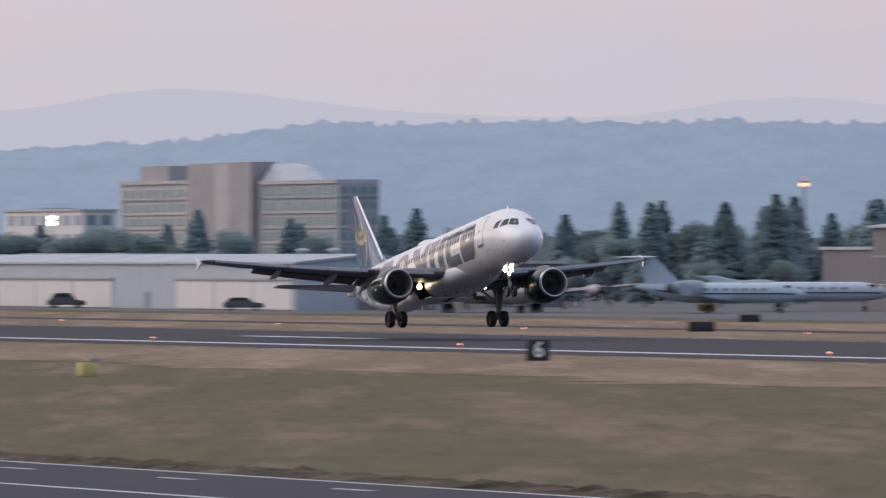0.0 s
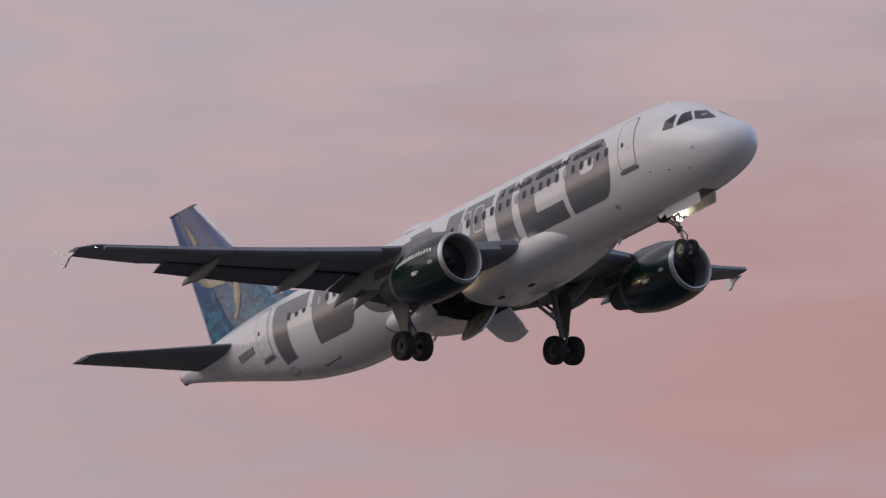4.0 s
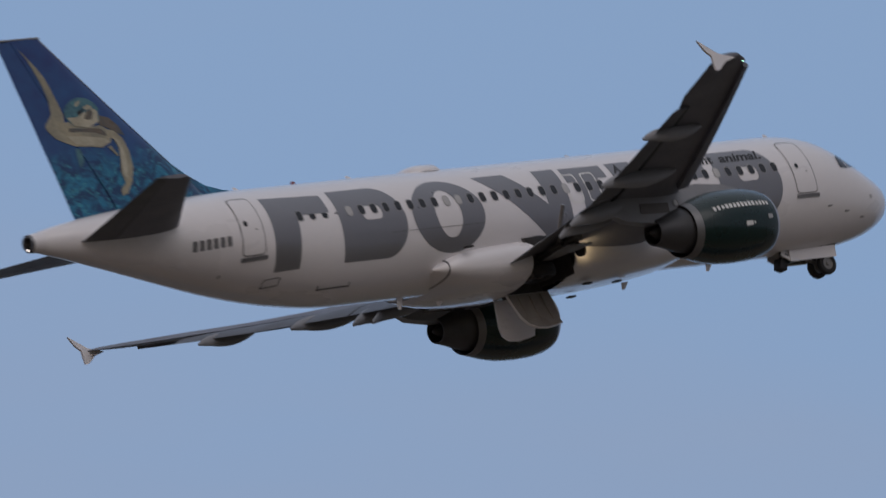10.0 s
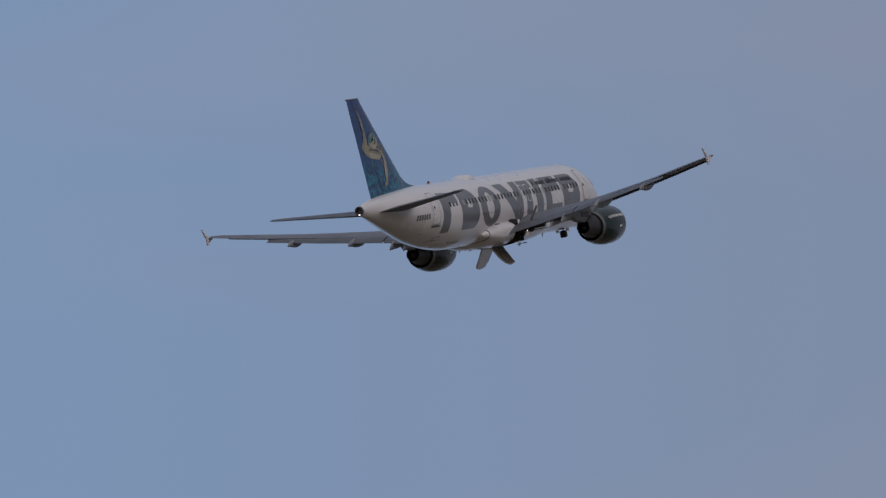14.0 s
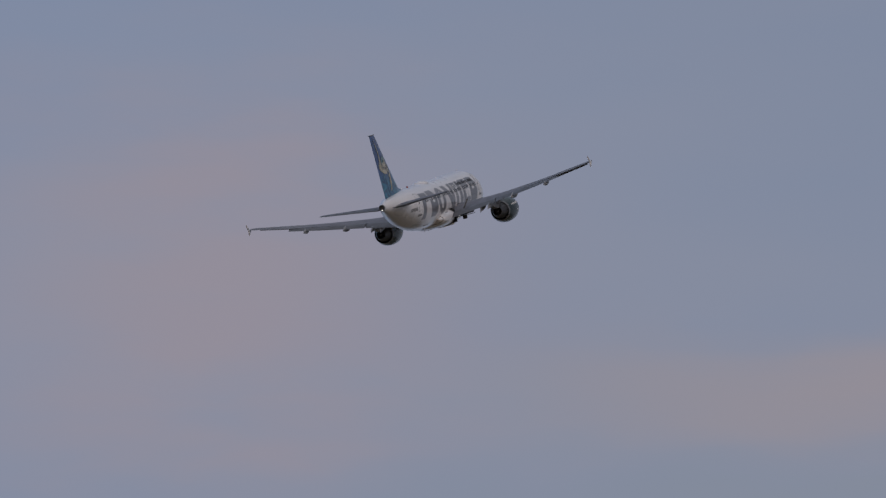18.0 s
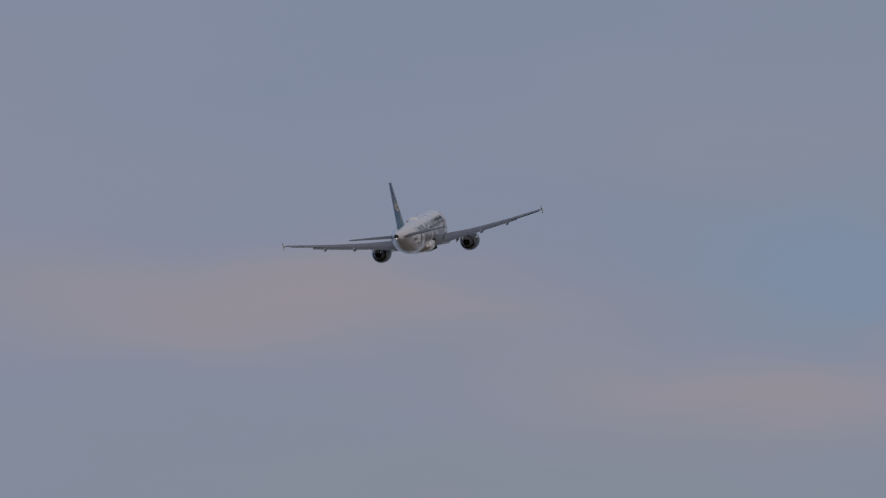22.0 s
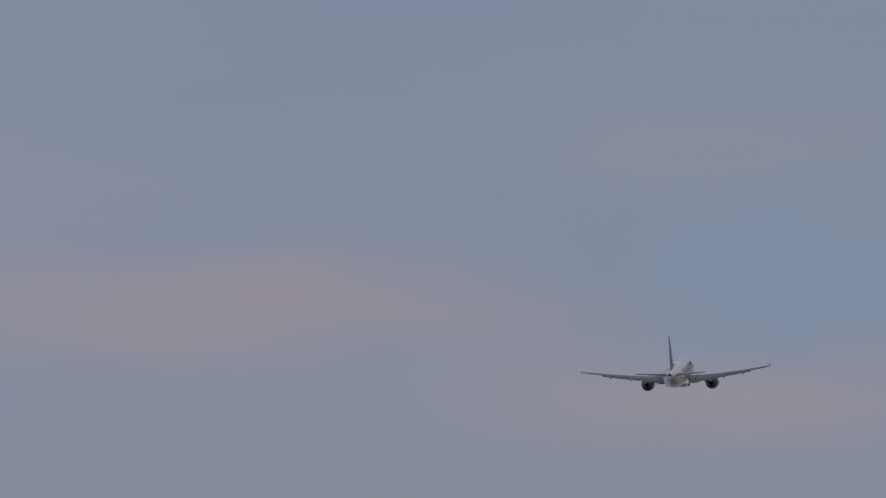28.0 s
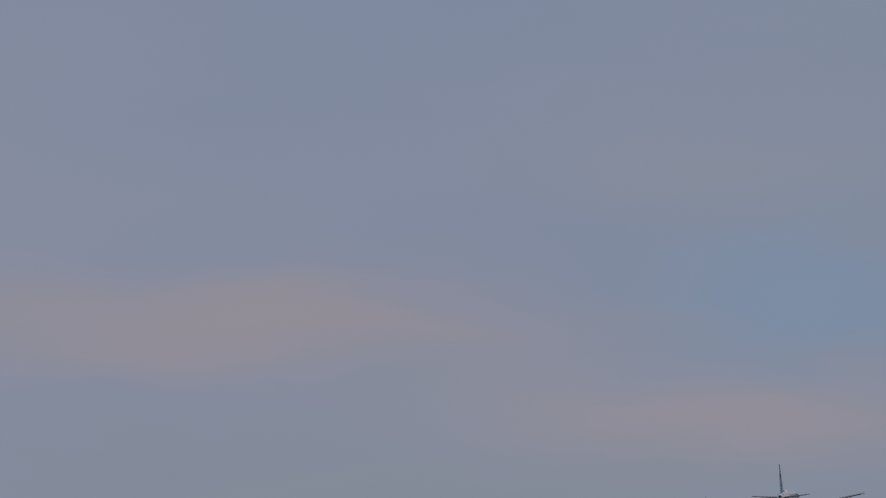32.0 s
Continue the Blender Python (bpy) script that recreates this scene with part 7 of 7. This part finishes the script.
def tank_truck(tank, cab, label):
    t = thing("fuel_truck", label, "truck")
    bm = bmesh.new()
    spun(bm, [(-2.8, 0.3), (-2.7, 0.95), (-2.3, 1.1), (1.6, 1.1), (2.0, 0.95), (2.1, 0.3)], (0, 0, 1.95), n=20, caps=True)
    part("tank", bm, tank, t)
    bm = bmesh.new()
    loft(bm, [[(2.4, y, 0.7), (4.3, y, 0.7), (4.3, y, 1.5), (3.9, y, 2.3), (2.4, y, 2.4)] for y in (-1.05, 1.05)])
    c = part("cab", bm, cab, t)
    bm = bmesh.new()
    loft(bm, [[(4.28, y, 1.55), (3.96, y, 2.2), (4.02, y, 2.2), (4.34, y, 1.55)] for y in (-0.95, 0.95)])
    part("windscreen", bm, M_GLASS, c)
    bm = bmesh.new()
    box(bm, -3, 4.2, -0.9, 0.9, 0.55, 0.85)
    part("chassis", bm, M_BLACK, t)
    wheels(t, (-2.2, -1.1, 3.3), 0.95)
    return t


for (x, y, a), tk, cb, lb in (((-893, 441.6, 240), M_JET, M_JET, "white fuel tank truck"), ((-890, 457, 240), M_JET, M_JET, "pale fuel tank truck with white cab"), ((-888, 473.5, 242), M_JET, M_JET, "white fuel tank truck"), ((-838, 447, 242), M_LIME, M_BLUEVAN, "small truck with pale yellow tank and blue cab")):
    truck = tank_truck(tk, cb, lb)
    truck.matrix_basis = pose(x, y, 0, 0, 0, a) @ Matrix.Scale(0.7 if tk is M_LIME else 1.0, 4)


def car(paint, label, long=4.6, tall=1.5, name="parked_car"):
    c = thing(name, label, "car")
    bm = bmesh.new()
    h = long / 2
    prof = [(-h, 0.35), (-h, 0.85), (-h * 0.9, 0.95), (-h * 0.62, tall), (h * 0.18, tall), (h * 0.5, 0.98), (h * 0.95, 0.85), (h, 0.6), (h, 0.35)]
    loft(bm, [[(x, y * (1 if z < 1 else 0.86), z) for x, z in prof] for y in (-0.88, 0.88)])
    b = part("body", bm, paint, c)
    for y in (-0.80, 0.80):
        bm = bmesh.new()
        loft(bm, [[(x, y + e * (1 if y > 0 else -1), z) for x, z in ((-h * 0.8, 1.0), (-h * 0.6, tall - 0.08), (h * 0.15, tall - 0.08), (h * 0.42, 1.0))] for e in (0.0, 0.03)])
        part("side_window", bm, M_GLASS, b)
    wheels(c, (-h * 0.62, h * 0.62), 0.8, 0.33)
    return c


for (x, y, a), ma, lb, tl in (((-1130, 367, 80), M_GREYCAR, "dark grey pickup parked on the apron", 1.8), ((-1165, 366, 75), M_GREYCAR, "dark parked car on the apron", 1.5), ((-1056, 364, 70), M_GREYCAR, "dark grey car parked on the apron", 1.5),
                              ((-839.5, 411.8, 65), M_GREYCAR, "dark parked car on the apron", 1.5), ((-869, 437, 60), M_JET, "white parked van on the apron", 2.0), ((-849.8, 431.7, 65), M_BLUEVAN, "blue parked van on the apron", 2.0), ((-862.6, 448.4, 70), M_GREYCAR, "dark parked car on the apron", 1.5),
                              ((-860, 455, 60), M_JET, "white parked van on the apron", 2.1), ((-855.2, 461.7, 65), M_GREYCAR, "dark parked car on the apron", 1.6), ((-835, 462, 60), M_GREYCAR, "dark grey pickup parked on the apron", 1.8), ((-940, 436, 60), M_GREYCAR, "dark grey car parked on the apron", 1.6),
                              ((-796, 462, 66), M_JET, "white parked van on the apron", 2.1), ((-955, 440, 66), M_GREYCAR, "dark truck parked beside a shed", 2.4),
                              ((-921, 431, 62), M_JET, "white parked van on the apron", 2.2), ((-914, 438, 64), M_GREYCAR, "dark grey pickup parked on the apron", 1.8), ((-884, 433, 62), M_GREYCAR, "dark parked car on the apron", 1.5),
                              ((-878, 449, 63), M_JET, "white box van parked on the apron", 2.5), ((-868, 459, 60), M_BLUEVAN, "blue parked van on the apron", 2.0), ((-846, 441, 64), M_JET, "white parked van on the apron", 2.1),
                              ((-826, 452, 62), M_GREYCAR, "dark parked car on the apron", 1.5), ((-818, 447, 62), M_JET, "white box van parked on the apron", 2.4), ((-806, 455, 62), M_GREYCAR, "dark grey pickup parked on the apron", 1.8)):
    car(ma, lb, tall=tl).matrix_basis = pose(x, y, 0, 0, 0, a)
st = thing("stair_truck", "brown and grey service truck with a box body", "truck", pose(-716, 336.5, 0, 0, 0, 64))
bm = bmesh.new()
box(bm, -2.6, 1.2, -1.0, 1.0, 0.7, 2.5, 0.08)
part("box_body", bm, M_TAUPE, st)
bm = bmesh.new()
box(bm, -2.7, 1.3, -1.05, 1.05, 2.5, 2.7, 0.05)
part("canopy", bm, M_TAN, st, "tan canvas canopy")
bm = bmesh.new()
loft(bm, [[(1.35, y, 0.6), (2.7, y, 0.6), (2.7, y, 1.3), (2.35, y, 1.95), (1.35, y, 2.0)] for y in (-0.95, 0.95)])
part("cab", bm, M_BLUEVAN, st)
wheels(st, (-1.8, 2.0), 0.85, 0.4)


# ---- windsock behind the offices ----
ws = thing("windsock", "faded pink windsock on a thin steel pole", "windsock", Matrix.Translation((-914.9, 470, 0)))
bm = bmesh.new()
tube(bm, (0, 0, 0), (0, 0, 7.6), 0.07, 0.05, 8)
part("pole", bm, M_POLE, ws)
bm = bmesh.new()
spun(bm, [(0.0, 0.5), (0.7, 0.42), (1.3, 0.3), (1.3, 0.26), (0.0, 0.46)], (0.1, 0.0, 7.1), n=16)
part("sleeve", bm, mat("faded_pink_cloth", (0.55, 0.24, 0.24), 0.9, 0, 0.2, 2), ws, "faded pink cloth sleeve")

# ---- trees ----
def leaf_cloud(bm, rng, centre, radius, count, size, flat=0.8):
    for _ in range(count):
        d = Vector((rng.gauss(0, 1), rng.gauss(0, 1), rng.gauss(0, 1))).normalized() * radius * rng.uniform(0.45, 1.0)
        p = Vector(centre) + Vector((d.x, d.y, d.z * flat))
        u = Vector((rng.gauss(0, 1), rng.gauss(0, 1), rng.gauss(0, 0.6))).normalized() * size * rng.uniform(0.6, 1.3)
        w = u.orthogonal().normalized() * size * rng.uniform(0.4, 0.9)
        bm.faces.new([bm.verts.new(q) for q in (p - u, p - w * 0.8, p + u, p + w)])


def conifer(h, seed):
    rng = random.Random(seed)
    t = thing("conifer", "tall dark green conifer tree", "tree")
    bm = bmesh.new()
    tube(bm, (0, 0, 0), (0, 0, h * 0.95), 0.28, 0.04, 8)
    part("trunk", bm, M_BARK, t)
    bm = bmesh.new()
    levels = 34
    for i in range(levels):
        z = h * (0.08 + 0.92 * i / levels)
        r = (1 - i / levels) ** 0.8 * h * 0.27 * rng.uniform(0.8, 1.12) + 0.14
        for k in range(11):
            a = rng.uniform(0, 6.28)
            q = r * rng.uniform(0.65, 1.12)
            tip = Vector((q * math.cos(a), q * math.sin(a), z - 0.26 * q))
            side = Vector((-math.sin(a), math.cos(a), 0)) * q * 0.22
            mid = Vector((0.45 * q * math.cos(a), 0.45 * q * math.sin(a), z))
            bm.faces.new([bm.verts.new(p) for p in (Vector((0, 0, z + 0.3)), mid + side, tip, mid - side)])
            leaf_cloud(bm, rng, mid * 0.6 + tip * 0.4, q * 0.36 + 0.1, 13, 0.16 * h / 10 + 0.06, 0.75)
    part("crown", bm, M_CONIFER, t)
    return t


def broadleaf(h, seed):
    rng = random.Random(seed)
    t = thing("broadleaf_tree", "round dusky green broadleaf tree", "tree")
    bm = bmesh.new()
    tube(bm, (0, 0, 0), (0.1, 0, h * 0.45), 0.3, 0.18, 8)
    tips = []
    for k in range(7):
        a = k * 0.9 + rng.uniform(-0.3, 0.3)
        p = (h * 0.27 * math.cos(a) * rng.uniform(0.4, 1.1), h * 0.27 * math.sin(a) * rng.uniform(0.4, 1.1), h * rng.uniform(0.5, 0.86))
        tips.append(p)
        tube(bm, (0.1, 0, h * 0.38), p, 0.12, 0.03, 6)
    part("trunk", bm, M_BARK, t)
    bm = bmesh.new()
    for p in tips + [(0, 0, h * 0.8), (0.5, 0.4, h * 0.62)]:
        leaf_cloud(bm, rng, p, h * rng.uniform(0.15, 0.24), 620, h * 0.022)
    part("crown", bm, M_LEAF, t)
    return t


conifers = [conifer(14, 1), conifer(14, 2), conifer(14, 3)]
broads = [broadleaf(10, 4), broadleaf(10, 5), broadleaf(10, 6)]
TREES = [(-1305, 506, 14.2, 0), (-1303.7, 512, 14.4, 0), (-1299.8, 520, 14.2, 0), (-1297, 525, 13.6, 0), (-1296, 529, 15, 0), (-1294, 534, 12.6, 0), (-1291, 540, 14.6, 0), (-1308, 499, 12.4, 0), (-1306, 503, 11, 1),
         (-1301, 517, 11.4, 1), (-1278, 434, 12.8, 0), (-1281, 425, 10.1, 1), (-1277, 439, 10.2, 1), (-1274, 446, 11.6, 0), (-1270, 458, 12.1, 0), (-1286, 410, 9.7, 1), (-1268, 462, 13.0, 0)]
TREES += [(-1285.5, 413, 9.6, 1), (-1284.4, 416.5, 9.2, 1), (-1282.4, 422.5, 9.9, 1), (-1280, 428.5, 9.6, 1), (-1287, 406, 9.2, 1), (-1283, 420, 9.4, 1), (-1211, 474, 13.5, 0), (-1207, 483, 13.5, 0), (-1204, 489, 14.6, 0), (-1200, 501, 13.8, 0)]
TREES += [(-1160 + 6.5 * k, 418 + 3.9 * k + (k * 37 % 7), 4.2 + (k * 13 % 5) * 0.5, 1) for k in range(16)]
TREES += [(-1172, 563, 11.6, 2), (-1167.6, 571.5, 10.6, 2), (-1164, 579, 9.5, 2), (-1159, 588, 10.2, 2), (-1153, 600, 9.6, 2), (-1150, 606, 9.2, 2), (-1147, 612, 9.2, 2), (-1180, 546, 9.5, 2)]
rng = random.Random(11)
for k in range(100):
    a = -73.5 + k * 0.30 + rng.uniform(-0.15, 0.15)
    r = rng.uniform(1320, 1480)
    kind = 1 if rng.random() < (0.35 if a < -66 else 0.8) else 0
    TREES.append((r * math.sin(radians(a)), r * math.cos(radians(a)), rng.uniform(9.0, 12.5), kind))
used = set()
for i, (x, y, h, kind) in enumerate(TREES):
    src = (broads if kind else conifers)[i % 3]
    k = h / (10 if kind else 14)
    m = Matrix.Translation((x, y, 0)) @ Matrix.Rotation(i * 1.7, 4, "Z")
    if src.name not in used:
        used.add(src.name)
        src.scale = (k, k, k)
        src.matrix_basis = m @ Matrix.Diagonal((k, k, k, 1))
        tagged(src, group="trees beyond the apron")
    else:
        ob = copy_thing(src, m)
        wide = k * (1.2, 0.95, 0.7)[kind]
        ob.scale = (wide, wide, k)


def motions():
    # seconds, nose place, bank, nose-up angle, heading
    flight = [
        (0, -636.13, 240.23, 7.85, 0.26, 8.61, -0.07),
        (0.5, -593.16, 240.22, 9.34, 0.29, 9.98, -0.06),
        (1, -550.14, 240.24, 11.22, 0.47, 11.08, -0.08),
        (1.5, -507.12, 240.27, 13.48, 0.84, 11.92, -0.13),
        (2, -464.04, 240.35, 16.36, 0.89, 12.60, -0.26),
        (2.5, -421.04, 240.37, 19.87, 0.52, 13.31, -0.33),
        (3, -378.12, 240.34, 23.85, 0.35, 13.93, -0.29),
        (3.5, -335.30, 240.28, 28.30, 0.36, 14.46, -0.21),
        (4, -292.59, 240.21, 33.19, 0.47, 14.90, -0.13),
        (4.5, -249.99, 240.13, 38.51, 0.55, 15.21, -0.07),
        (5, -207.52, 240.06, 44.23, 0.39, 15.35, -0.01),
        (5.5, -165.21, 239.99, 50.34, 0.54, 15.41, -0.06),
        (6, -123.05, 239.92, 56.82, 1.10, 15.48, -0.24),
        (6.5, -80.88, 239.80, 63.68, 1.74, 15.57, -0.34),
        (7, -38.65, 239.60, 70.90, 1.91, 15.82, -0.42),
        (7.5, 3.62, 239.34, 78.50, 1.32, 16.06, -0.55),
        (8, 45.96, 239.04, 86.41, 1.02, 16.30, -0.65),
        (8.5, 88.29, 238.76, 94.63, 0.48, 16.53, -0.86),
        (9, 130.62, 238.47, 103.10, 0.12, 16.82, -0.94),
        (9.5, 172.92, 238.17, 111.79, -0.68, 17.06, -0.86),
        (10, 215.13, 237.87, 120.61, -1.67, 17.25, -0.49),
        (10.5, 257.20, 237.63, 129.53, -2.58, 17.38, -0.15),
        (11, 299.17, 237.50, 138.53, -2.95, 17.59, 0.21),
        (11.5, 341.04, 237.51, 147.60, -2.84, 17.84, 0.54),
        (12, 382.77, 237.65, 156.73, -2.44, 18.08, 0.84),
        (12.5, 424.36, 237.92, 165.90, -2.27, 18.39, 1.02),
        (13, 465.82, 238.33, 175.10, -2.26, 18.82, 1.11),
        (13.5, 507.18, 238.86, 184.34, -2.12, 19.22, 1.16),
        (14, 548.47, 239.50, 193.64, -1.78, 19.42, 1.21),
        (14.5, 589.69, 240.26, 202.97, -1.49, 19.52, 1.27),
        (15, 630.86, 241.13, 212.35, -1.46, 19.59, 1.36),
        (15.5, 671.99, 242.12, 221.76, -1.86, 19.72, 1.49),
        (16, 713.09, 243.25, 231.19, -2.85, 19.98, 1.66),
        (16.5, 754.17, 244.53, 240.66, -4.23, 20.24, 1.89),
        (17, 795.21, 245.96, 250.13, -5.63, 20.32, 2.16),
        (17.5, 836.22, 247.56, 259.62, -6.76, 20.24, 2.44),
        (18, 877.18, 249.33, 269.09, -7.47, 20.03, 2.67),
        (18.5, 918.10, 251.29, 278.55, -7.74, 19.73, 2.82),
        (19, 958.96, 253.44, 287.97, -7.58, 19.41, 2.93),
        (19.5, 999.76, 255.81, 297.36, -6.98, 19.23, 3.02),
        (20, 1040.53, 258.33, 306.76, -6.36, 19.19, 3.19),
        (20.5, 1081.32, 260.98, 316.20, -5.95, 19.26, 3.47),
        (21, 1122.11, 263.78, 325.71, -5.82, 19.32, 3.82),
        (21.5, 1162.89, 266.75, 335.31, -5.97, 19.35, 4.24),
        (22, 1203.65, 269.95, 345.00, -6.12, 19.45, 4.67),
        (22.5, 1244.35, 273.46, 354.76, -5.86, 19.66, 5.07),
        (23, 1285.02, 277.27, 364.49, -4.95, 19.93, 5.44),
        (23.5, 1325.69, 281.36, 374.11, -3.80, 20.18, 5.75),
        (24, 1366.38, 285.69, 383.61, -2.69, 20.35, 6.01),
        (24.5, 1407.10, 290.24, 392.99, -1.88, 20.38, 6.20),
        (25, 1447.86, 294.96, 402.22, -1.42, 20.29, 6.36),
        (25.5, 1488.68, 299.84, 411.31, -1.19, 20.07, 6.50),
        (26, 1529.57, 304.83, 420.24, -1.03, 19.81, 6.63),
        (26.5, 1570.53, 309.93, 429.01, -0.94, 19.54, 6.72),
        (27, 1611.57, 315.10, 437.62, -0.90, 19.25, 6.75),
        (27.5, 1652.70, 320.32, 446.07, -0.84, 18.95, 6.75),
        (28, 1693.92, 325.58, 454.35, -0.69, 18.63, 6.75),
        (28.5, 1735.24, 330.85, 462.46, -0.66, 18.31, 6.77),
        (29, 1776.66, 336.13, 470.42, -0.67, 17.88, 6.77),
        (29.5, 1818.18, 341.40, 478.22, -0.71, 17.29, 6.74),
        (30, 1859.80, 346.65, 485.88, -0.92, 16.61, 6.65),
        (30.5, 1901.50, 351.88, 493.42, -1.08, 15.97, 6.55),
        (31, 1943.29, 357.08, 500.86, -1.11, 15.42, 6.43),
        (31.5, 1985.14, 362.26, 508.23, -0.99, 14.95, 6.31),
        (32, 2027.01, 367.45, 515.57, -0.77, 14.48, 6.18),
    ]
    walk(airliner, [(t, pose(x, y, z, bank, -up, head)) for t, x, y, z, bank, up, head in flight])
    # main legs fold inboard, the nose leg folds forward
    def turned(rows, origin, axis):
        return [(t, Matrix.Translation(origin) @ Matrix.Rotation(radians(a), 4, axis)) for t, a in rows]
    walk(gear_r, turned([(0, 0), (5.9, 0), (6.2, 5), (6.5, 25), (7.0, 45), (7.5, 51), (8.0, 55), (9.0, 68), (9.8, 87), (32, 87)], (-17.75, -3.8, -1.5), "X"))
    walk(gear_l, turned([(0, 0), (5.9, 0), (6.2, -3), (6.6, -16), (7.0, -29), (7.5, -38), (8.0, -48), (8.6, -62), (9.4, -87), (32, -87)], (-17.75, 3.8, -1.5), "X"))
    main_doors = [(0, 0), (3.0, 0), (3.6, 20), (4.2, 66), (4.5, 74), (13.5, 74), (14.0, 60), (14.8, 8), (15.1, 0), (32, 0)]
    walk(door_r, turned(main_doors, (-17.35, -0.3, -2.47), "X"))
    walk(door_l, turned([(t, -a) for t, a in main_doors], (-17.35, 0.3, -2.47), "X"))
    walk(gear_n, turned([(0, -14), (7.3, -14), (8.0, -29), (9.0, -56), (9.5, -62), (10.0, -67), (11.0, -76), (11.8, -90), (12.2, -96), (32, -96)], (-5.3, 0, -1.8), "Y"))
    nose_doors = [(0, 0), (3.0, 0), (3.5, 40), (4.0, 84), (11.6, 84), (12.2, 50), (12.8, 0), (32, 0)]
    walk(ndoor_r, turned([(t, -a) for t, a in nose_doors], (-4.2, -0.42, -1.99), "X"))
    walk(ndoor_l, turned(nose_doors, (-4.2, 0.42, -1.99), "X"))


motions()
